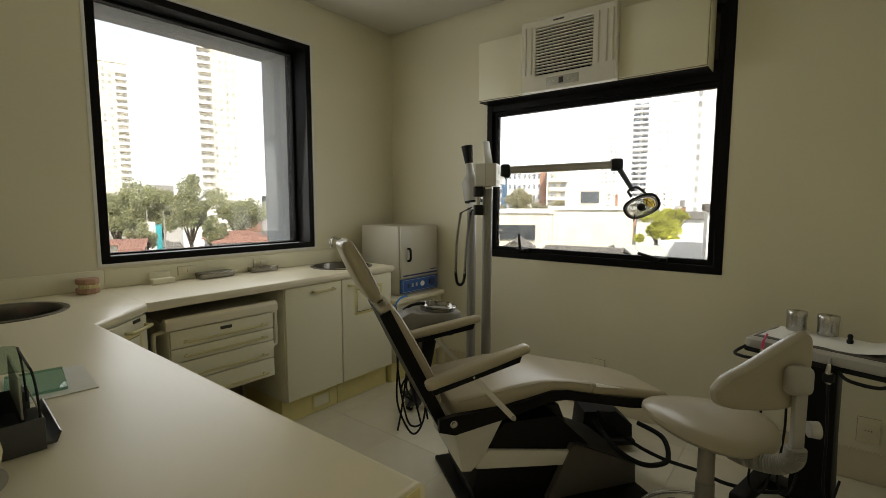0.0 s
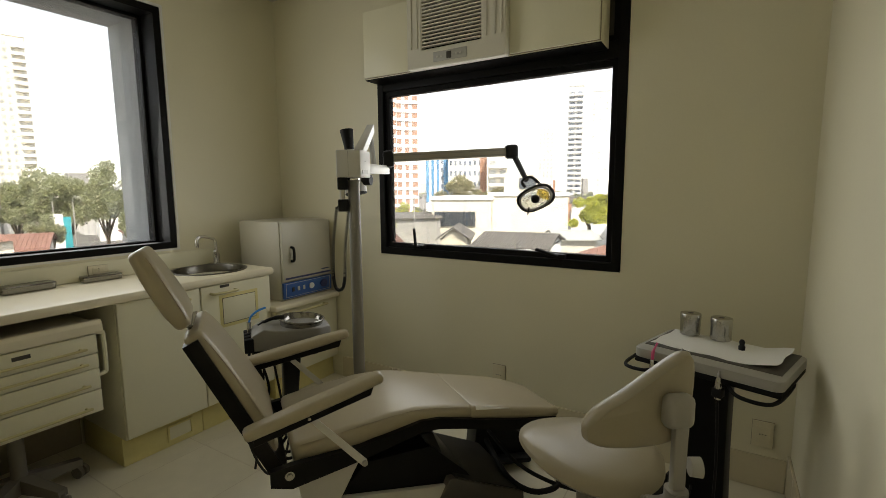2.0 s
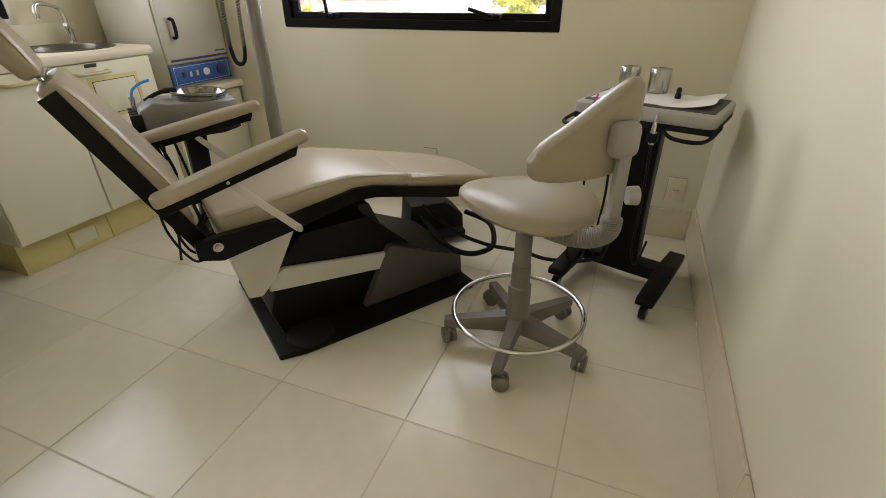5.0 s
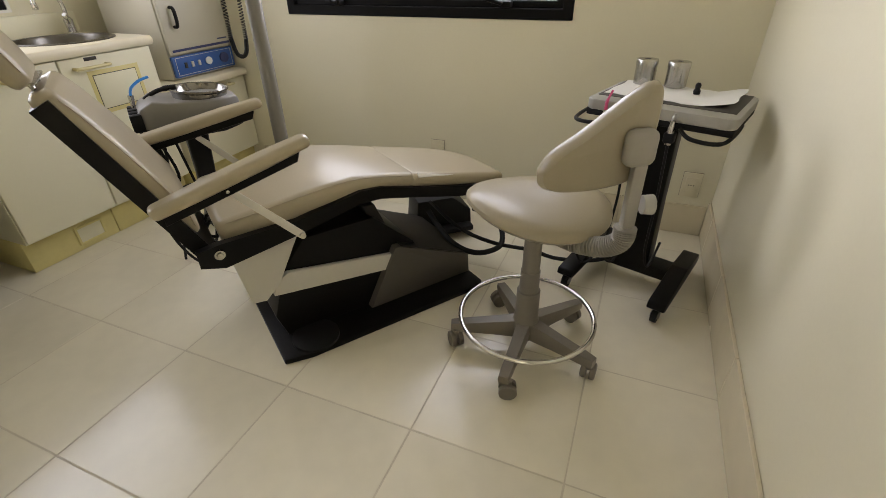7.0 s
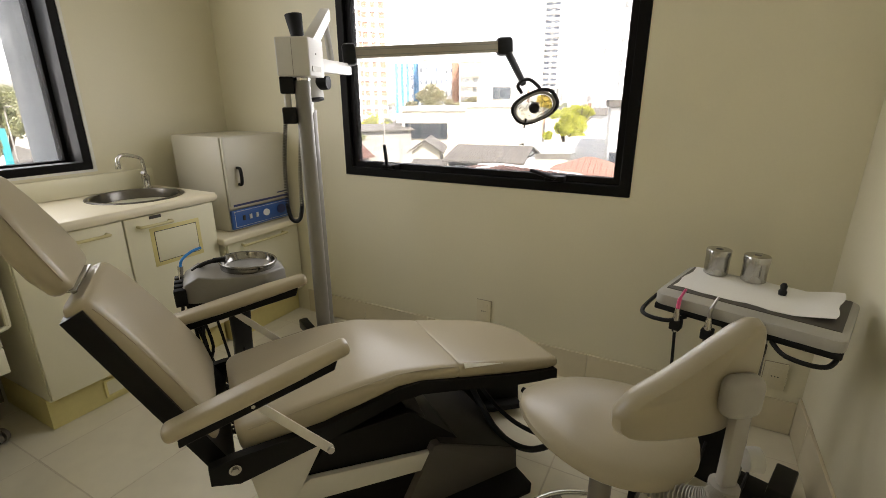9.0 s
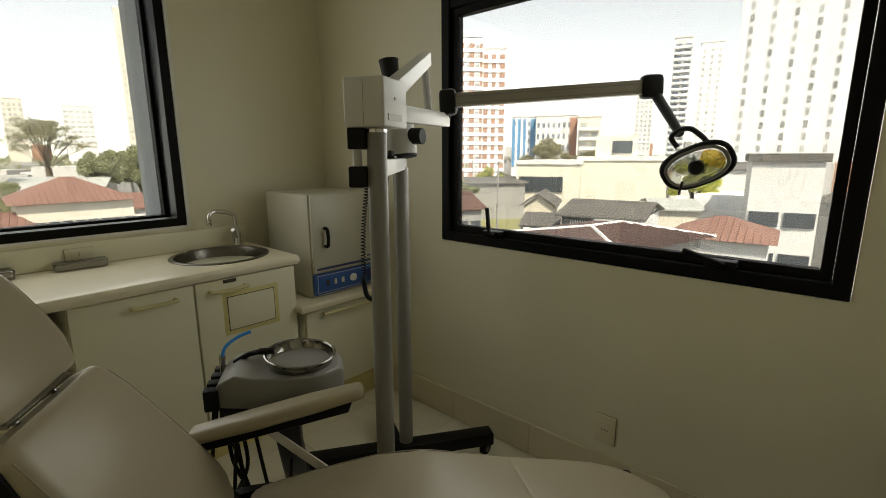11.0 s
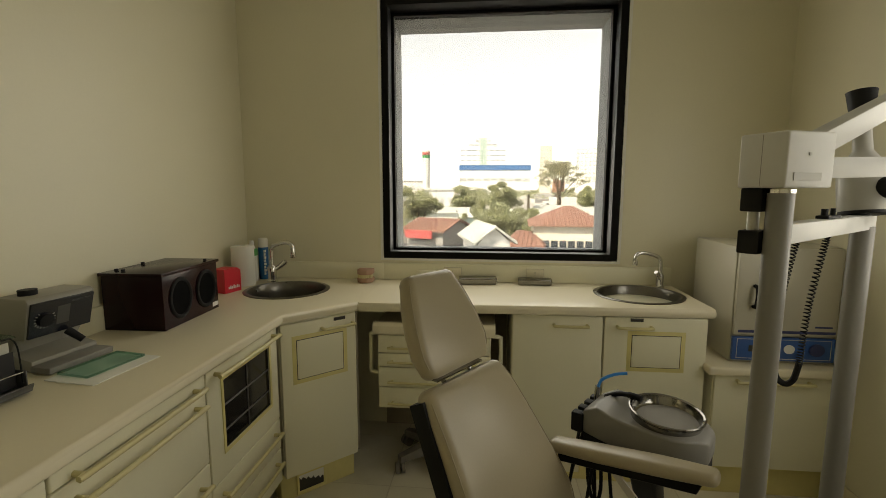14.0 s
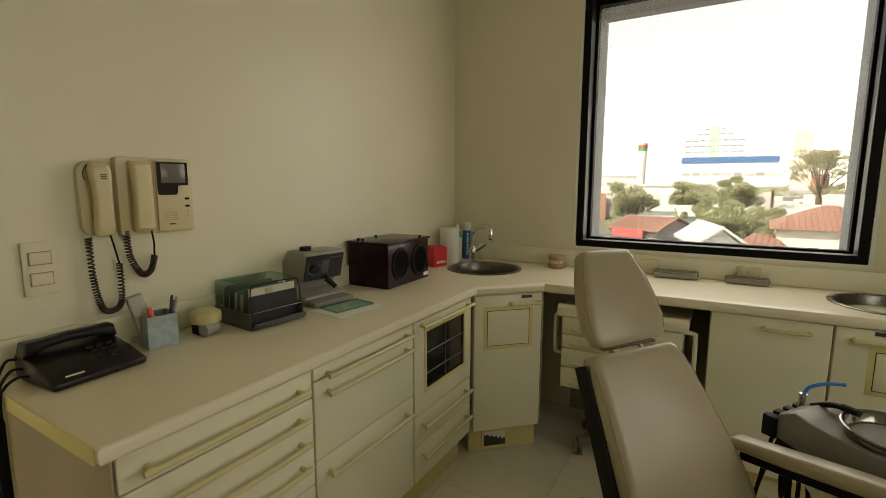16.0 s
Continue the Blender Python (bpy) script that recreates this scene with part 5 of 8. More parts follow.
for i in range(len(line) - 1):
    for q, r in ((0.0, 0.020), (0.25, 0.031), (0.55, 0.031), (0.8, 0.020)):
        pts.append(line[i].lerp(line[i + 1], q))
        rs.append(r)
tube(bm, pts, rs, 14)
part("bellows", bm, M_STEM, stool, "ribbed grey bellows")

# ---- instrument cart ----
cart = thing("instrument_cart", pose(-0.052, 2.872, 0, 0, 0, -17), "grey instrument tray cart on a black wheeled column", "cart")
bm = B()
prism(bm, [(px + 0.026, py) for px, py in rounded(0.485, 0.35, 0.03, 4)], 0.735, 0.772, "xyz", 0.008, 2)
M_TRAY = mat("metallic_grey_tray", (0.37, 0.36, 0.325), 0.33, grain=(90, 0.04), blotch=(5, 0.06))
tp = part("tray_top", bm, M_TRAY, cart, "grey enamelled tray top")
boxpart("recess", tp, M_GREYDK, -0.20, 0.25, -0.11, 0.165, 0.7715, 0.7745, 0.001)
boxpart("under_tray", cart, M_RUBBER, -0.215, 0.265, -0.165, 0.165, 0.712, 0.734, 0.006)
for sx in (-1, 1):
    bm = B()
    x = 0.212 if sx > 0 else -0.215
    tube(bm, smooth_line([(x, 0.05, 0.725), (x + sx * 0.035, 0.05, 0.705), (x + sx * 0.045, 0.02, 0.70), (x + sx * 0.04, -0.14, 0.695), (x + sx * 0.01, -0.195, 0.695), (x - sx * 0.06, -0.20, 0.70), (x - sx * 0.10, -0.165, 0.715)], 5), 0.0068, 8)
    part("handle", bm, M_RUBBER, cart, "black bent tube handle")
bm = B()
rings = [[Vector((0.02 + px, py + y0, z)) for px, py in rounded(w, dd, 0.01, 3)] for z, w, dd, y0 in ((0.715, 0.12, 0.08, 0.0), (0.40, 0.13, 0.075, -0.01), (0.10, 0.15, 0.09, -0.02))]
loft(bm, rings)
part("column", bm, M_BLKMETAL, cart)
for sx in (-1, 1):
    x = 0.02 + sx * 0.185
    bm = B()
    prism(bm, [(-0.27, 0.075), (-0.25, 0.062), (0.18, 0.062), (0.20, 0.075), (0.19, 0.105), (0.0, 0.125), (-0.26, 0.10)], x - 0.033, x + 0.033, "yzx", 0.006)
    part("foot", bm, M_BLKMETAL, cart)
    for y in (-0.235, 0.165):
        caster_at((x, y, 0.031), 0.03, cart, Matrix.Identity(4))
boxpart("foot_bridge", cart, M_BLKMETAL, -0.14, 0.18, -0.055, 0.035, 0.068, 0.12, 0.006)
# hanging instruments at the front edge
for k, (x, col, lab) in enumerate(((-0.135, (0.72, 0.10, 0.25), "pink syringe tip"), (-0.045, (0.62, 0.60, 0.55), "steel handpiece tip"), (0.09, (0.62, 0.60, 0.55), "steel handpiece tip"))):
    bm = B()
    tube(bm, [(x, -0.185, 0.665), (x, -0.187, 0.70), (x, -0.188, 0.745)], [0.010, 0.012, 0.008], 10)
    hp = part("handpiece", bm, M_CHROME, cart)
    bm = B()
    tube(bm, smooth_line([(x, -0.188, 0.744), (x + 0.001, -0.187, 0.775 - 0.02 * (k == 2)), (x + 0.012 - 0.01 * (k == 2), -0.18 - 0.006 * (k == 2), 0.81 - 0.042 * (k == 2))], 4), [0.006] * 5 + [0.004] * 4, 8)
    part("tip", bm, mat("tip_finish", col if k == 0 else (0.36, 0.35, 0.33), 0.3, 0.0 if k == 0 else 1.0), hp, lab)
    bm = B()
    box(bm, x - 0.016, x + 0.016, -0.20, -0.165, 0.672, 0.705, 0.004)
    part("holster", bm, M_RUBBER, cart, "black holster")
    bm = B()
    tube(bm, smooth_line([(x, -0.186, 0.67), (x + 0.01, -0.19, 0.45), (x + 0.015 * (k - 1), -0.20, 0.16 + 0.05 * k), (x + 0.03, -0.16, 0.12 + 0.03 * k), (x + 0.035, -0.08, 0.25)], 8), 0.0048, 7)
    part("hose", bm, M_RUBBER, cart, "black looped hose")


def canister(x, y):
    t = thing("canister", cart.matrix_world @ pose(x, y, 0.7775), "small lidded steel canister on the cart", "canister", "canisters on the cart")
    bm = B()
    lathe(bm, [(0.036, 0.0), (0.038, 0.002), (0.038, 0.066), (0.036, 0.068)], seg=30)
    part("body", bm, M_STEEL, t)
    bm = B()
    lathe(bm, [(0.037, 0.066), (0.0395, 0.0665), (0.0395, 0.086), (0.038, 0.089), (0.012, 0.090), (0.011, 0.0885), (0.0, 0.0885)], seg=30)
    part("lid", bm, M_STEEL, t)
    boxpart("slot", t, M_DARK, -0.009, 0.009, -0.009, 0.009, 0.0887, 0.0906, 0.001)
    return t


canister(-0.125, 0.135)
canister(-0.012, 0.145)
bm = B()
n = 14
vs = [[bm.verts.new(((-0.19 + 0.42 * i / n + 0.004 * math.sin(j * 1.3)), -0.085 + 0.245 * j / 8 + 0.004 * math.sin(i * 1.1), 0.7756 + (0.020 if i > n - 3 else 0.0) * (i - n + 3) / 3 + 0.0012 * math.sin(i * 1.9 + j))) for j in range(9)] for i in range(n + 1)]
for i in range(n):
    for j in range(8):
        bm.faces.new((vs[i][j], vs[i + 1][j], vs[i + 1][j + 1], vs[i][j + 1]))
r = bmesh.ops.extrude_face_region(bm, geom=list(bm.faces))
for v in r["geom"]:
    if isinstance(v, bmesh.types.BMVert):
        v.co.z += 0.0012
bmesh.ops.recalc_face_normals(bm, faces=list(bm.faces))
single("paper_cover", bm, mat("white_paper", (0.80, 0.79, 0.75), 0.8, grain=(120, 0.03)), "white paper sheet spread on the cart tray", "paper", m=cart.matrix_world.copy())
bm = B()
lathe(bm, [(0.011, 0.0), (0.012, 0.012), (0.008, 0.018), (0.010, 0.03), (0.006, 0.038), (0.0, 0.039)], seg=14)
single("rubber_cup", bm, M_RUBBER, "tiny black rubber cup standing on the paper", "cup", m=cart.matrix_world @ pose(0.085, 0.065, 0.7785))

# ---- foot control behind the chair, with its hose ----
pedal = thing("foot_control", pose(-0.99, 2.99, 0, 0, 0, 40), "black foot control box on the floor", "foot control")
bm = B()
prism(bm, [(-0.15, 0.0), (0.15, 0.0), (0.145, 0.12), (0.05, 0.20), (-0.13, 0.20)], -0.09, 0.09, "xzy", 0.008)
part("housing", bm, M_RUBBER, pedal)
boxpart("pedal_bar", pedal, M_RUBBER, -0.12, 0.14, -0.15, -0.092, 0.03, 0.06, 0.01)
bm = B()
tube(bm, smooth_line([(-0.95, 2.78, 0.20), (-0.90, 2.75, 0.16), (-0.78, 2.64, 0.145), (-0.685, 2.615, 0.13), (-0.615, 2.64, 0.13), (-0.57, 2.70, 0.15), (-0.62, 2.80, 0.20), (-0.75, 2.84, 0.22)], 8), 0.012, 10)
single("supply_hose", bm, M_RUBBER, "thick black supply hose looping under the chair", "hose")
bm = B()
tube(bm, smooth_line([(-0.93, 2.76, 0.26), (-0.75, 2.66, 0.21), (-0.60, 2.68, 0.155), (-0.445, 2.735, 0.12), (-0.34, 2.74, 0.10), (-0.20, 2.79, 0.09), (-0.08, 2.85, 0.11)], 8), 0.0085, 8)
single("supply_hose", bm, M_RUBBER, "black supply hose running to the cart", "hose")

# ---- white drawer trolley in the knee space ----
tr = thing("drawer_trolley", pose(-2.452, 1.552, 0), "cream drawer trolley with side handles on casters", "trolley")
bm = B()
box(bm, -0.38, -0.02, -0.27, 0.27, 0.375, 0.745, 0.006)
part("body", bm, M_WHITE, tr)
bm = B()
prism(bm, [(-0.385, 0.748), (0.012, 0.748), (0.016, 0.756), (0.016, 0.79), (0.004, 0.806), (-0.025, 0.806), (-0.04, 0.785), (-0.385, 0.785)], -0.29, 0.29, "xzy", 0.003)
part("top", bm, M_TOP, tr)
for k, (z0, z1) in enumerate(((0.655, 0.742), (0.585, 0.651), (0.485, 0.581), (0.378, 0.481))):
    d = boxpart("drawer", tr, M_WHITE, -0.018, 0.0, -0.268, 0.268, z0, z1, 0.004)
    pull(d, (0.0, -0.20, z0 + 0.03), 0.40, Y1, X1, 0.006, 0.024)
    if k == 0:
        boxpart("badge", d, M_DARK, -0.001, 0.002, -0.03, 0.03, 0.705, 0.722, 0.001, "small black maker's plate")
for s in (-1, 1):
    bm = B()
    tube(bm, smooth_line([(-0.06, s * 0.27, 0.735), (-0.06, s * 0.31, 0.73), (-0.06, s * 0.318, 0.71), (-0.06, s * 0.318, 0.56), (-0.06, s * 0.31, 0.535), (-0.06, s * 0.27, 0.53)], 4), 0.010, 8)
    part("side_handle", bm, M_WHITE, tr)
bm = B()
lathe(bm, [(0.03, 0.09), (0.028, 0.375)], (-0.2, 0, 0), 18)
part("column", bm, M_STGREY, tr)
for k in range(5):
    a = radians(20 + 72 * k)
    d = Vector((math.cos(a), math.sin(a), 0))
    s = Vector((-d.y, d.x, 0))
    o = Vector((-0.2, 0, 0))
    bm = B()
    loft(bm, [[o + d * r + s * (w / 2 * sx) + Vector((0, 0, z)) for sx, z in ((-1, z1), (1, z1), (1, z0), (-1, z0))] for r, z0, z1, w in ((0.015, 0.06, 0.13, 0.05), (0.23, 0.062, 0.092, 0.04))])
    lg = part("leg", bm, M_STGREY, tr)
    bm = B()
    c = o + d * 0.225 + Vector((0, 0, 0.029))
    w = Vector((math.cos(1 + k), math.sin(1 + k), 0))
    for q in (-1, 1):
        tube(bm, [c + w * (q * 0.006), c + w * (q * 0.023)], 0.029, 16)
    tube(bm, [c, c + Vector((0, 0, 0.045))], 0.011, 10)
    part("caster", bm, M_STGREY, lg)

# ---- wall sockets ----
def socket(m, label="cream wall socket with two outlets"):
    t = thing("wall_socket", m, label, "socket", "wall sockets")
    # plate's edge shadow painted in as a brown rim, with its grime
    boxpart("gasket", t, M_BROWN, -0.0425, 0.0425, -0.003, 0.0, -0.0625, 0.0625, 0, "dark edge of painted shade and grime round the plate")
    boxpart("plate", t, M_PLATE, -0.041, 0.041, -0.009, -0.0032, -0.061, 0.061, 0.002)
    boxpart("insert", t, M_PLATE, -0.026, 0.026, -0.0115, -0.0085, -0.038, 0.038, 0.001)
    for x in (-0.011, 0.0, 0.011):
        bm = B()
        tube(bm, [(x, -0.0112, 0.0), (x, -0.0125, 0.0)], 0.0028, 8)
        part("hole", bm, M_DARK, t)
    return t


socket(pose(-1.146, YN, 0.274))
socket(pose(0.172, YN, 0.262))
for y in (1.60, 2.07):
    socket(Matrix.Translation((XW + 0.018, y, 0.955)) @ Matrix.Rotation(radians(90), 4, 'Z') @ Matrix.Rotation(radians(90), 4, 'Y') @ Matrix.Diagonal((0.62, 1, 0.8, 1)), "cream socket set into the worktop upstand")

# ---- door, opened back along the east wall ----
door = thing("door_1", pose(XE - 0.045, YS + 0.03, 0), "cream panelled door standing open against the wall", "door", kind="structure")
part("leaf", hoop('x', -0.018, 0.018, 0.0, 0.78, 0.008, 2.08, 0.11, 0.11, 0.2, 0.11, 0.003), M_WHITE, door)
boxpart("middle_rail", door, M_WHITE, -0.017, 0.017, 0.11, 0.67, 1.16, 1.28, 0.003)
M_DOORGL = clear_sheet("door_glass", (0.86, 0.88, 0.86), 0.12)
for z0, z1 in ((0.208, 1.16), (1.28, 1.97)):
    boxpart("pane", door, M_DOORGL, -0.003, 0.003, 0.11, 0.67, z0, z1, 0, "clear glass panel")
    for x in (-0.026, 0.0183):
        part("moulding", hoop('x', x, x + 0.0077, 0.088, 0.692, z0 - 0.022, z1 + 0.022, 0.034, bevel=0.003), M_WHITE, door)
bm = B()
tube(bm, [(-0.075, 0.71, 0.75), (-0.075, 0.71, 1.65)], 0.013, 14)
hd = part("pull_bar", bm, M_STEEL, door, "long steel pull bar")
bm = B()
for z in (0.82, 1.58):
    tube(bm, [(-0.018, 0.71, z), (-0.075, 0.71, z)], 0.009, 10)
part("standoff", bm, M_STEEL, hd)


# ---- things on the worktop ----
Z1 = ZT + 0.001
phone = thing("desk_phone", pose(-0.742, 0.488, Z1, 0, 0, 4) @ Matrix.Scale(0.92, 4), "black desk telephone on the worktop", "telephone")
M_PHONE = mat("black_phone_plastic", (0.011, 0.009, 0.009), 0.32, spec=0.3)
bm = B()
prism(bm, [(-0.10, 0.0), (0.105, 0.0), (0.108, 0.022), (0.02, 0.05), (-0.10, 0.075)], -0.12, 0.12, "yzx", 0.01, 3)
part("base", bm, M_PHONE, phone)
bm = B()
rings = []
for x, z, w, h in ((-0.118, 0.072, 0.04, 0.02), (-0.11, 0.085, 0.055, 0.04), (-0.06, 0.092, 0.045, 0.028), (0.0, 0.096, 0.042, 0.026), (0.06, 0.092, 0.045, 0.028), (0.11, 0.085, 0.055, 0.04), (0.118, 0.072, 0.04, 0.02)):
    rings.append([Vector((x, -0.065 + px, z + py)) for px, py in rounded(w, h, 0.012, 3)])
loft(bm, rings)
part("handset", bm, M_PHONE, phone)
for i in range(3):
    for j in range(4):
        boxpart("key", phone, M_RUBBER, -0.085 + 0.026 * i, -0.067 + 0.026 * i, -0.022 + 0.022 * j, -0.008 + 0.022 * j, 0.036 + 0.012 - 0.0055 * j, 0.064 - 0.0075 * j, 0.002)
boxpart("label_strip", phone, M_LTGREY, 0.04, 0.085, 0.088, 0.092, 0.024, 0.031, 0, "small pale label")
bm = B()
tube(bm, smooth_line([(0.188, -0.025, -0.02), (0.192, -0.022, -0.10), (0.197, -0.012, -0.22), (0.199, -0.004, -0.31)], 6), [0.009] * 5 + [0.0125] * 14, 10)
part("cord_sleeve", bm, M_RUBBER, phone, "black corrugated sleeve round the cords")
for a, b, c, e in ((-0.08, 0.055, -0.06, 0.012), (-0.05, 0.035, -0.03, 0.016), (-0.02, 0.02, -0.015, 0.010)):
    bm = B()
    tube(bm, smooth_line([(0.112, a, b), (0.145, a * 0.9, b + 0.008), (0.176, c, e), (0.188, c * 0.8, -0.03), (0.205, c, -0.25), (0.196 + a * 0.1, c + 0.04, -0.60), (0.20 + a * 0.2, c, -0.89)], 8), 0.0038, 6)
    part("cord", bm, M_RUBBER, phone, "black cord hanging over the worktop edge")

pens = thing("pen_box", pose(-0.957, 0.45, Z1, 0, 0, -8), "square tin pen box with pens and a remote", "pen holder")
M_TIN = mat("painted_tin", (0.34, 0.42, 0.43), 0.5, 0.0, grain=(45, 0.45), blotch=(14, 0.45))
bm = B()
for x0, x1, y0, y1 in ((-0.042, -0.039, -0.042, 0.042), (0.039, 0.042, -0.042, 0.042), (-0.039, 0.039, -0.042, -0.039), (-0.039, 0.039, 0.039, 0.042)):
    box(bm, x0, x1, y0, y1, 0, 0.10)
box(bm, -0.039, 0.039, -0.039, 0.039, 0, 0.004)
part("tin", bm, M_TIN, pens)
bm = B()
box(bm, -0.024, 0.024, -0.011, 0.011, 0.0, 0.155, 0.006, 3, Matrix.Translation((0.014, -0.018, 0.012)) @ Matrix.Rotation(radians(14), 4, 'Y'))
part("remote", bm, M_GREY, pens, "grey plastic remote control")
for k, (x, y, h, lean, col) in enumerate(((0.005, 0.02, 0.125, 10, (0.75, 0.12, 0.05)), (-0.022, 0.012, 0.15, -8, (0.03, 0.03, 0.04)), (-0.03, -0.01, 0.14, -14, (0.35, 0.32, 0.28)), (-0.012, 0.0, 0.135, -18, (0.12, 0.10, 0.09)))):
    bm = B()
    r = 0.009 if k == 0 else 0.005
    lathe(bm, [(r * 0.6, 0.004), (r, 0.01), (r, h - 0.012), (r * 0.7, h), (0.0, h + 0.001)], seg=10, m=Matrix.Translation((x, y, 0.002)) @ Matrix.Rotation(radians(lean), 4, 'Y'))
    part("pen", bm, mat("pen_plastic", col, 0.35), pens, "orange marker" if k == 0 else "")

gad = thing("tape_dispenser", pose(-1.10, 0.47, Z1), "ivory domed gadget on a grey wheel base", "dispenser")
bm = B()
lathe(bm, [(0.03, 0.035), (0.047, 0.04), (0.05, 0.058), (0.048, 0.072), (0.03, 0.084), (0.0, 0.087)], seg=28)
part("dome", bm, M_HANDLE, gad)
bm = B()
tube(bm, [(-0.02, 0.02, 0.022), (0.03, 0.03, 0.022)], 0.0215, 18)
part("wheel", bm, M_GREY, gad, "grey rubber wheel")
boxpart("foot", gad, M_RUBBER, -0.035, 0.035, -0.03, 0.015, 0.0, 0.036, 0.006)

# film file box with a clear green lid
fb = thing("film_file_box", pose(-1.30, 0.487, Z1, 0, 0, -4) @ Matrix.Diagonal((0.93, 1, 1.0, 1)), "dark file box of films under a green acrylic lid", "file box")
M_SMOKE = mat("smoked_plastic", (0.07, 0.07, 0.068), 0.3)
M_ACR = clear_sheet("green_acrylic", (0.72, 0.82, 0.77), 0.08)
bm = B()
prism(bm, [(-0.11, 0.006), (0.125, 0.006), (0.133, 0.026), (0.129, 0.028), (0.119, 0.012), (-0.108, 0.012), (-0.108, 0.05), (-0.11, 0.05)], -0.115, 0.115, "yzx", 0.001, 1)
part("tray", bm, M_SMOKE, fb)
for sx in (-1, 1):
    boxpart("side", fb, M_SMOKE, sx * 0.115 - 0.002, sx * 0.115 + 0.002, -0.11, 0.11, 0.0, 0.06, 0.001)
bm = B()
ring = smooth_line([(-0.11, 0.06), (-0.11, 0.13), (-0.09, 0.155), (0.06, 0.155), (0.085, 0.153), (0.096, 0.151)], 5)
loft(bm, [[Vector((sx, p.x, p.y)) for p in [Vector((a.x, a.y)) for a in ring] + [Vector((a.x * 0.97, a.y - 0.003)) for a in ring[::-1]]] for sx in (-0.112, 0.112)])
lid = part("lid", bm, M_ACR, fb, "clear green acrylic lid")
M_CARD = mat("card", (0.52, 0.51, 0.44), 0.7, random=0.15)
M_FILM = mat("green_film", (0.13, 0.175, 0.15), 0.25, random=0.3)
for k in range(12):
    y = -0.09 + 0.0125 * k
    bm = B()
    box(bm, -0.10, 0.10, y, y + 0.0016, 0.012, 0.115 + 0.02 * ((k * 7) % 3) / 3, 0, 1, Matrix.Rotation(radians(-8 + (k * 5) % 7), 4, 'X'))
    part("film_card", bm, M_FILM if k % 3 else M_CARD, fb, "green film sleeves" if k % 3 else "pale index card")
boxpart("front_card", fb, mat("black_card", (0.02, 0.02, 0.022), 0.4), -0.106, 0.106, 0.084, 0.087, 0.016, 0.112, 0, "black front divider")
boxpart("index_strip", fb, M_CARD, -0.100, 0.100, 0.080, 0.083, 0.060, 0.138, 0, "pale index strip")
boxpart("index_tab", fb, mat("yellow_tab", (0.45, 0.42, 0.20), 0.6), 0.002, 0.032, 0.0835, 0.086, 0.114, 0.130, 0, "small yellow index tab")
bm = B()
tube(bm, smooth_line([(-0.108, 0.105, 0.03), (-0.108, 0.104, 0.08), (-0.107, 0.101, 0.125), (-0.098, 0.098, 0.147), (-0.075, 0.096, 0.152), (0.075, 0.096, 0.152), (0.098, 0.098, 0.147), (0.107, 0.101, 0.125), (0.108, 0.104, 0.08), (0.108, 0.105, 0.03)], 5), 0.0022, 6)
part("lid_rim", bm, M_RUBBER, fb, "black lid rim")
bm = B()
tube(bm, [(-0.11, 0.108, 0.058), (0.11, 0.108, 0.058)], 0.0016, 6)
part("rod", bm, M_CHROME, fb, "thin steel rod across the front")

# film viewer
vw = thing("film_viewer", pose(-1.62, 0.455, Z1, 0, 0, -6) @ Matrix.Diagonal((1.2, 1.0, 1.09, 1)), "grey film duplicator with a dark dial panel", "viewer")
bm = B()
prism(bm, [(-0.10, 0.0), (0.05, 0.0), (0.05, 0.03), (-0.03, 0.045), (0.0, 0.085), (0.03, 0.085), (0.06, 0.19), (0.05, 0.2), (-0.06, 0.2), (-0.10, 0.15)], -0.085, 0.085, "yzx", 0.004, 2)
part("housing", bm, mat("warm_grey_housing", (0.30, 0.285, 0.24), 0.42, grain=(90, 0.03), blotch=(5, 0.05)), vw)
M_PANEL = mat("dark_panel", (0.008, 0.009, 0.013), 0.22)
bm = B()
q = Matrix.Translation((0, 0.0475, 0.137)) @ Matrix.Rotation(radians(-16), 4, 'X')
box(bm, -0.08, 0.08, -0.003, 0.004, -0.05, 0.05, 0.001, 1, q)
dp = part("dial_panel", bm, M_PANEL, vw, "black panel with a dial")
bm = B()
tube(bm, [q @ Vector((0.045, 0.003, 0.0)), q @ Vector((0.045, 0.014, 0.0))], 0.018, 20)
part("dial", bm, M_RUBBER, dp, "black timer dial")
bm = B()
box(bm, -0.012, 0.02, 0.003, 0.0046, -0.025, 0.03, 0, 1, q @ Matrix.Translation((-0.005, 0, 0)))
box(bm, -0.07, -0.02, 0.0035, 0.005, 0.035, 0.04, 0, 1, q)
part("scale", bm, mat("faint_scale", (0.055, 0.053, 0.05), 0.4), dp)
bm = B()
for k in range(14):
    a = radians(40 + 20 * k)
    box(bm, -0.0012, 0.0012, 0.0035, 0.005, 0.021, 0.026, 0, 1, q @ Matrix.Translation((0.045, 0, 0)) @ Matrix.Rotation(a, 4, 'Y'))
part("dial_marks", bm, M_GREY, dp, "pale dial marks")
bm = B()
tube(bm, [(0.04, -0.01, 0.2), (0.04, -0.01, 0.215)], 0.021, 18)
part("top_knob", bm, M_RUBBER, vw, "black top knob")
bm = B()
tube(bm, [(-0.01, 0.045, 0.088), (-0.03, 0.075, 0.055)], [0.011, 0.009], 10)
part("lever", bm, M_RUBBER, vw)
boxpart("foot_tray", vw, M_PLGREY, -0.08, 0.09, 0.05, 0.12, 0.002, 0.02, 0.003)
bm = B()
box(bm, -0.115, 0.115, -0.08, 0.085, 0.0, 0.0025)
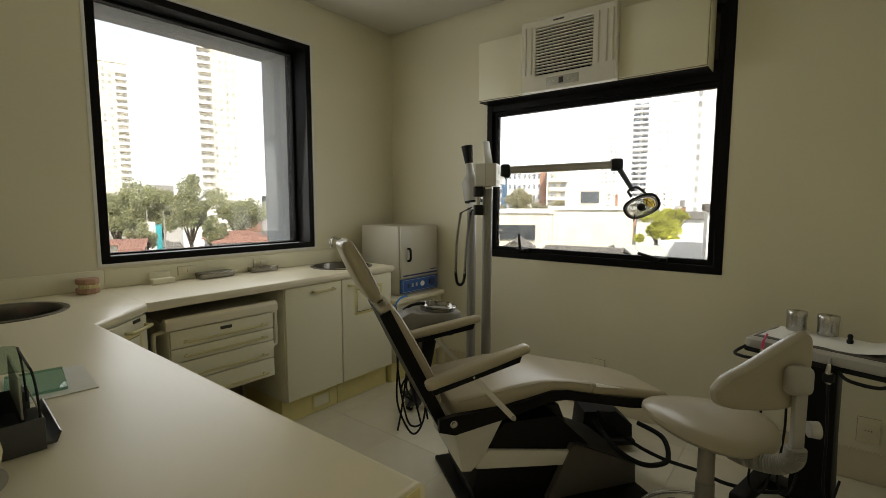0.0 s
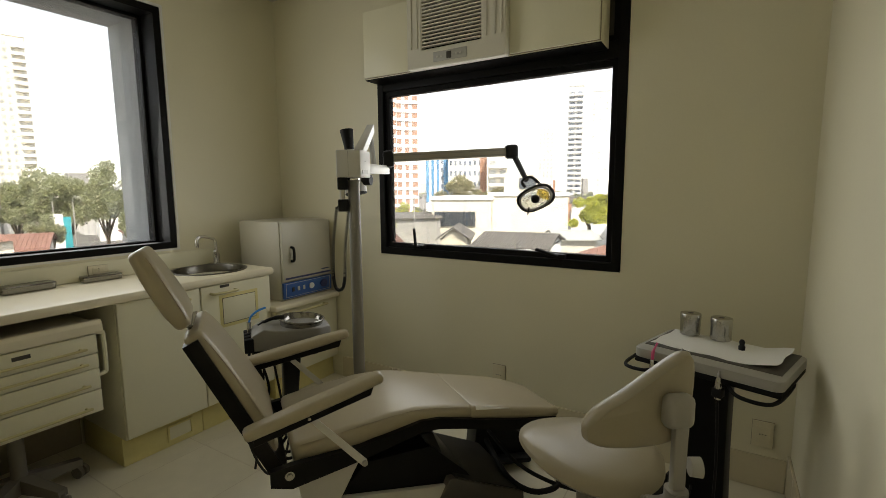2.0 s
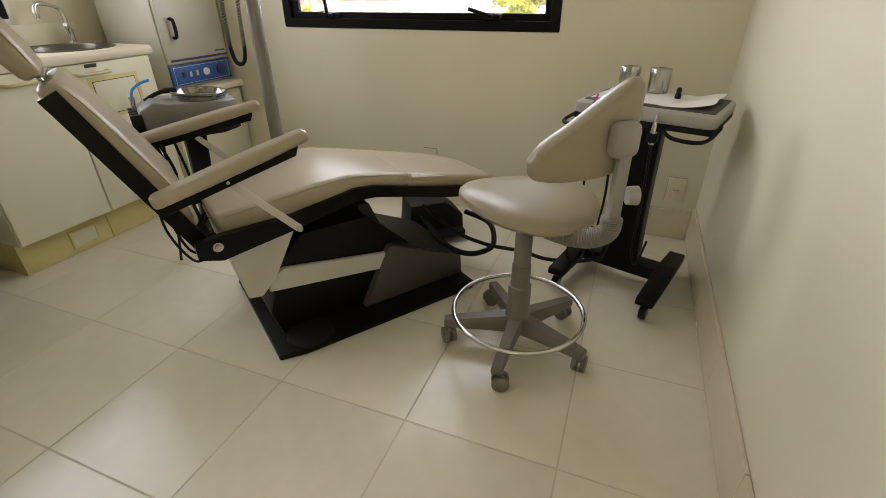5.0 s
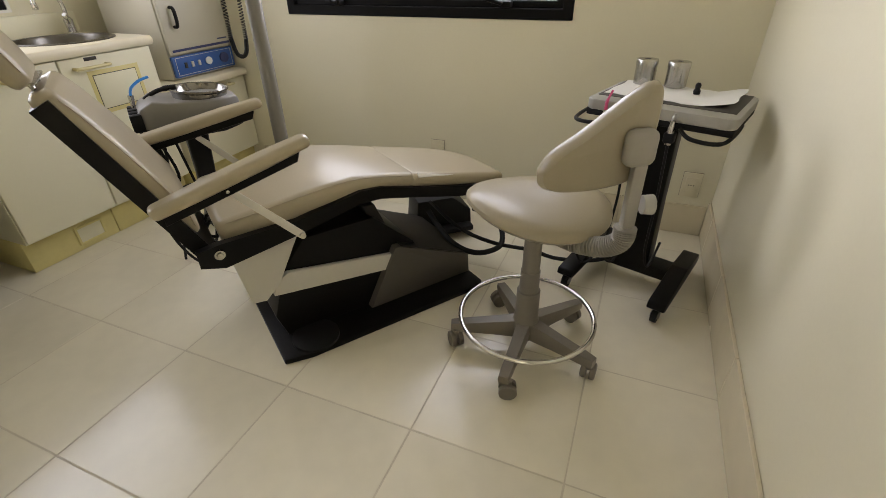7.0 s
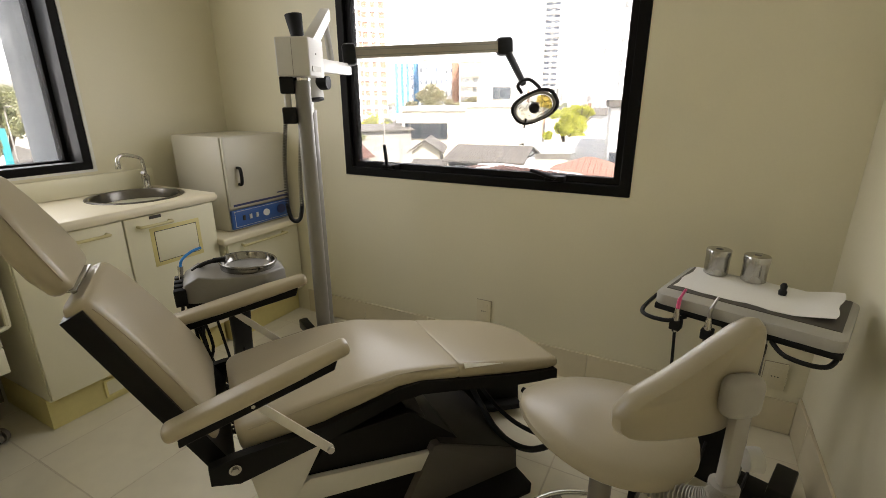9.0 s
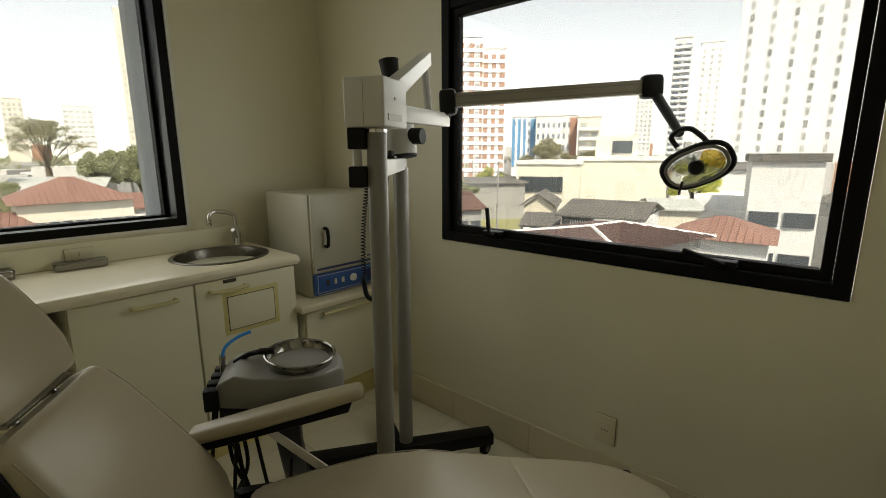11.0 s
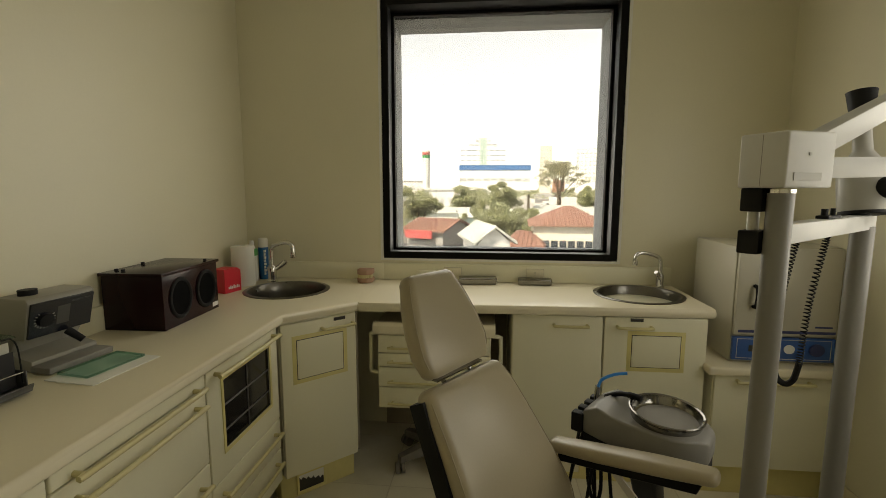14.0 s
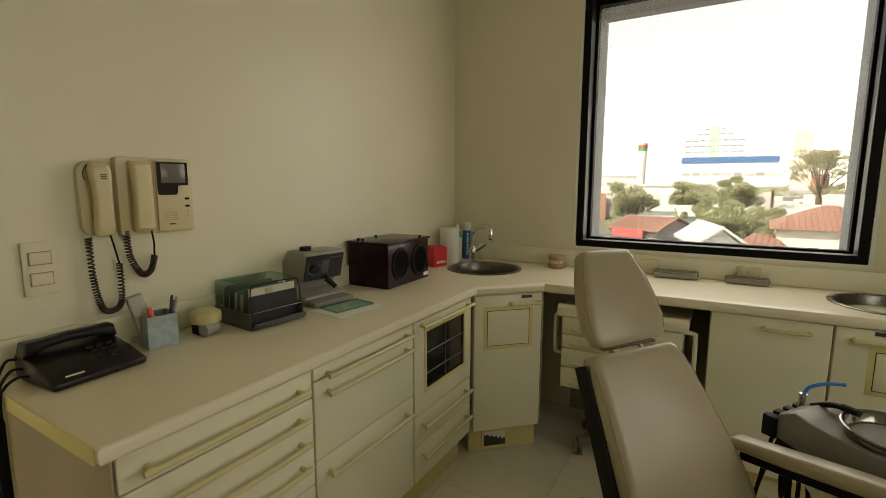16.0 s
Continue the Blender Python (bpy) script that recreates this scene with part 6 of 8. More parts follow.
single("paper_sheet", bm, mat("paper_sheet_white", (0.80, 0.79, 0.74), 0.8), "white paper sheet under a glass plate", "paper", m=pose(-1.575, 0.668, Z1 - 0.0005, 0, 0, -6))
bm = B()
box(bm, -0.092, 0.092, -0.055, 0.055, 0.0, 0.007, 0.001)
gp = thing("glass_plate", pose(-1.59, 0.648, Z1 + 0.003, 0, 0, -9), "thick green glass mixing plate on paper", "glass plate")
part("plate", bm, clear_sheet("green_glass", (0.78, 0.90, 0.85), 0.12), gp)
M_GEDGE = clear_sheet("green_glass_edge", (0.68, 0.85, 0.78), 0.15)
for x0, x1, y0, y1 in ((-0.094, -0.0925, -0.056, 0.056), (0.0925, 0.094, -0.056, 0.056), (-0.092, 0.092, -0.057, -0.0555), (-0.092, 0.092, 0.0555, 0.057)):
    boxpart("edge", gp, M_GEDGE, x0, x1, y0, y1, 0.0, 0.0068, 0, "darker green ground edge")

# dark developing box with two hand holes
db = thing("developing_box", pose(-2.105, 0.477, Z1, 0, 0, 2) @ Matrix.Diagonal((0.97, 0.85, 1.13, 1)), "dark maroon developing box with two round holes", "box")
M_MAROON = mat("maroon_acrylic", (0.018, 0.0045, 0.005), 0.22, spec=0.25, blotch=(5, 0.15))
boxpart("body", db, M_MAROON, -0.19, 0.19, -0.14, 0.14, 0.0, 0.183, 0.002)
bm = B()
box(bm, -0.2, 0.2, -0.145, 0.148, 0.184, 0.195, 0.002)
part("lid", bm, M_MAROON, db)
for x in (-0.095, 0.085):
    bm = B()
    tube(bm, [(x + 0.066 * math.cos(2 * math.pi * k / 36), 0.1435, 0.095 + 0.066 * math.sin(2 * math.pi * k / 36)) for k in range(38)], 0.007, 8, caps=False)
    hl = part("hole_ring", bm, M_RUBBER, db, "black rubber hole rim")
    bm = B()
    tube(bm, [(x, 0.139, 0.095), (x, 0.1425, 0.095)], 0.063, 30)
    part("sleeve", bm, mat("black_sleeve", (0.005, 0.005, 0.005), 0.9, spec=0.05), hl, "black sleeve inside the hole")
boxpart("sticker", db, M_CEIL, -0.185, -0.14, 0.139, 0.1415, 0.012, 0.028, 0, "small white sticker")
for x, y in ((-0.13, 0.12), (-0.02, -0.12), (0.15, -0.1), (0.16, -0.06)):
    bm = B()
    lathe(bm, [(0.008, 0.194), (0.008, 0.203), (0.0, 0.204)], (x, y, 0), 10)
    part("stud", bm, M_RUBBER, db)

rb = thing("red_box", pose(-2.60, 0.452, Z1, 0, 0, -16) @ Matrix.Diagonal((0.9, 0.9, 1.0, 1)), "bright red cardboard display box on the worktop", "box")
M_RED = mat("red_card", (0.62, 0.02, 0.035), 0.4)
bm = B()
prism(bm, [(-0.06, 0.0), (0.06, 0.0), (0.06, 0.125), (-0.035, 0.125), (-0.06, 0.11)], -0.045, 0.045, "xzy", 0.002, 1)
part("body", bm, M_RED, rb)
bm = B()
for k in range(7):
    box(bm, -0.045 + 0.012 * k, -0.037 + 0.012 * k, 0.0445, 0.0462, 0.02, 0.032 + 0.006 * ((k * 3) % 2))
part("mark", bm, M_CEIL, rb, "white maker's mark as plain bars")

bm = B()
lathe(bm, [(0.02, 0.0), (0.058, 0.001), (0.06, 0.006), (0.06, 0.215), (0.058, 0.22), (0.021, 0.2205), (0.02, 0.2)], seg=30)
single("paper_roll", bm, mat("paper_towel", (0.78, 0.77, 0.70), 0.9, grain=(150, 0.05), bump=0.3, bump_scale=150), "white roll of paper towel standing upright", "paper roll", m=pose(-2.765, 0.452, Z1))
bt = thing("spray_bottle", pose(-2.885, 0.44, Z1), "white plastic bottle with a green label", "bottle")
bm = B()
lathe(bm, [(0.03, 0.0), (0.033, 0.005), (0.033, 0.17), (0.015, 0.205), (0.013, 0.235), (0.0, 0.236)], seg=22)
part("bottle", bm, M_CEIL, bt)
bm = B()
lathe(bm, [(0.0335, 0.15), (0.0337, 0.152), (0.0337, 0.185), (0.026, 0.19)], seg=22, caps=False)
part("label", bm, mat("green_label", (0.10, 0.42, 0.12), 0.4), bt, "green label")
sc = thing("spray_can", pose(-2.955, 0.475, Z1), "blue and white aerosol can with a cap", "spray can")
bm = B()
lathe(bm, [(0.026, 0.0), (0.028, 0.004), (0.028, 0.185), (0.024, 0.195)], seg=22)
part("can", bm, mat("blue_can", (0.02, 0.16, 0.42), 0.3), sc)
bm = B()
lathe(bm, [(0.0265, 0.19), (0.0275, 0.192), (0.0275, 0.235), (0.024, 0.243), (0.0, 0.244)], seg=22)
part("cap", bm, M_CEIL, sc, "white cap")
bm = B()
for k in range(8):
    box(bm, 0.012, 0.0295, 0.016, 0.022 + 0.002 * (k % 2), 0.028 + 0.019 * k, 0.042 + 0.019 * k)
part("label", bm, M_CEIL, sc, "white upright lettering as bars")

dm = thing("dental_model", pose(-2.93, 1.10, Z1), "pink and cream plaster dental model", "dental model")
M_PINK = mat("pink_plaster", (0.42, 0.25, 0.17), 0.6, grain=(60, 0.08))
for z0, z1_ in ((0.0, 0.028), (0.045, 0.075)):
    bm = B()
    prism(bm, [(-0.035, -0.045), (0.02, -0.045), (0.05, -0.02), (0.052, 0.02), (0.02, 0.045), (-0.035, 0.045)], z0, z1_, "xyz", 0.006)
    part("jaw", bm, M_PINK, dm)
bm = B()
for k in range(12):
    a = radians(-75 + 150 * k / 11)
    box(bm, -0.006, 0.006, -0.005, 0.005, 0.026, 0.047, 0.002, 1, Matrix.Translation((0.043 * math.cos(a), 0.04 * math.sin(a), 0)))
part("tooth_row", bm, M_HANDLE, dm, "cream plaster teeth")


def steel_tray(x, y, l, w, h, turn):
    t = thing("instrument_tray", pose(x, y, Z1, 0, 0, turn), "shallow lidded steel instrument tray", "tray", "steel trays")
    bm = B()
    prism(bm, rounded(w, l, 0.015, 3), 0.0, h, "xyz", 0.003, 2)
    part("tray", bm, M_BASIN, t)
    bm = B()
    prism(bm, rounded(w + 0.004, l + 0.004, 0.016, 3), h * 0.6, h + 0.004, "xyz", 0.003, 2)
    part("lid", bm, M_BASIN, t)


steel_tray(-2.952, 1.745, 0.21, 0.085, 0.032, 3)
steel_tray(-2.96, 2.066, 0.185, 0.075, 0.028, -2)
wb = thing("plastic_box", pose(-2.962, 1.45, Z1, 0, 0, 3), "small cream plastic box with a raised back", "box")
boxpart("body", wb, M_WHITE, -0.03, 0.03, -0.06, 0.06, 0.0, 0.03, 0.004)
boxpart("back", wb, M_WHITE, -0.032, -0.02, -0.055, 0.055, 0.0, 0.062, 0.003)

# ---- on the south wall ----
def coiled(name, parent, pts, r, turns):
    bm = B()
    tube(bm, coil(pts, r, turns, 9), 0.0028, 5)
    return part(name, bm, mat("brown_cord", (0.05, 0.035, 0.025), 0.5), parent, "dark brown coiled cord")


M_IVORY = mat("aged_ivory_abs", (0.66, 0.57, 0.34), 0.36, grain=(70, 0.02), blotch=(4, 0.06))
hs = thing("wall_handset", pose(-0.86, YS, 1.352) @ Matrix.Scale(0.93, 4), "aged ivory wall intercom handset with coiled cord", "intercom")
bm = B()
prism(bm, rounded(0.085, 0.235, 0.04, 6), 0.0, 0.022, "xzy", 0.005)
cr = part("cradle", bm, M_IVORY, hs)
bm = B()
rings = [[Vector((-0.008 + px, py + y, z)) for px, py in rounded(w, d, min(0.018, d * 0.45), 4)] for z, w, d, y in ((-0.118, 0.034, 0.016, 0.030), (-0.112, 0.050, 0.026, 0.036), (-0.09, 0.058, 0.032, 0.043), (-0.05, 0.054, 0.028, 0.048), (0.0, 0.052, 0.026, 0.050), (0.045, 0.056, 0.028, 0.049), (0.07, 0.064, 0.033, 0.045), (0.09, 0.063, 0.035, 0.041), (0.105, 0.052, 0.028, 0.036), (0.113, 0.034, 0.016, 0.030))]
loft(bm, rings)
part("receiver", bm, M_IVORY, hs)
bm = B()
tube(bm, [(-0.008 + 0.0365 * math.cos(a), 0.0225, 0.075 + 0.0365 * math.sin(a)) for a in [math.pi * (1.15 - 1.3 * q / 20) for q in range(21)]], 0.0016, 6)
part("ear_seam", bm, M_GREYDK, cr, "dark seam round the ear rest")
for z in (0.060, 0.066, 0.072):
    boxpart("emblem_bar", hs, M_GREYDK, -0.018, -0.002, 0.0625, 0.0645, z, z + 0.003, 0, "small dark emblem bar")
coiled("cord", hs, [(0.03, 0.02, -0.12), (0.028, 0.022, -0.25), (0.012, 0.024, -0.345), (-0.02, 0.024, -0.36), (-0.045, 0.024, -0.33), (-0.045, 0.03, -0.21)], 0.0075, 60)
bm = B()
tube(bm, [(-0.045, 0.03, -0.21), (-0.03, 0.04, -0.15), (-0.02, 0.045, -0.11)], 0.003, 6)
part("lead", bm, M_RUBBER, hs)

ic = thing("video_intercom", pose(-1.03, YS, 1.358) @ Matrix.Scale(0.93, 4), "aged ivory video intercom with a small screen", "intercom")
bm = B()
prism(bm, rounded(0.245, 0.255, 0.012, 3), 0.0, 0.028, "xzy", 0.005)
part("body", bm, M_IVORY, ic)
boxpart("front_plate", ic, M_IVORY, -0.12, 0.005, 0.0285, 0.036, -0.122, 0.122, 0.004)
bm = B()
rings = [[Vector((0.06 + px, py + y, z)) for px, py in rounded(w, d, 0.012, 3)] for z, w, d, y in ((-0.118, 0.054, 0.02, 0.04), (-0.105, 0.062, 0.036, 0.05), (0.0, 0.058, 0.03, 0.055), (0.10, 0.062, 0.036, 0.05), (0.114, 0.054, 0.022, 0.04))]
loft(bm, rings)
part("receiver", bm, M_IVORY, ic)
bm = B()
prism(bm, [(-0.102, 0.115), (0.0, 0.115), (0.002, 0.112), (0.002, 0.006), (-0.002, 0.002), (-0.058, 0.002), (-0.064, 0.008), (-0.068, 0.034), (-0.102, 0.036), (-0.104, 0.04), (-0.104, 0.112)], 0.0355, 0.0402, "xzy")
bz = part("screen_bezel", bm, mat("glossy_black_plastic", (0.012, 0.011, 0.011), 0.15), ic, "black screen bezel with a chin")
boxpart("screen", bz, mat("dull_screen", (0.16, 0.15, 0.13), 0.2), -0.094, -0.010, 0.0395, 0.0412, 0.044, 0.109, 0.0008, "dull grey screen")
for z in (-0.012, -0.038):
    bm = B()
    prism(bm, [(px - 0.097, pz + z) for px, pz in rounded(0.016, 0.008, 0.0038, 4)], 0.0355, 0.0395, "xzy", 0.001, 1)
    part("button", bm, M_RUBBER, ic)
for z in (-0.058, -0.072):
    boxpart("indicator", ic, M_GREYDK, -0.098, -0.095, 0.0355, 0.037, z, z + 0.003, 0, "tiny dark indicator")
for k in range(5):
    boxpart("speaker_slot", ic, M_BROWN, -0.060, -0.012, 0.0352, 0.0364, -0.058 - 0.007 * k, -0.0565 - 0.007 * k, 0, "fine speaker slot")
boxpart("mark", ic, M_GREYDK, -0.05, -0.03, 0.0355, 0.0368, -0.102, -0.097, 0, "small dark mark")
coiled("cord", ic, [(0.105, 0.02, -0.115), (0.10, 0.022, -0.20), (0.07, 0.024, -0.262), (0.04, 0.024, -0.255), (0.025, 0.026, -0.205)], 0.0085, 38)
bm = B()
tube(bm, [(0.025, 0.026, -0.205), (0.03, 0.04, -0.16), (0.04, 0.05, -0.115)], 0.003, 6)
part("lead", bm, M_RUBBER, ic)

sw = thing("light_switch", pose(-0.720, YS, 1.168), "cream double light switch on the wall", "switch")
boxpart("plate", sw, M_PLATE, -0.039, 0.039, 0.0, 0.008, -0.072, 0.072, 0.002)
for z in (-0.045, 0.012):
    boxpart("rocker_gap", sw, M_BROWN, -0.0262, 0.0262, 0.0078, 0.0088, z - 0.0022, z + 0.0342, 0, "dark joint round the rocker")
    boxpart("rocker", sw, M_PLATE, -0.024, 0.024, 0.0085, 0.0125, z, z + 0.032, 0.002)


# ---- the town outside ----
GZ = -6.6
EX, EY, EZ = -0.35, 1.80, 1.42


def away(az, d, z=GZ):
    """A place d metres off at a bearing (degrees clockwise from north)."""
    a = radians(az)
    return Vector((EX + d * math.sin(a), EY + d * math.cos(a), z))


def rise(el, d):
    return EZ + d * math.tan(radians(el))


M_GROUND = mat("asphalt_and_yards", (0.11, 0.105, 0.095), 0.9, grain=(0.9, 0.15), blotch=(0.06, 0.45))
M_CONC = mat("pale_plaster", (0.72, 0.71, 0.68), 0.8, grain=(1.2, 0.06), blotch=(0.2, 0.1), random=0.1)
M_CREAMB = mat("cream_plaster", (0.70, 0.65, 0.54), 0.8, grain=(1.2, 0.06), blotch=(0.15, 0.12))
M_TERRA = mat("terracotta_panel", (0.36, 0.20, 0.135), 0.8, grain=(2, 0.1))
M_ROOFT = mat("clay_roof", (0.25, 0.13, 0.098), 0.85, grain=(6, 0.2), blotch=(0.5, 0.25))
M_ROOFG = mat("fibre_cement_roof", (0.115, 0.107, 0.096), 0.85, grain=(6, 0.15), blotch=(0.6, 0.2))
M_ROOFW = mat("pale_sheet_roof", (0.46, 0.47, 0.44), 0.7, grain=(5, 0.1), blotch=(0.6, 0.15))
M_ROOFB = mat("old_brown_roof", (0.085, 0.047, 0.040), 0.85, grain=(6, 0.2), blotch=(0.6, 0.3))
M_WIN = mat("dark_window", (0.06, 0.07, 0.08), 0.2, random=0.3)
# far windows paled in the colour to stand in for haze
M_WINFAR = mat("hazed_window", (0.40, 0.41, 0.40), 0.15, random=0.3)
M_WHITEB = mat("white_render", (0.80, 0.80, 0.79), 0.8, grain=(1.0, 0.03), blotch=(0.15, 0.06))
M_WINBLUE = mat("blue_grey_window", (0.17, 0.20, 0.25), 0.2, random=0.3)
M_BANDB = mat("deep_blue_band", (0.05, 0.15, 0.34), 0.5)
M_BLUEB = mat("blue_cladding", (0.11, 0.29, 0.50), 0.5)
M_GREENB = mat("green_cladding", (0.42, 0.52, 0.47), 0.5)
M_GREYB = mat("grey_weathered_wall", (0.30, 0.29, 0.27), 0.85, grain=(2, 0.1), blotch=(0.4, 0.3))
M_SIGN = mat("red_sign", (0.45, 0.09, 0.085), 0.5)

bm = B()
bmesh.ops.create_circle(bm, cap_ends=True, radius=2600, segments=64)
for v in bm.verts:
    v.co.z = GZ
single("ground", bm, M_GROUND, "asphalt streets and yards far below the windows", "ground", kind="structure")


def block(name, az, d, width, depth, top_el, material, rows, cols, label, category="building", win=None, turn=0.0, z0=None, span=(0.12, 0.95), wfrac=(0.5, 0.5), roof=True, wm=None, slabs=(), strips=()):
    """A building that faces the room: a body, its roof edge, and rows x cols of windows standing slightly proud."""
    h = rise(top_el, d) - GZ
    t = thing(name, Matrix.Translation(away(az, d)) @ Matrix.Rotation(radians(-az + turn), 4, 'Z'), label, category)
    boxpart("wall", t, material, -width / 2, width / 2, 0.0, depth, 0.0, h, 0)
    if roof:
        boxpart("roof", t, M_CONC if d >= 60 else M_ROOFG, -width / 2 - 0.2, width / 2 + 0.2, -0.2, depth + 0.2, h + 0.02, h + 0.5, 0)
    if rows:
        cw, rh = width / cols, h * (span[1] - span[0]) / rows
        bm = B()
        box(bm, -cw * wfrac[0] / 2, cw * wfrac[0] / 2, -0.12, 0.05, 0, rh * wfrac[1])
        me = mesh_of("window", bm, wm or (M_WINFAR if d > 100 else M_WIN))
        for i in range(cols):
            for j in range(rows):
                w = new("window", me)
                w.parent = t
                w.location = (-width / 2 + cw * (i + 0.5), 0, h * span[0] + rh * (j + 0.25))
    for n, w0, w1, out, m2 in slabs:
        bm = B()
        box(bm, w0, w1, -out, 0.0, 0.0, 0.9)
        me = mesh_of("balcony", bm, m2)
        for j in range(n):
            b = new("balcony", me)
            b.parent = t
            b.location = (0, 0, h * (span[0] + (span[1] - span[0]) * j / n) - 0.15)
    for x0, x1, f0, f1, m2, nm in strips:
        boxpart(nm, t, m2, x0, x1, -0.2, 0.0, h * f0, h * f1, 0)
    return t


def house(name, az, d, width, depth, eave_el, ridge_el, roof, wall, label, turn=0.0, ridge="x", windows=0, hip=0.0, ribs=True, caps=False, gable=None):
    """A pitched-roof house; the ridge runs along x (across the view) or y."""
    ze, zr = rise(eave_el, d) - GZ, rise(ridge_el, d) - GZ
    t = thing(name, Matrix.Translation(away(az, d)) @ Matrix.Rotation(radians(-az + turn), 4, 'Z'), label, "house")
    boxpart("wall", t, wall, -width / 2, width / 2, 0.0, depth, 0.0, ze, 0)
    w, o = width / 2 + 0.35, 0.35
    bm = B()
    if hip:
        if ridge == "x":
            pts = [(-w, -o, ze), (w, -o, ze), (w, depth + o, ze), (-w, depth + o, ze), (-w + hip, depth / 2, zr), (w - hip, depth / 2, zr)]
            faces = [(0, 1, 5, 4), (2, 3, 4, 5), (0, 4, 3), (1, 2, 5), (0, 3, 2, 1)]
        else:
            pts = [(-w, -o, ze), (w, -o, ze), (w, depth + o, ze), (-w, depth + o, ze), (0, -o + hip, zr), (0, depth + o - hip, zr)]
            faces = [(0, 1, 4), (2, 3, 5), (1, 2, 5, 4), (3, 0, 4, 5), (0, 3, 2, 1)]
        vs = [bm.verts.new(p) for p in pts]
        for f in faces:
            bm.faces.new([vs[i] for i in f])
        bmesh.ops.recalc_face_normals(bm, faces=list(bm.faces))
        if caps:
            for i, j in ((0, 4), (1, 5), (2, 5), (3, 4), (4, 5)):
                b2 = B()
                tube(b2, [pts[i], pts[j]], 0.07, 6)
                part("ridge_cap", b2, M_CONC, t, "pale mortar ridge capping")
    elif ridge == "x":
        prism(bm, [(-o, ze - 0.12), (depth / 2, zr - 0.12), (depth + o, ze - 0.12), (depth + o, ze), (depth / 2, zr), (-o, ze)], -w, w, "yzx")
        g = B()
        prism(g, [(0.0, ze - 0.02), (depth, ze - 0.02), (depth / 2, zr - 0.14)], -width / 2, width / 2, "yzx")
        part("gable", g, gable or wall, t)
    else:
        prism(bm, [(-w, ze - 0.12), (0.0, zr - 0.12), (w, ze - 0.12), (w, ze), (0.0, zr), (-w, ze)], -o, depth + o, "xzy")
        g = B()
        prism(g, [(-width / 2, ze - 0.02), (width / 2, ze - 0.02), (0.0, zr - 0.14)], 0.0, depth, "xzy")
        part("gable", g, gable or wall, t)
    rf = part("roof", bm, roof, t)
    if ribs:
        bm = B()
        if ridge == "x":
            n = int(width / 0.24)
            for i in range(1, n):
                x = -w + 2 * w * i / n
                k = min(1.0, max(0.0, (w - abs(x)) / hip)) if hip else 1.0
                tube(bm, [(x, -o, ze + 0.03), (x, -o + (depth / 2 + o) * k, ze + (zr - ze) * k + 0.01)], 0.035, 4)
        else:
            n = int(depth / 0.24)
            for i in range(1, n):
                y = -o + (depth + 2 * o) * i / n
                for s in (-1, 1):
                    tube(bm, [(s * w, y, ze + 0.03), (0, y, zr + 0.01)], 0.035, 4)
        part("tile_rib", bm, roof, rf)["kind"] = "stuff"
    for i in range(windows):
        x = -width / 2 + width * (i + 0.5) / windows
        boxpart("window", t, M_WIN, x - width / windows * 0.38, x + width / windows * 0.38, -0.08, 0.02, ze - 2.3, ze - 1.0, 0)
    return t


def leaf_mass(bm, centre, rx, rz, n, size, seed):
    """Leaves as small tilted quads in an uneven lump."""
    rnd = random.Random(seed)
    lumps = [(Vector((rnd.gauss(0, 0.45) * rx, rnd.gauss(0, 0.45) * rx, rnd.gauss(0.05, 0.4) * rz)), rnd.uniform(0.22, 0.46)) for _ in range(24)]
    for i in range(n):
        c, r = lumps[i % len(lumps)]
        d = Vector((rnd.gauss(0, 1), rnd.gauss(0, 1), rnd.gauss(0, 1))).normalized() * (rnd.random() ** 0.4)
        p = Vector(centre) + c + Vector((d.x * rx * r, d.y * rx * r, d.z * rz * r))
        a = Vector((rnd.gauss(0, 1), rnd.gauss(0, 1), rnd.gauss(0, 1))).normalized()
        b = a.orthogonal().normalized()
        s = size * rnd.uniform(0.6, 1.4)
        q = [p + a * s, p + b * s * 0.7, p - a * s, p - b * s * 0.7]
        bm.faces.new([bm.verts.new(v) for v in q])


# leaf colours lifted above real foliage to stand in for haze
M_LEAF = mat("foliage", (0.20, 0.22, 0.105), 0.7, grain=(1.5, 0.35), blotch=(0.3, 0.4))
M_LEAFY = mat("yellow_foliage", (0.34, 0.34, 0.06), 0.7, grain=(1.5, 0.3), blotch=(0.4, 0.3))
M_LEAFD = mat("sparse_foliage", (0.23, 0.20, 0.12), 0.8, grain=(1.5, 0.3))
M_BARK = mat("bark", (0.10, 0.075, 0.05), 0.9, grain=(4, 0.2))


def thin_leaf(m, through=(0.64, 0.64, 0.45)):
    """Lets light through the leaves, strongly enough to pale them as haze would."""
    nt = m.node_tree
    p = nt.nodes["Principled BSDF"]
    tr = nt.nodes.new("ShaderNodeBsdfTranslucent")
    mix = nt.nodes.new("ShaderNodeMixShader")
    mix.inputs[0].default_value = 0.65
    tr.inputs["Color"].default_value = (*through, 1)
    nt.links.new(p.outputs[0], mix.inputs[1])
    nt.links.new(tr.outputs[0], mix.inputs[2])
    nt.links.new(mix.outputs[0], nt.nodes["Material Output"].inputs["Surface"])


for m in (M_LEAF, M_LEAFD):
    thin_leaf(m)
thin_leaf(M_LEAFY, (0.74, 0.76, 0.22))


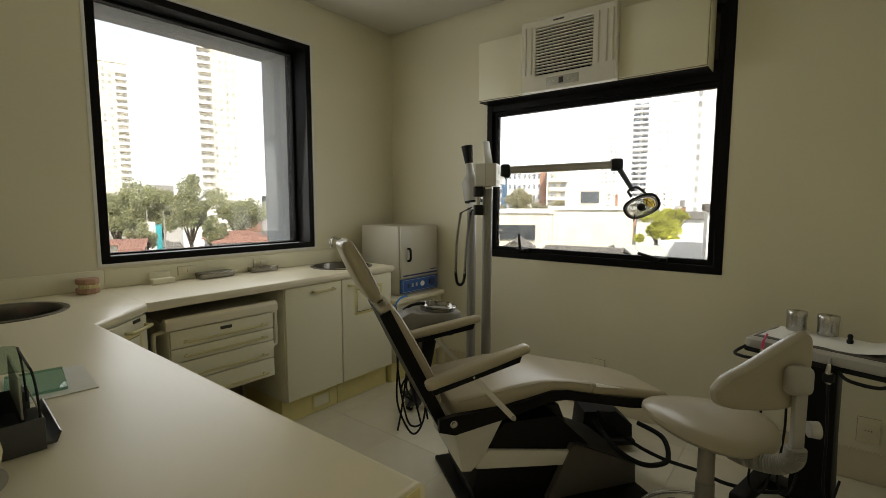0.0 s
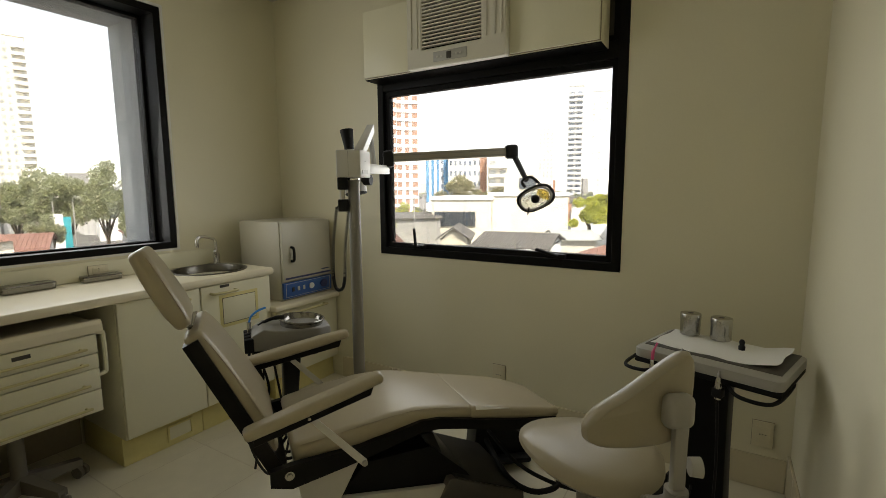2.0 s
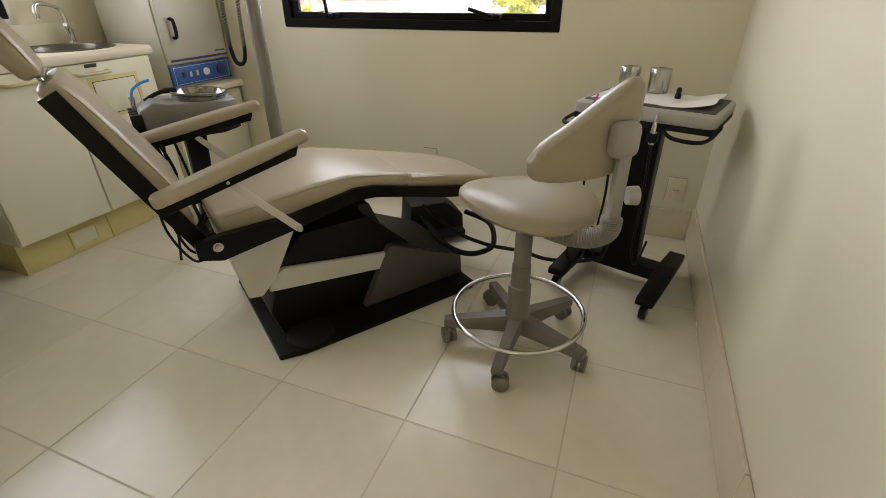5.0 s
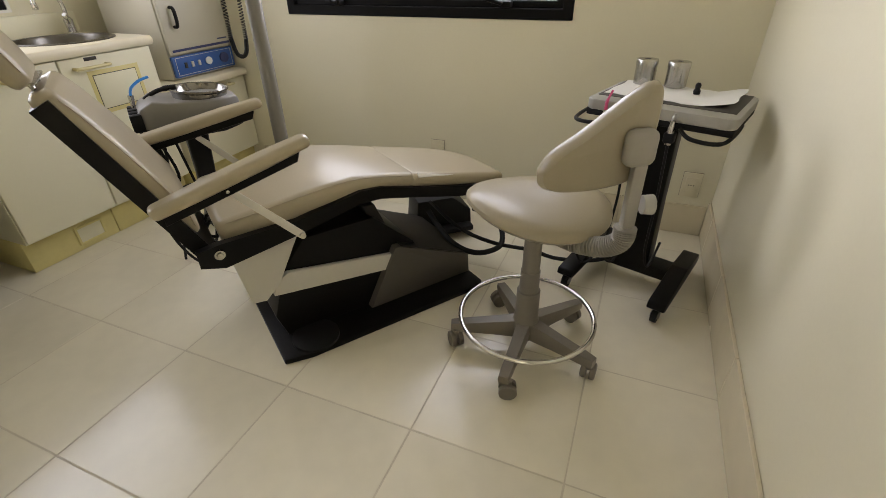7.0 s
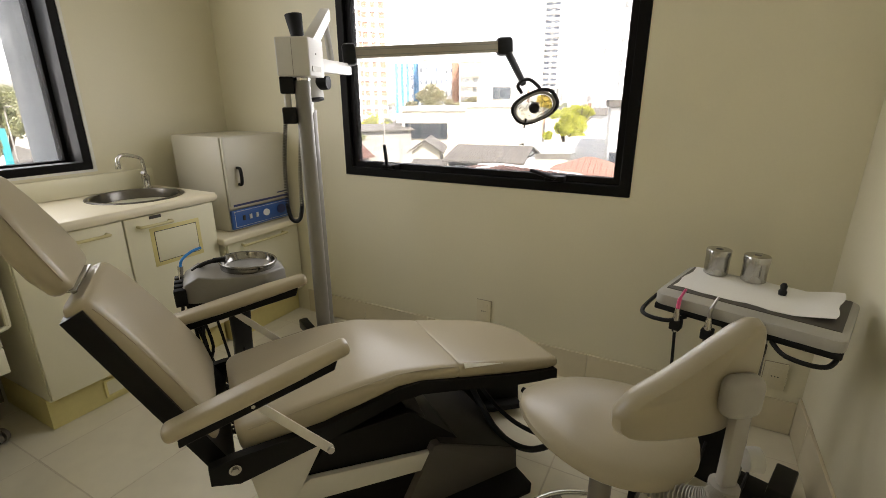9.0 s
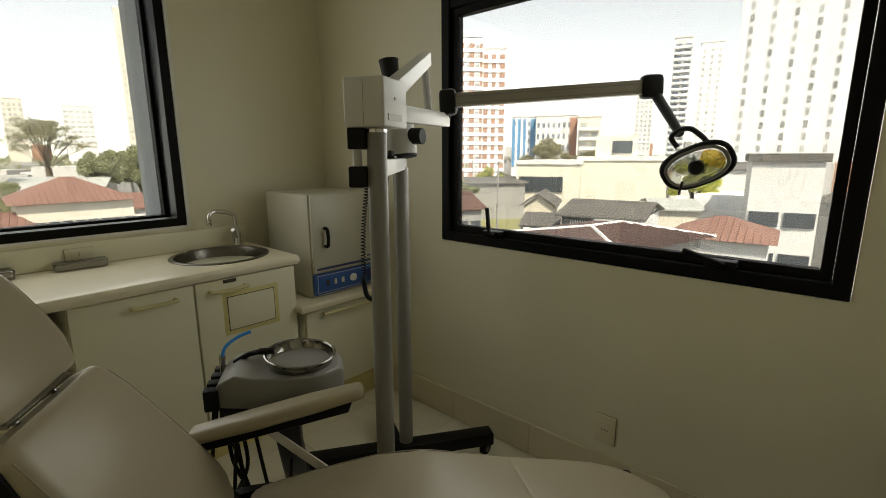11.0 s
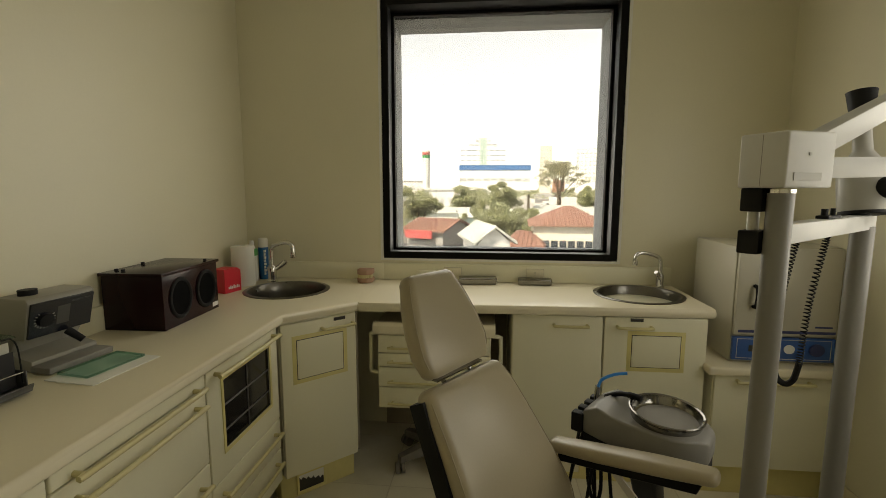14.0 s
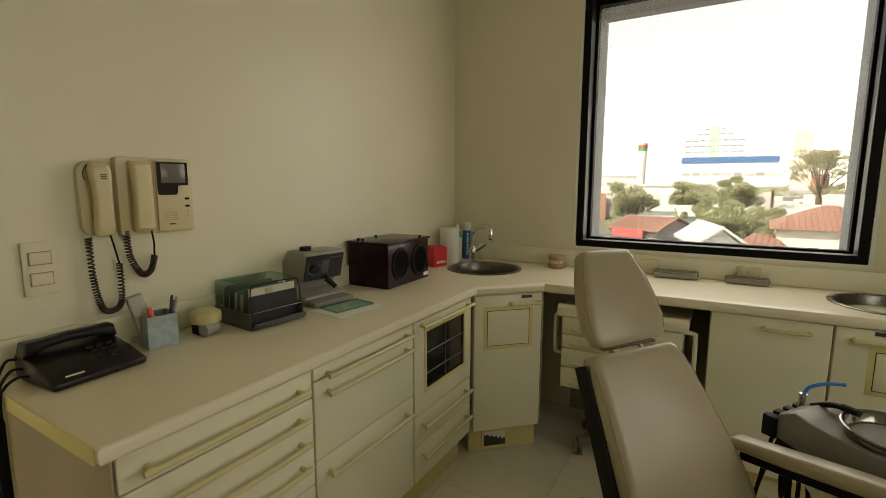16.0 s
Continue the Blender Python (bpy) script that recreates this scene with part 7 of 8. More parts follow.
def tree(az, d, wide, top_el, low_el, leaf=None, label="leafy street tree with an uneven green crown", n=1500, seed=1, bare=False):
    p = away(az, d)
    zt, zl = rise(top_el, d) - GZ, max(rise(low_el, d) - GZ, 1.2)
    t = thing("tree", Matrix.Translation(p), label, "tree", "street trees")
    rnd = random.Random(seed)
    rx, rz = wide / 2, (zt - zl) / 2
    bm = B()
    tube(bm, [(0, 0, 0), (0.1, 0, zl * 0.6), (0, 0.1, zl + rz * 0.4)], [0.30, 0.22, 0.13], 8)
    for k in range(14 if bare else 7):
        a = 2 * math.pi * k / (14 if bare else 7) + rnd.random()
        r = rx * rnd.uniform(0.5, 0.95)
        e = Vector((math.cos(a) * r, math.sin(a) * r, zl + rz * rnd.uniform(0.7, 1.75)))
        tube(bm, [(0, 0, zl * 0.7), Vector((0, 0, zl * 0.8)).lerp(e, 0.5) + Vector((0, 0, 0.3)), e], [0.14, 0.08, 0.02], 5)
        if bare:
            for _ in range(4):
                tube(bm, [Vector((0, 0, zl)).lerp(e, rnd.uniform(0.5, 0.8)), e + Vector((rnd.gauss(0, 0.8), rnd.gauss(0, 0.8), rnd.gauss(0.3, 0.5)))], [0.05, 0.012], 4)
    part("trunk", bm, M_BARK, t)
    bm = B()
    leaf_mass(bm, (0, 0, (zt + zl) / 2), rx, rz * 0.92, n * 4, d * 0.0017 + 0.035, seed)
    part("crown", bm, leaf or M_LEAF, t)
    return t


# seen through the west window
t = block("hospital_tower", -90.85, 260, 25.2, 14, 5.1, M_WHITEB, 8, 8, "white stepped hospital tower with a green glazed strip", span=(0.3, 0.98), wfrac=(0.72, 0.22), wm=M_WINBLUE, roof=False)
h = rise(5.1, 260) - GZ
boxpart("upper_storey", t, M_WHITEB, -8.2, 8.2, 0.0, 12.0, h + 0.01, h + 1.6, 0)
boxpart("crown", t, M_WHITEB, -4.4, 4.4, 0.0, 10.0, h + 1.61, h + 5.0, 0)
boxpart("glazed_strip", t, M_GREENB, -1.9, 1.9, -0.25, 0.0, h * 0.3, h + 4.4, 0, "green glazed strip")
for x in (-6.3, -3.3, 3.3, 6.3):
    boxpart("window", t, M_WINBLUE, x - 1.1, x + 1.1, -0.12, 0.05, h + 0.35, h + 0.95, 0)
    if abs(x) < 5:
        boxpart("window", t, M_WINBLUE, x - 0.8, x + 0.8, -0.12, 0.05, h + 2.6, h + 3.2, 0)
block("depot_building", -89.45, 165, 24.7, 12, 2.25, M_WHITEB, 3, 9, "long white building under a deep blue roof band", span=(0.1, 0.95), wfrac=(0.8, 0.25), wm=M_WINFAR, roof=False, strips=((-12.6, 12.6, 1.0, 1.12, M_BANDB, "roof_band"),))
wt = thing("water_tower", Matrix.Translation(away(-97.75, 230)), "white cylindrical water tower with a coloured band", "water tower")
h = rise(4.6, 230) - GZ
bm = B()
lathe(bm, [(2.0, 0), (1.7, h * 0.6), (1.9, h * 0.62), (1.9, h)], seg=24)
part("shaft", bm, M_CONC, wt)
bm = B()
lathe(bm, [(1.98, h * 0.86), (1.99, h * 0.861), (1.99, h * 0.91), (1.98, h * 0.911)], seg=24)
part("band", bm, mat("green_band", (0.05, 0.30, 0.10), 0.5), wt, "green band")
bm = B()
lathe(bm, [(1.98, h * 0.912), (1.99, h * 0.913), (1.99, h * 0.965), (1.98, h * 0.966)], seg=24)
part("band", bm, M_SIGN, wt, "red band")
block("office_block", -100.3, 150, 11, 9, 0.9, M_CONC, 3, 5, "low white office block", wfrac=(0.5, 0.35))
block("office_block", -96.4, 110, 8.0, 8, -0.2, M_CONC, 2, 4, "low white office block", wfrac=(0.5, 0.35))
block("apartment_tower", -83.4, 300, 7.6, 10, 5.0, M_CREAMB, 9, 4, "yellow-beige apartment tower in the distance", span=(0.35, 0.96))
block("apartment_tower", -78.8, 320, 13, 10, 4.6, M_CONC, 8, 5, "pale apartment tower in the distance", span=(0.35, 0.96), wfrac=(0.6, 0.4))
block("apartment_tower", -73.6, 190, 9.0, 10, 13.6, M_CREAMB, 22, 5, "tall cream apartment tower with balconies", span=(0.12, 0.98), wfrac=(0.45, 0.45), slabs=((22, 1.4, 4.6, 1.2, M_CONC),))
block("apartment_tower", -64.0, 175, 11.4, 10, 17.3, M_CREAMB, 21, 6, "tall cream apartment tower with balconies", span=(0.12, 0.98), wfrac=(0.45, 0.45), slabs=((21, -5.9, -1.9, 1.2, M_CONC),))
t = house("house", -98.0, 35, 3.2, 4.4, -5.0, -3.75, M_ROOFT, M_GREYB, "grey house with a clay roof and a red sign", turn=-32)
boxpart("sign_board", t, M_SIGN, -1.5, 0.9, -0.45, -0.33, rise(-6.0, 35) - GZ, rise(-5.05, 35) - GZ, 0, "plain red sign board")
house("house", -89.3, 27, 1.9, 5, -6.5, -4.5, M_ROOFW, M_CONC, "small white house with a pale sheet roof", turn=14, ridge="y")
house("house", -86.0, 31, 2.4, 5, -7.0, -5.4, M_ROOFT, M_CONC, "small house under a clay hip roof", turn=-5, hip=1.0)
house("house", -80.1, 33, 5.2, 7, -4.4, -2.2, M_ROOFT, M_CREAMB, "weathered house with a clay hip roof and wide windows", turn=6, hip=2.6, windows=9)
house("warehouse", -89.2, 62, 9, 12, -3.4, -2.7, M_ROOFW, M_GREENB, "pale warehouse under a sheet roof", turn=8)
house("warehouse", -81.8, 60, 8, 12, -3.2, -2.1, M_ROOFW, M_CONC, "pale warehouse under a sheet roof", turn=-12, ribs=False)
house("warehouse", -95.6, 70, 9, 10, -2.9, -2.4, M_ROOFW, M_CONC, "pale warehouse under a sheet roof", ribs=False)
house("house", -62.6, 48, 5.5, 8, -4.5, -3.4, M_ROOFT, M_CONC, "house under a broad clay roof", turn=10, hip=2.0)
house("house", -75.8, 46, 4.2, 7, -5.2, -4.0, M_ROOFT, M_CONC, "house under a broad clay roof", turn=-10)
house("church", -65.6, 95, 9, 14, -1.2, 1.5, M_ROOFW, M_CONC, "white gabled church front", turn=4, ridge="y", ribs=False)
for i, (az, d, w, te, le, n) in enumerate(((-98.6, 58, 5.4, 0.0, -4.3, 2200), (-92.9, 85, 7.0, 0.2, -2.6, 2000), (-88.4, 80, 6.8, 0.0, -2.8, 2000), (-88.5, 46, 5.4, -1.3, -6.0, 2600), (-85.6, 42, 3.0, -2.9, -6.0, 1600), (-77.9, 66, 4.6, 0.8, -2.9, 1700), (-93.9, 40, 1.8, -3.4, -6.4, 800), (-92.6, 38, 1.2, -5.6, -8.0, 500),
                                        (-74.4, 75, 8.0, 2.3, -3.6, 2600), (-70.9, 70, 7.5, 2.4, -3.8, 2600), (-67.9, 66, 6.0, 1.9, -3.8, 2200), (-63.0, 60, 6.0, 0.8, -3.4, 2000), (-66.0, 50, 2.6, -1.8, -5.2, 1000), (-72.6, 52, 2.4, -2.2, -5.2, 900))):
    tree(az, d, w, te, le, None, n=n, seed=20 + i)
ft = thing("tree", Matrix.Translation(away(-81.7, 76)), "wide umbrella-shaped tree with thin lacy foliage", "tree", "street trees")
rnd = random.Random(51)
zt, zf = rise(3.3, 76) - GZ, rise(-1.2, 76) - GZ
bm = B()
tube(bm, [(0, 0, 0), (0.05, 0, zf)], [0.42, 0.34], 8)
tips = []
for k in range(26):
    a = 2 * math.pi * k / 26 + rnd.uniform(-0.2, 0.2)
    rr = 4.4 * rnd.uniform(0.15, 1.0)
    e = Vector((math.cos(a) * rr, math.sin(a) * rr, zf + (zt - zf) * (1.0 - 0.55 * (rr / 4.6) ** 2) * rnd.uniform(0.85, 1.0)))
    mid = Vector((e.x * 0.42, e.y * 0.42, zf + (e.z - zf) * 0.5))
    tube(bm, smooth_line([(0, 0, zf - 0.2), mid, e], 4), 0.04, 5)
    for _ in range(5):
        f = mid.lerp(e, rnd.uniform(0.4, 0.95))
        g = f + Vector((rnd.gauss(0, 0.55), rnd.gauss(0, 0.55), rnd.uniform(0.1, 0.6)))
        tube(bm, [f, g], [0.03, 0.01], 4)
        tips.append(g)
    tips.append(e)
part("trunk", bm, M_BARK, ft)
bm = B()
for q, g in enumerate(tips):
    leaf_mass(bm, g, 0.62, 0.34, 48, 0.085, 300 + q)
part("crown", bm, M_LEAFD, ft)
# palm
pm = thing("palm", Matrix.Translation(away(-85.3, 64)), "palm tree with drooping fronds", "palm tree")
zt = rise(-0.5, 64) - GZ
bm = B()
tube(bm, [(0, 0, 0), (0.1, 0, zt * 0.5), (0, 0, zt)], [0.22, 0.17, 0.14], 8)
part("trunk", bm, M_BARK, pm)
bm = B()
for k in range(22):
    a = 2 * math.pi * k / 22
    d = Vector((math.cos(a), math.sin(a), 0))
    s = Vector((-d.y, d.x, 0))
    L = 1.5 + 0.4 * math.sin(k * 2.1)
    up = 0.7 * (0.2 + (k * 7 % 5) / 5)
    for q in range(9):
        f = q / 8
        p = Vector((0, 0, zt)) + d * (L * f) + Vector((0, 0, up * math.sin(f * 2.2) - 0.8 * f * f))
        for e in (-1, 1):
            vs = [p, p + d * 0.12, p + d * 0.2 + s * (e * 0.35) + Vector((0, 0, -0.2))]
            bm.faces.new([bm.verts.new(v) for v in vs])
part("crown", bm, M_LEAF, pm)
# pylon sign
ps = thing("pylon_sign", Matrix.Translation(away(-71.6, 55)) @ Matrix.Rotation(radians(71.6), 4, 'Z'), "tall white and teal roadside sign", "sign")
boxpart("board", ps, M_CONC, -0.65, 0.2, 0, 0.3, 2.2, rise(-2.0, 55) - GZ, 0)
boxpart("strip", ps, mat("teal_sign", (0.03, 0.30, 0.34), 0.5), 0.2, 0.75, -0.05, 0.32, 2.2, rise(-2.3, 55) - GZ, 0, "teal strip")
boxpart("pole", ps, M_GREYB, -0.1, 0.1, 0.05, 0.25, 0.0, 2.2, 0)

# seen through the north window
block("apartment_building", -39.6, 125, 11.0, 12, 13.1, M_WHITEB, 15, 5, "white apartment building with terracotta panels and balconies", span=(0.04, 0.97), wfrac=(0.45, 0.42), turn=8, slabs=((15, -5.95, 5.95, 0.3, M_WHITEB), (15, -5.6, -2.4, 1.2, M_WHITEB)), strips=((-1.5, -0.4, 0.04, 0.96, M_TERRA, "brick_strip"), (0.3, 1.0, 0.04, 0.96, M_TERRA, "brick_strip"), (2.3, 3.6, 0.04, 0.96, M_TERRA, "brick_strip"), (5.0, 5.7, 0.04, 0.96, M_TERRA, "brick_strip")))
block("apartment_building", -35.7, 129, 6.2, 12, 11.8, M_WHITEB, 14, 3, "white apartment building with broad terracotta panels", span=(0.04, 0.97), wfrac=(0.4, 0.42), turn=8, slabs=((14, -3.1, 3.1, 0.3, M_WHITEB),), strips=((-2.7, -1.5, 0.04, 0.96, M_TERRA, "brick_strip"), (-0.5, 0.5, 0.04, 0.96, M_TERRA, "brick_strip"), (1.5, 2.9, 0.04, 0.96, M_TERRA, "brick_strip")))
block("clinic_block", -32.0, 140, 6.9, 10, 4.3, M_WHITEB, 5, 5, "white clinic block with bright blue upright bands", span=(0.3, 0.97), wfrac=(0.4, 0.5), wm=M_WINBLUE, strips=((-3.4, -2.6, 0.25, 0.97, M_BLUEB, "blue_band"), (-1.8, -1.0, 0.25, 0.97, M_BLUEB, "blue_band"), (-0.2, 0.5, 0.25, 0.97, M_BLUEB, "blue_band"), (1.8, 3.4, 0.25, 0.97, M_BLUEB, "blue_band")))
block("school_block", -28.3, 135, 11.1, 10, 4.4, M_CONC, 4, 8, "white block with rows of square windows", span=(0.3, 0.95), wfrac=(0.42, 0.45), wm=M_WINBLUE, strips=((3.6, 5.5, 0.0, 0.97, M_TERRA, "brick_strip"),))
block("balcony_block", -24.6, 128, 5.5, 9, 4.2, M_CREAMB, 5, 2, "cream block with open balconies", span=(0.25, 0.95), wfrac=(0.6, 0.5), slabs=((5, -2.4, 2.4, 1.3, M_CONC),))
block("showroom", -29.2, 60, 7.9, 14, -1.2, M_CREAMB, 0, 1, "cream flat-roofed showroom with a dark window band", turn=-8, strips=((-3.5, 1.9, 0.50, 0.78, M_WIN, "window_band"),))
block("hall", -20.9, 62, 10.4, 16, -0.75, M_CREAMB, 0, 1, "large blank cream plaster hall", turn=4)
block("roof_hut", -21.7, 66, 5.0, 4, 2.1, M_CREAMB, 0, 1, "cream lift hut with a dark louvre above the hall", roof=False, strips=((-0.4, 2.0, 0.78, 0.93, M_WIN, "louvre"),))
block("apartment_tower", -15.6, 210, 6.2, 12, 11.7, M_CONC, 20, 2, "tall pale tower with stacked balconies", span=(0.12, 0.97), wfrac=(0.7, 0.5), wm=M_WINBLUE, slabs=((20, -3.0, 3.0, 1.0, M_WHITEB),))
block("apartment_tower", -12.9, 240, 9.0, 12, 11.0, M_WHITEB, 18, 3, "tall white tower in the haze", span=(0.12, 0.97), wfrac=(0.3, 0.4))
block("apartment_tower", -18.9, 330, 10, 12, 7.5, M_CONC, 14, 4, "pale distant apartment tower", span=(0.2, 0.97))
block("apartment_tower", -5.4, 140, 26, 14, 21.0, M_WHITEB, 20, 6, "tall white tower with narrow stacked windows", span=(0.08, 0.98), wfrac=(0.2, 0.6))
t = house("house", -23.2, 29, 4.6, 6, -7.2, -5.8, M_ROOFG, mat("dark_grey_wall", (0.10, 0.10, 0.095), 0.8, grain=(2, 0.1), blotch=(0.5, 0.2)), "dark grey house with a fibre-cement roof and a white end wall", turn=-15, gable=M_WHITEB)
boxpart("end_wall", t, M_WHITEB, 2.302, 2.34, 0.0, 6.0, 0.0, rise(-7.2, 29) - GZ - 0.13, 0, "white plaster end wall")
wf = boxpart("window", t, M_WIN, -1.75, -0.65, -0.06, 0.0, rise(-8.65, 29) - GZ, rise(-7.8, 29) - GZ, 0)
for k in range(8):
    boxpart("window_bar", wf, M_WHITEB, -1.75 + 0.15 * k, -1.70 + 0.15 * k, -0.10, -0.06, rise(-8.65, 29) - GZ, rise(-7.8, 29) - GZ, 0, "white window bar")
house("house", -30.25, 36, 2.2, 5, -6.1, -4.6, M_ROOFG, mat("stained_cream_wall", (0.56, 0.51, 0.40), 0.85, grain=(1.5, 0.12), blotch=(0.6, 0.3)), "small stained cream house with its gable to the street", turn=-6, ridge="y", ribs=False)
house("shop", -30.2, 31.25, 1.9, 5, -8.45, -7.45, M_ROOFG, M_GREYB, "low shop under a grey sheet roof", turn=-8)
house("house", -16.3, 17, 4.9, 4.6, -10.0, -8.7, M_ROOFB, M_GREYB, "low house with an old brown hip roof and mortared hips", turn=60, hip=1.9, caps=True)
house("house", -11.0, 24, 3.8, 4.4, -9.1, -7.1, M_ROOFT, M_CONC, "house under a clay hip roof", turn=-6, hip=2.0)
house("house", -14.9, 38, 3.0, 7, -6.0, -5.3, M_ROOFW, M_CREAMB, "cream house under a pale sheet roof", turn=10, ribs=False)
block("shed", -10.9, 42, 3.6, 5, -4.3, M_WHITEB, 0, 1, "plain white shed behind the clay roof", roof=False)
block("workshop", -5.6, 33, 3.4, 7, -0.9, M_CONC, 2, 2, "stained white workshop with wide dark windows", span=(0.1, 0.75), wfrac=(0.85, 0.35), turn=5)
house("house", -40.2, 36, 4.2, 6, -6.6, -4.8, mat("dark_clay_roof", (0.13, 0.07, 0.056), 0.85, grain=(6, 0.2), blotch=(0.6, 0.3)), M_GREYB, "low grey house with a dark clay roof", turn=22, windows=4)
house("carport", -36.0, 58, 9, 7, -3.4, -2.8, M_ROOFG, M_GREYB, "low open carport with grey roof", turn=15, ribs=False)
house("warehouse", -10.0, 70, 14, 14, -1.6, -0.9, M_ROOFG, M_CONC, "long warehouse under a grey roof", turn=6, ribs=False)
sg = thing("shop_sign", Matrix.Translation(away(-30.24, 30.9)) @ Matrix.Rotation(radians(30), 4, 'Z'), "dark shop sign with pale bars", "sign")
boxpart("board", sg, mat("sign_black", (0.03, 0.03, 0.03), 0.5), -1.15, 1.15, 0, 0.15, rise(-9.8, 31) - GZ, rise(-8.55, 31) - GZ, 0)
boxpart("emblem", sg, M_CONC, -1.0, -0.55, -0.03, 0, rise(-9.55, 31) - GZ, rise(-8.75, 31) - GZ, 0, "pale emblem")
boxpart("lettering", sg, M_CONC, -0.4, 0.95, -0.03, 0, rise(-9.15, 31) - GZ, rise(-8.85, 31) - GZ, 0, "pale lettering bar")
boxpart("lettering", sg, M_CONC, -0.4, 0.55, -0.03, 0, rise(-9.45, 31) - GZ, rise(-9.32, 31) - GZ, 0, "thin pale lettering bar")
for s in (-1, 1):
    boxpart("post", sg, M_GREYB, s * 1.05 - 0.05, s * 1.05 + 0.05, 0.02, 0.12, 0.0, rise(-9.8, 31) - GZ, 0)
for i, (az, d, w, te, le, n, lf) in enumerate(((-13.2, 44, 3.0, -1.4, -5.0, 1600, M_LEAFY), (-29.3, 100, 8.5, 1.3, -1.4, 1700, M_LEAFD), (-24.6, 105, 5.0, 0.3, -1.0, 700, M_LEAFD), (-40.3, 48, 4.0, -2.4, -6.0, 1300, None), (-36.6, 64, 3.6, -2.2, -4.8, 900, M_LEAFY), (-34.0, 70, 2.6, -2.2, -4.6, 800, None), (-11.9, 52, 3.0, -0.2, -2.8, 1100, M_LEAFY))):
    tree(az, d, w, te, le, lf, n=n, seed=70 + i)
for az, d in ((-35.15, 44), (-38.2, 66), (-72.0, 60), (-70.5, 58)):
    lp = thing("street_lamp", Matrix.Translation(away(az, d)), "slim grey street lamp post", "street lamp", "street lamps")
    bm = B()
    tube(bm, [(0, 0, 0), (0, 0, 7.2)], [0.10, 0.06], 8)
    part("pole", bm, M_GREYB, lp)
    bm = B()
    tube(bm, smooth_line([(0, 0, 7.1), (0.3, 0, 7.5), (1.0, 0, 7.6)], 4), 0.04, 6)
    box(bm, 0.9, 1.4, -0.1, 0.1, 7.55, 7.68)
    part("arm", bm, M_GREYB, lp)
# parked cars in the street below
def car(az, d, turn, colour):
    t = thing("car", Matrix.Translation(away(az, d)) @ Matrix.Rotation(radians(-az + turn), 4, 'Z'), "small parked car in the street", "car", "parked cars")
    bm = B()
    prism(bm, [(-2.0, 0.35), (2.0, 0.35), (2.05, 0.75), (1.2, 0.88), (0.6, 1.4), (-1.0, 1.42), (-1.7, 0.95), (-2.05, 0.85)], -0.8, 0.8, "xzy", 0.06)
    part("body", bm, mat("car_paint", colour, 0.25, coat=0.5), t)
    bm = B()
    prism(bm, [(1.1, 0.92), (0.6, 1.33), (-0.95, 1.35), (-1.5, 0.97)], -0.82, 0.82, "xzy", 0.02)
    part("window", bm, M_WIN, t)
    for x in (-1.25, 1.25):
        for y in (-0.72, 0.72):
            bm = B()
            tube(bm, [(x, y - 0.11, 0.31), (x, y + 0.11, 0.31)], 0.31, 16)
            part("wheel", bm, M_RUBBER, t)


for k, (az, d, turn) in enumerate(((-35.3, 77, 20), (-33.9, 75, 20), (-32.9, 79, 20), (-37.2, 70, 20), (-92.9, 34, 40), (-101.0, 48, 10))):
    car(az, d, turn, ((0.6, 0.6, 0.6), (0.05, 0.05, 0.06), (0.35, 0.36, 0.38), (0.7, 0.7, 0.7), (0.1, 0.15, 0.3), (0.12, 0.2, 0.45))[k])
lawn = B()
prism(lawn, [(away(a, d).x, away(a, d).y) for a, d in ((-38.5, 50), (-31.5, 47), (-31.5, 66), (-38.5, 64))], GZ + 0.004, GZ + 0.06, "xyz")
single("verge", lawn, mat("dry_grass", (0.24, 0.23, 0.10), 0.9, grain=(3, 0.25), blotch=(0.4, 0.3)), "dry yellowish grass verge by the street", "grass", kind="structure")
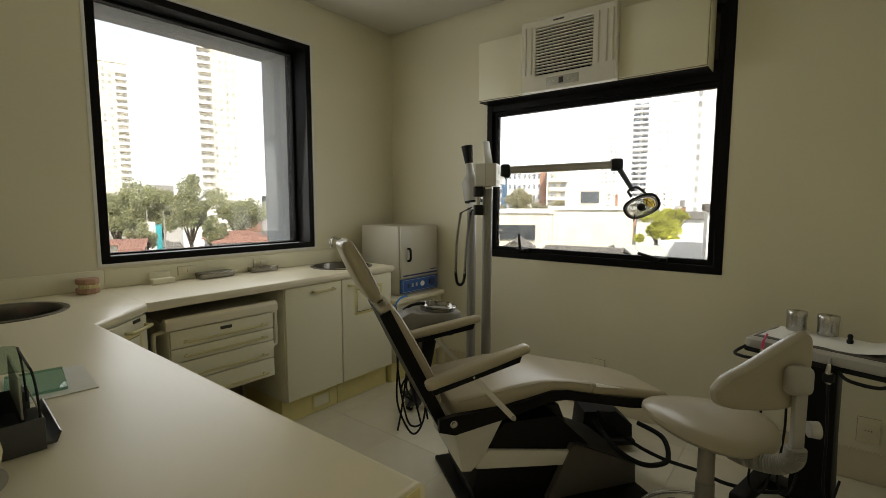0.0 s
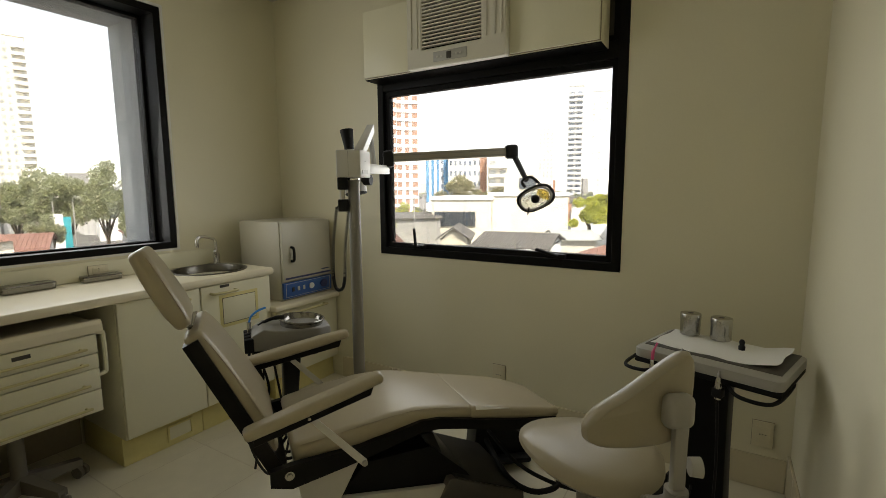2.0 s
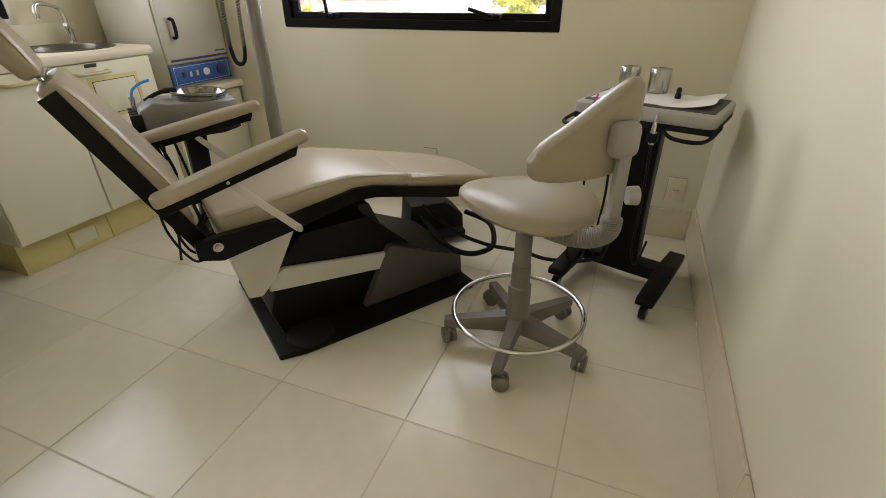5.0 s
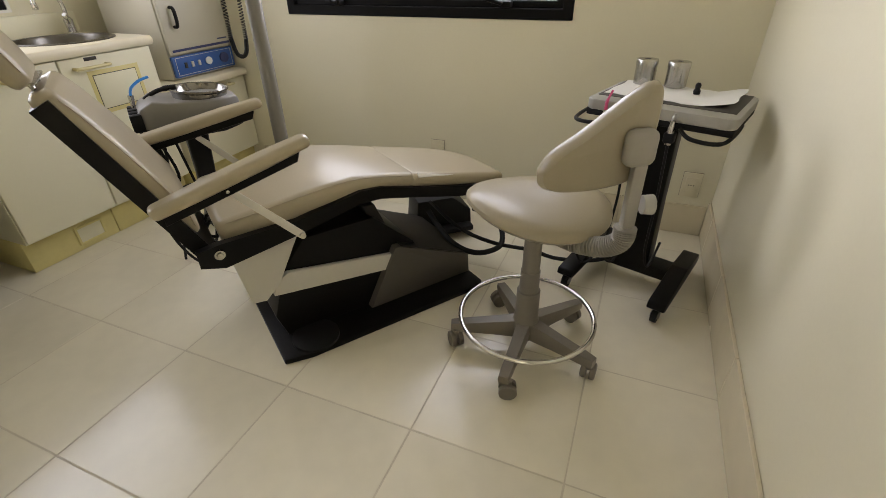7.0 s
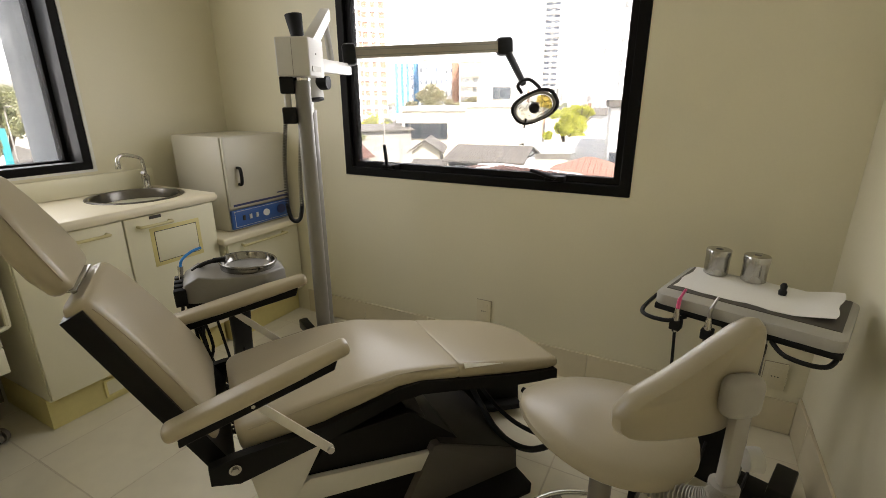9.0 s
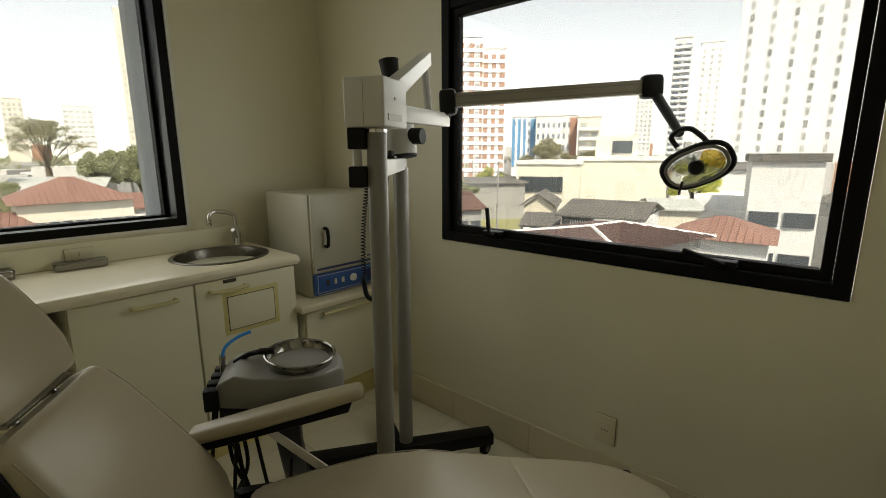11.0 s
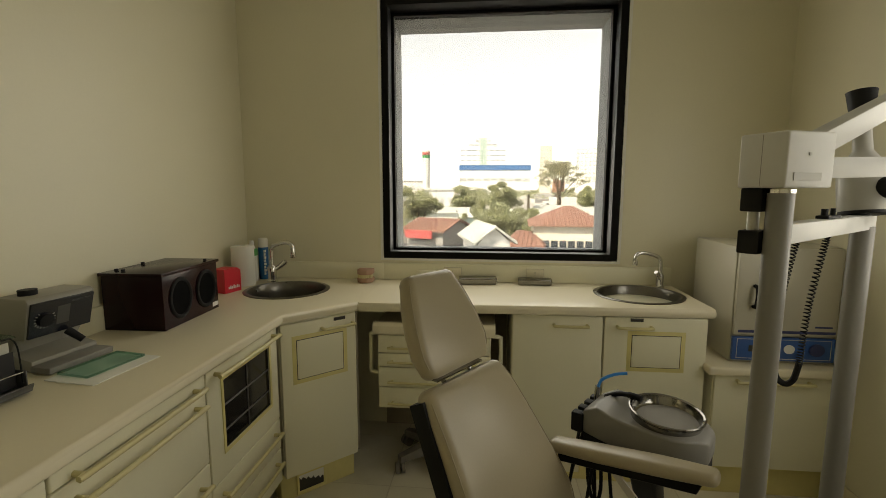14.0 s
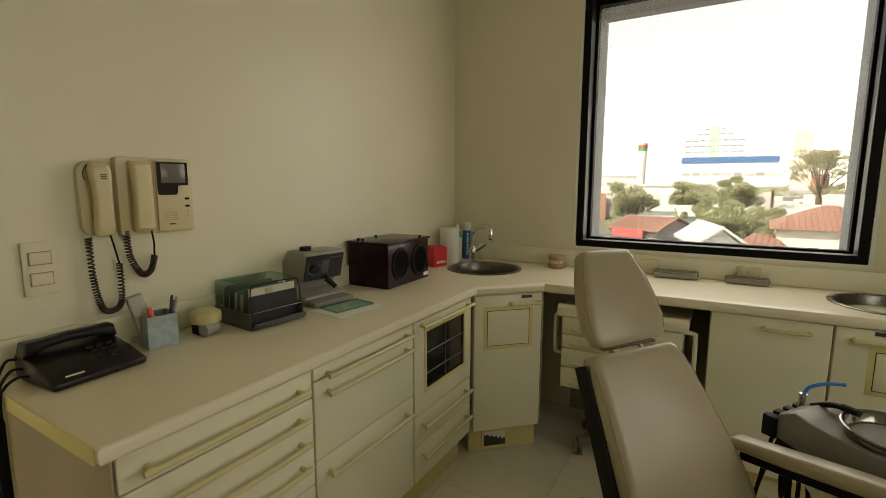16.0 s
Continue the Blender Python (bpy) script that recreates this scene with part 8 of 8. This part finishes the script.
rs = thing("shop_sign", Matrix.Translation(away(-36.3, 40)) @ Matrix.Rotation(radians(36), 4, 'Z'), "small red sign board on a low wall", "sign")
boxpart("board", rs, M_SIGN, -0.75, 0.75, 0, 0.12, rise(-10.55, 40) - GZ, rise(-10.0, 40) - GZ, 0)
boxpart("wall", rs, M_GREYB, -1.6, 2.2, 0.13, 0.4, 0.0, rise(-10.2, 40) - GZ, 0)
# low roofs of the far town
rnd = random.Random(5)
bm = B()
for k in range(900):
    az = rnd.uniform(-118, 12)
    d = rnd.uniform(110, 900)
    p = away(az, d)
    w, dp, hh = rnd.uniform(5, 14), rnd.uniform(5, 12), rnd.uniform(3, 6.5) + (rnd.random() < 0.08) * rnd.uniform(4, 14) * (d > 300)
    box(bm, -w / 2, w / 2, -dp / 2, dp / 2, 0, hh, 0, 1, Matrix.Translation(p) @ Matrix.Rotation(rnd.random() * 3, 4, 'Z'))
m = mat("far_town", (0.50, 0.46, 0.42), 0.85, grain=(0.5, 0.1), blotch=(0.02, 0.35))
nt = m.node_tree
geo = nt.nodes.new("ShaderNodeNewGeometry")
ramp = nt.nodes.new("ShaderNodeValToRGB")
for pos, col in ((0.0, (0.55, 0.53, 0.50, 1)), (0.35, (0.36, 0.20, 0.13, 1)), (0.55, (0.48, 0.47, 0.45, 1)), (0.8, (0.30, 0.29, 0.28, 1))):
    e = ramp.color_ramp.elements.new(pos)
    e.color = col
ramp.color_ramp.interpolation = 'CONSTANT'
nt.links.new(geo.outputs["Random Per Island"], ramp.inputs[0])
nt.links.new(ramp.outputs[0], nt.nodes["Principled BSDF"].inputs["Base Color"])
tagged(part("far_town", bm, m, None), "far low roofs and walls of the town", "town", kind="stuff")
bm = B()
for k in range(260):
    az = rnd.uniform(-115, 8)
    d = rnd.uniform(120, 700)
    leaf_mass(bm, away(az, d, GZ + rnd.uniform(3, 5)), rnd.uniform(3, 7), rnd.uniform(2, 3.2), 26, d * 0.004 + 0.4, k)
tagged(part("far_trees", bm, M_LEAF, None), "far green tree tops between the roofs", "trees", kind="stuff")
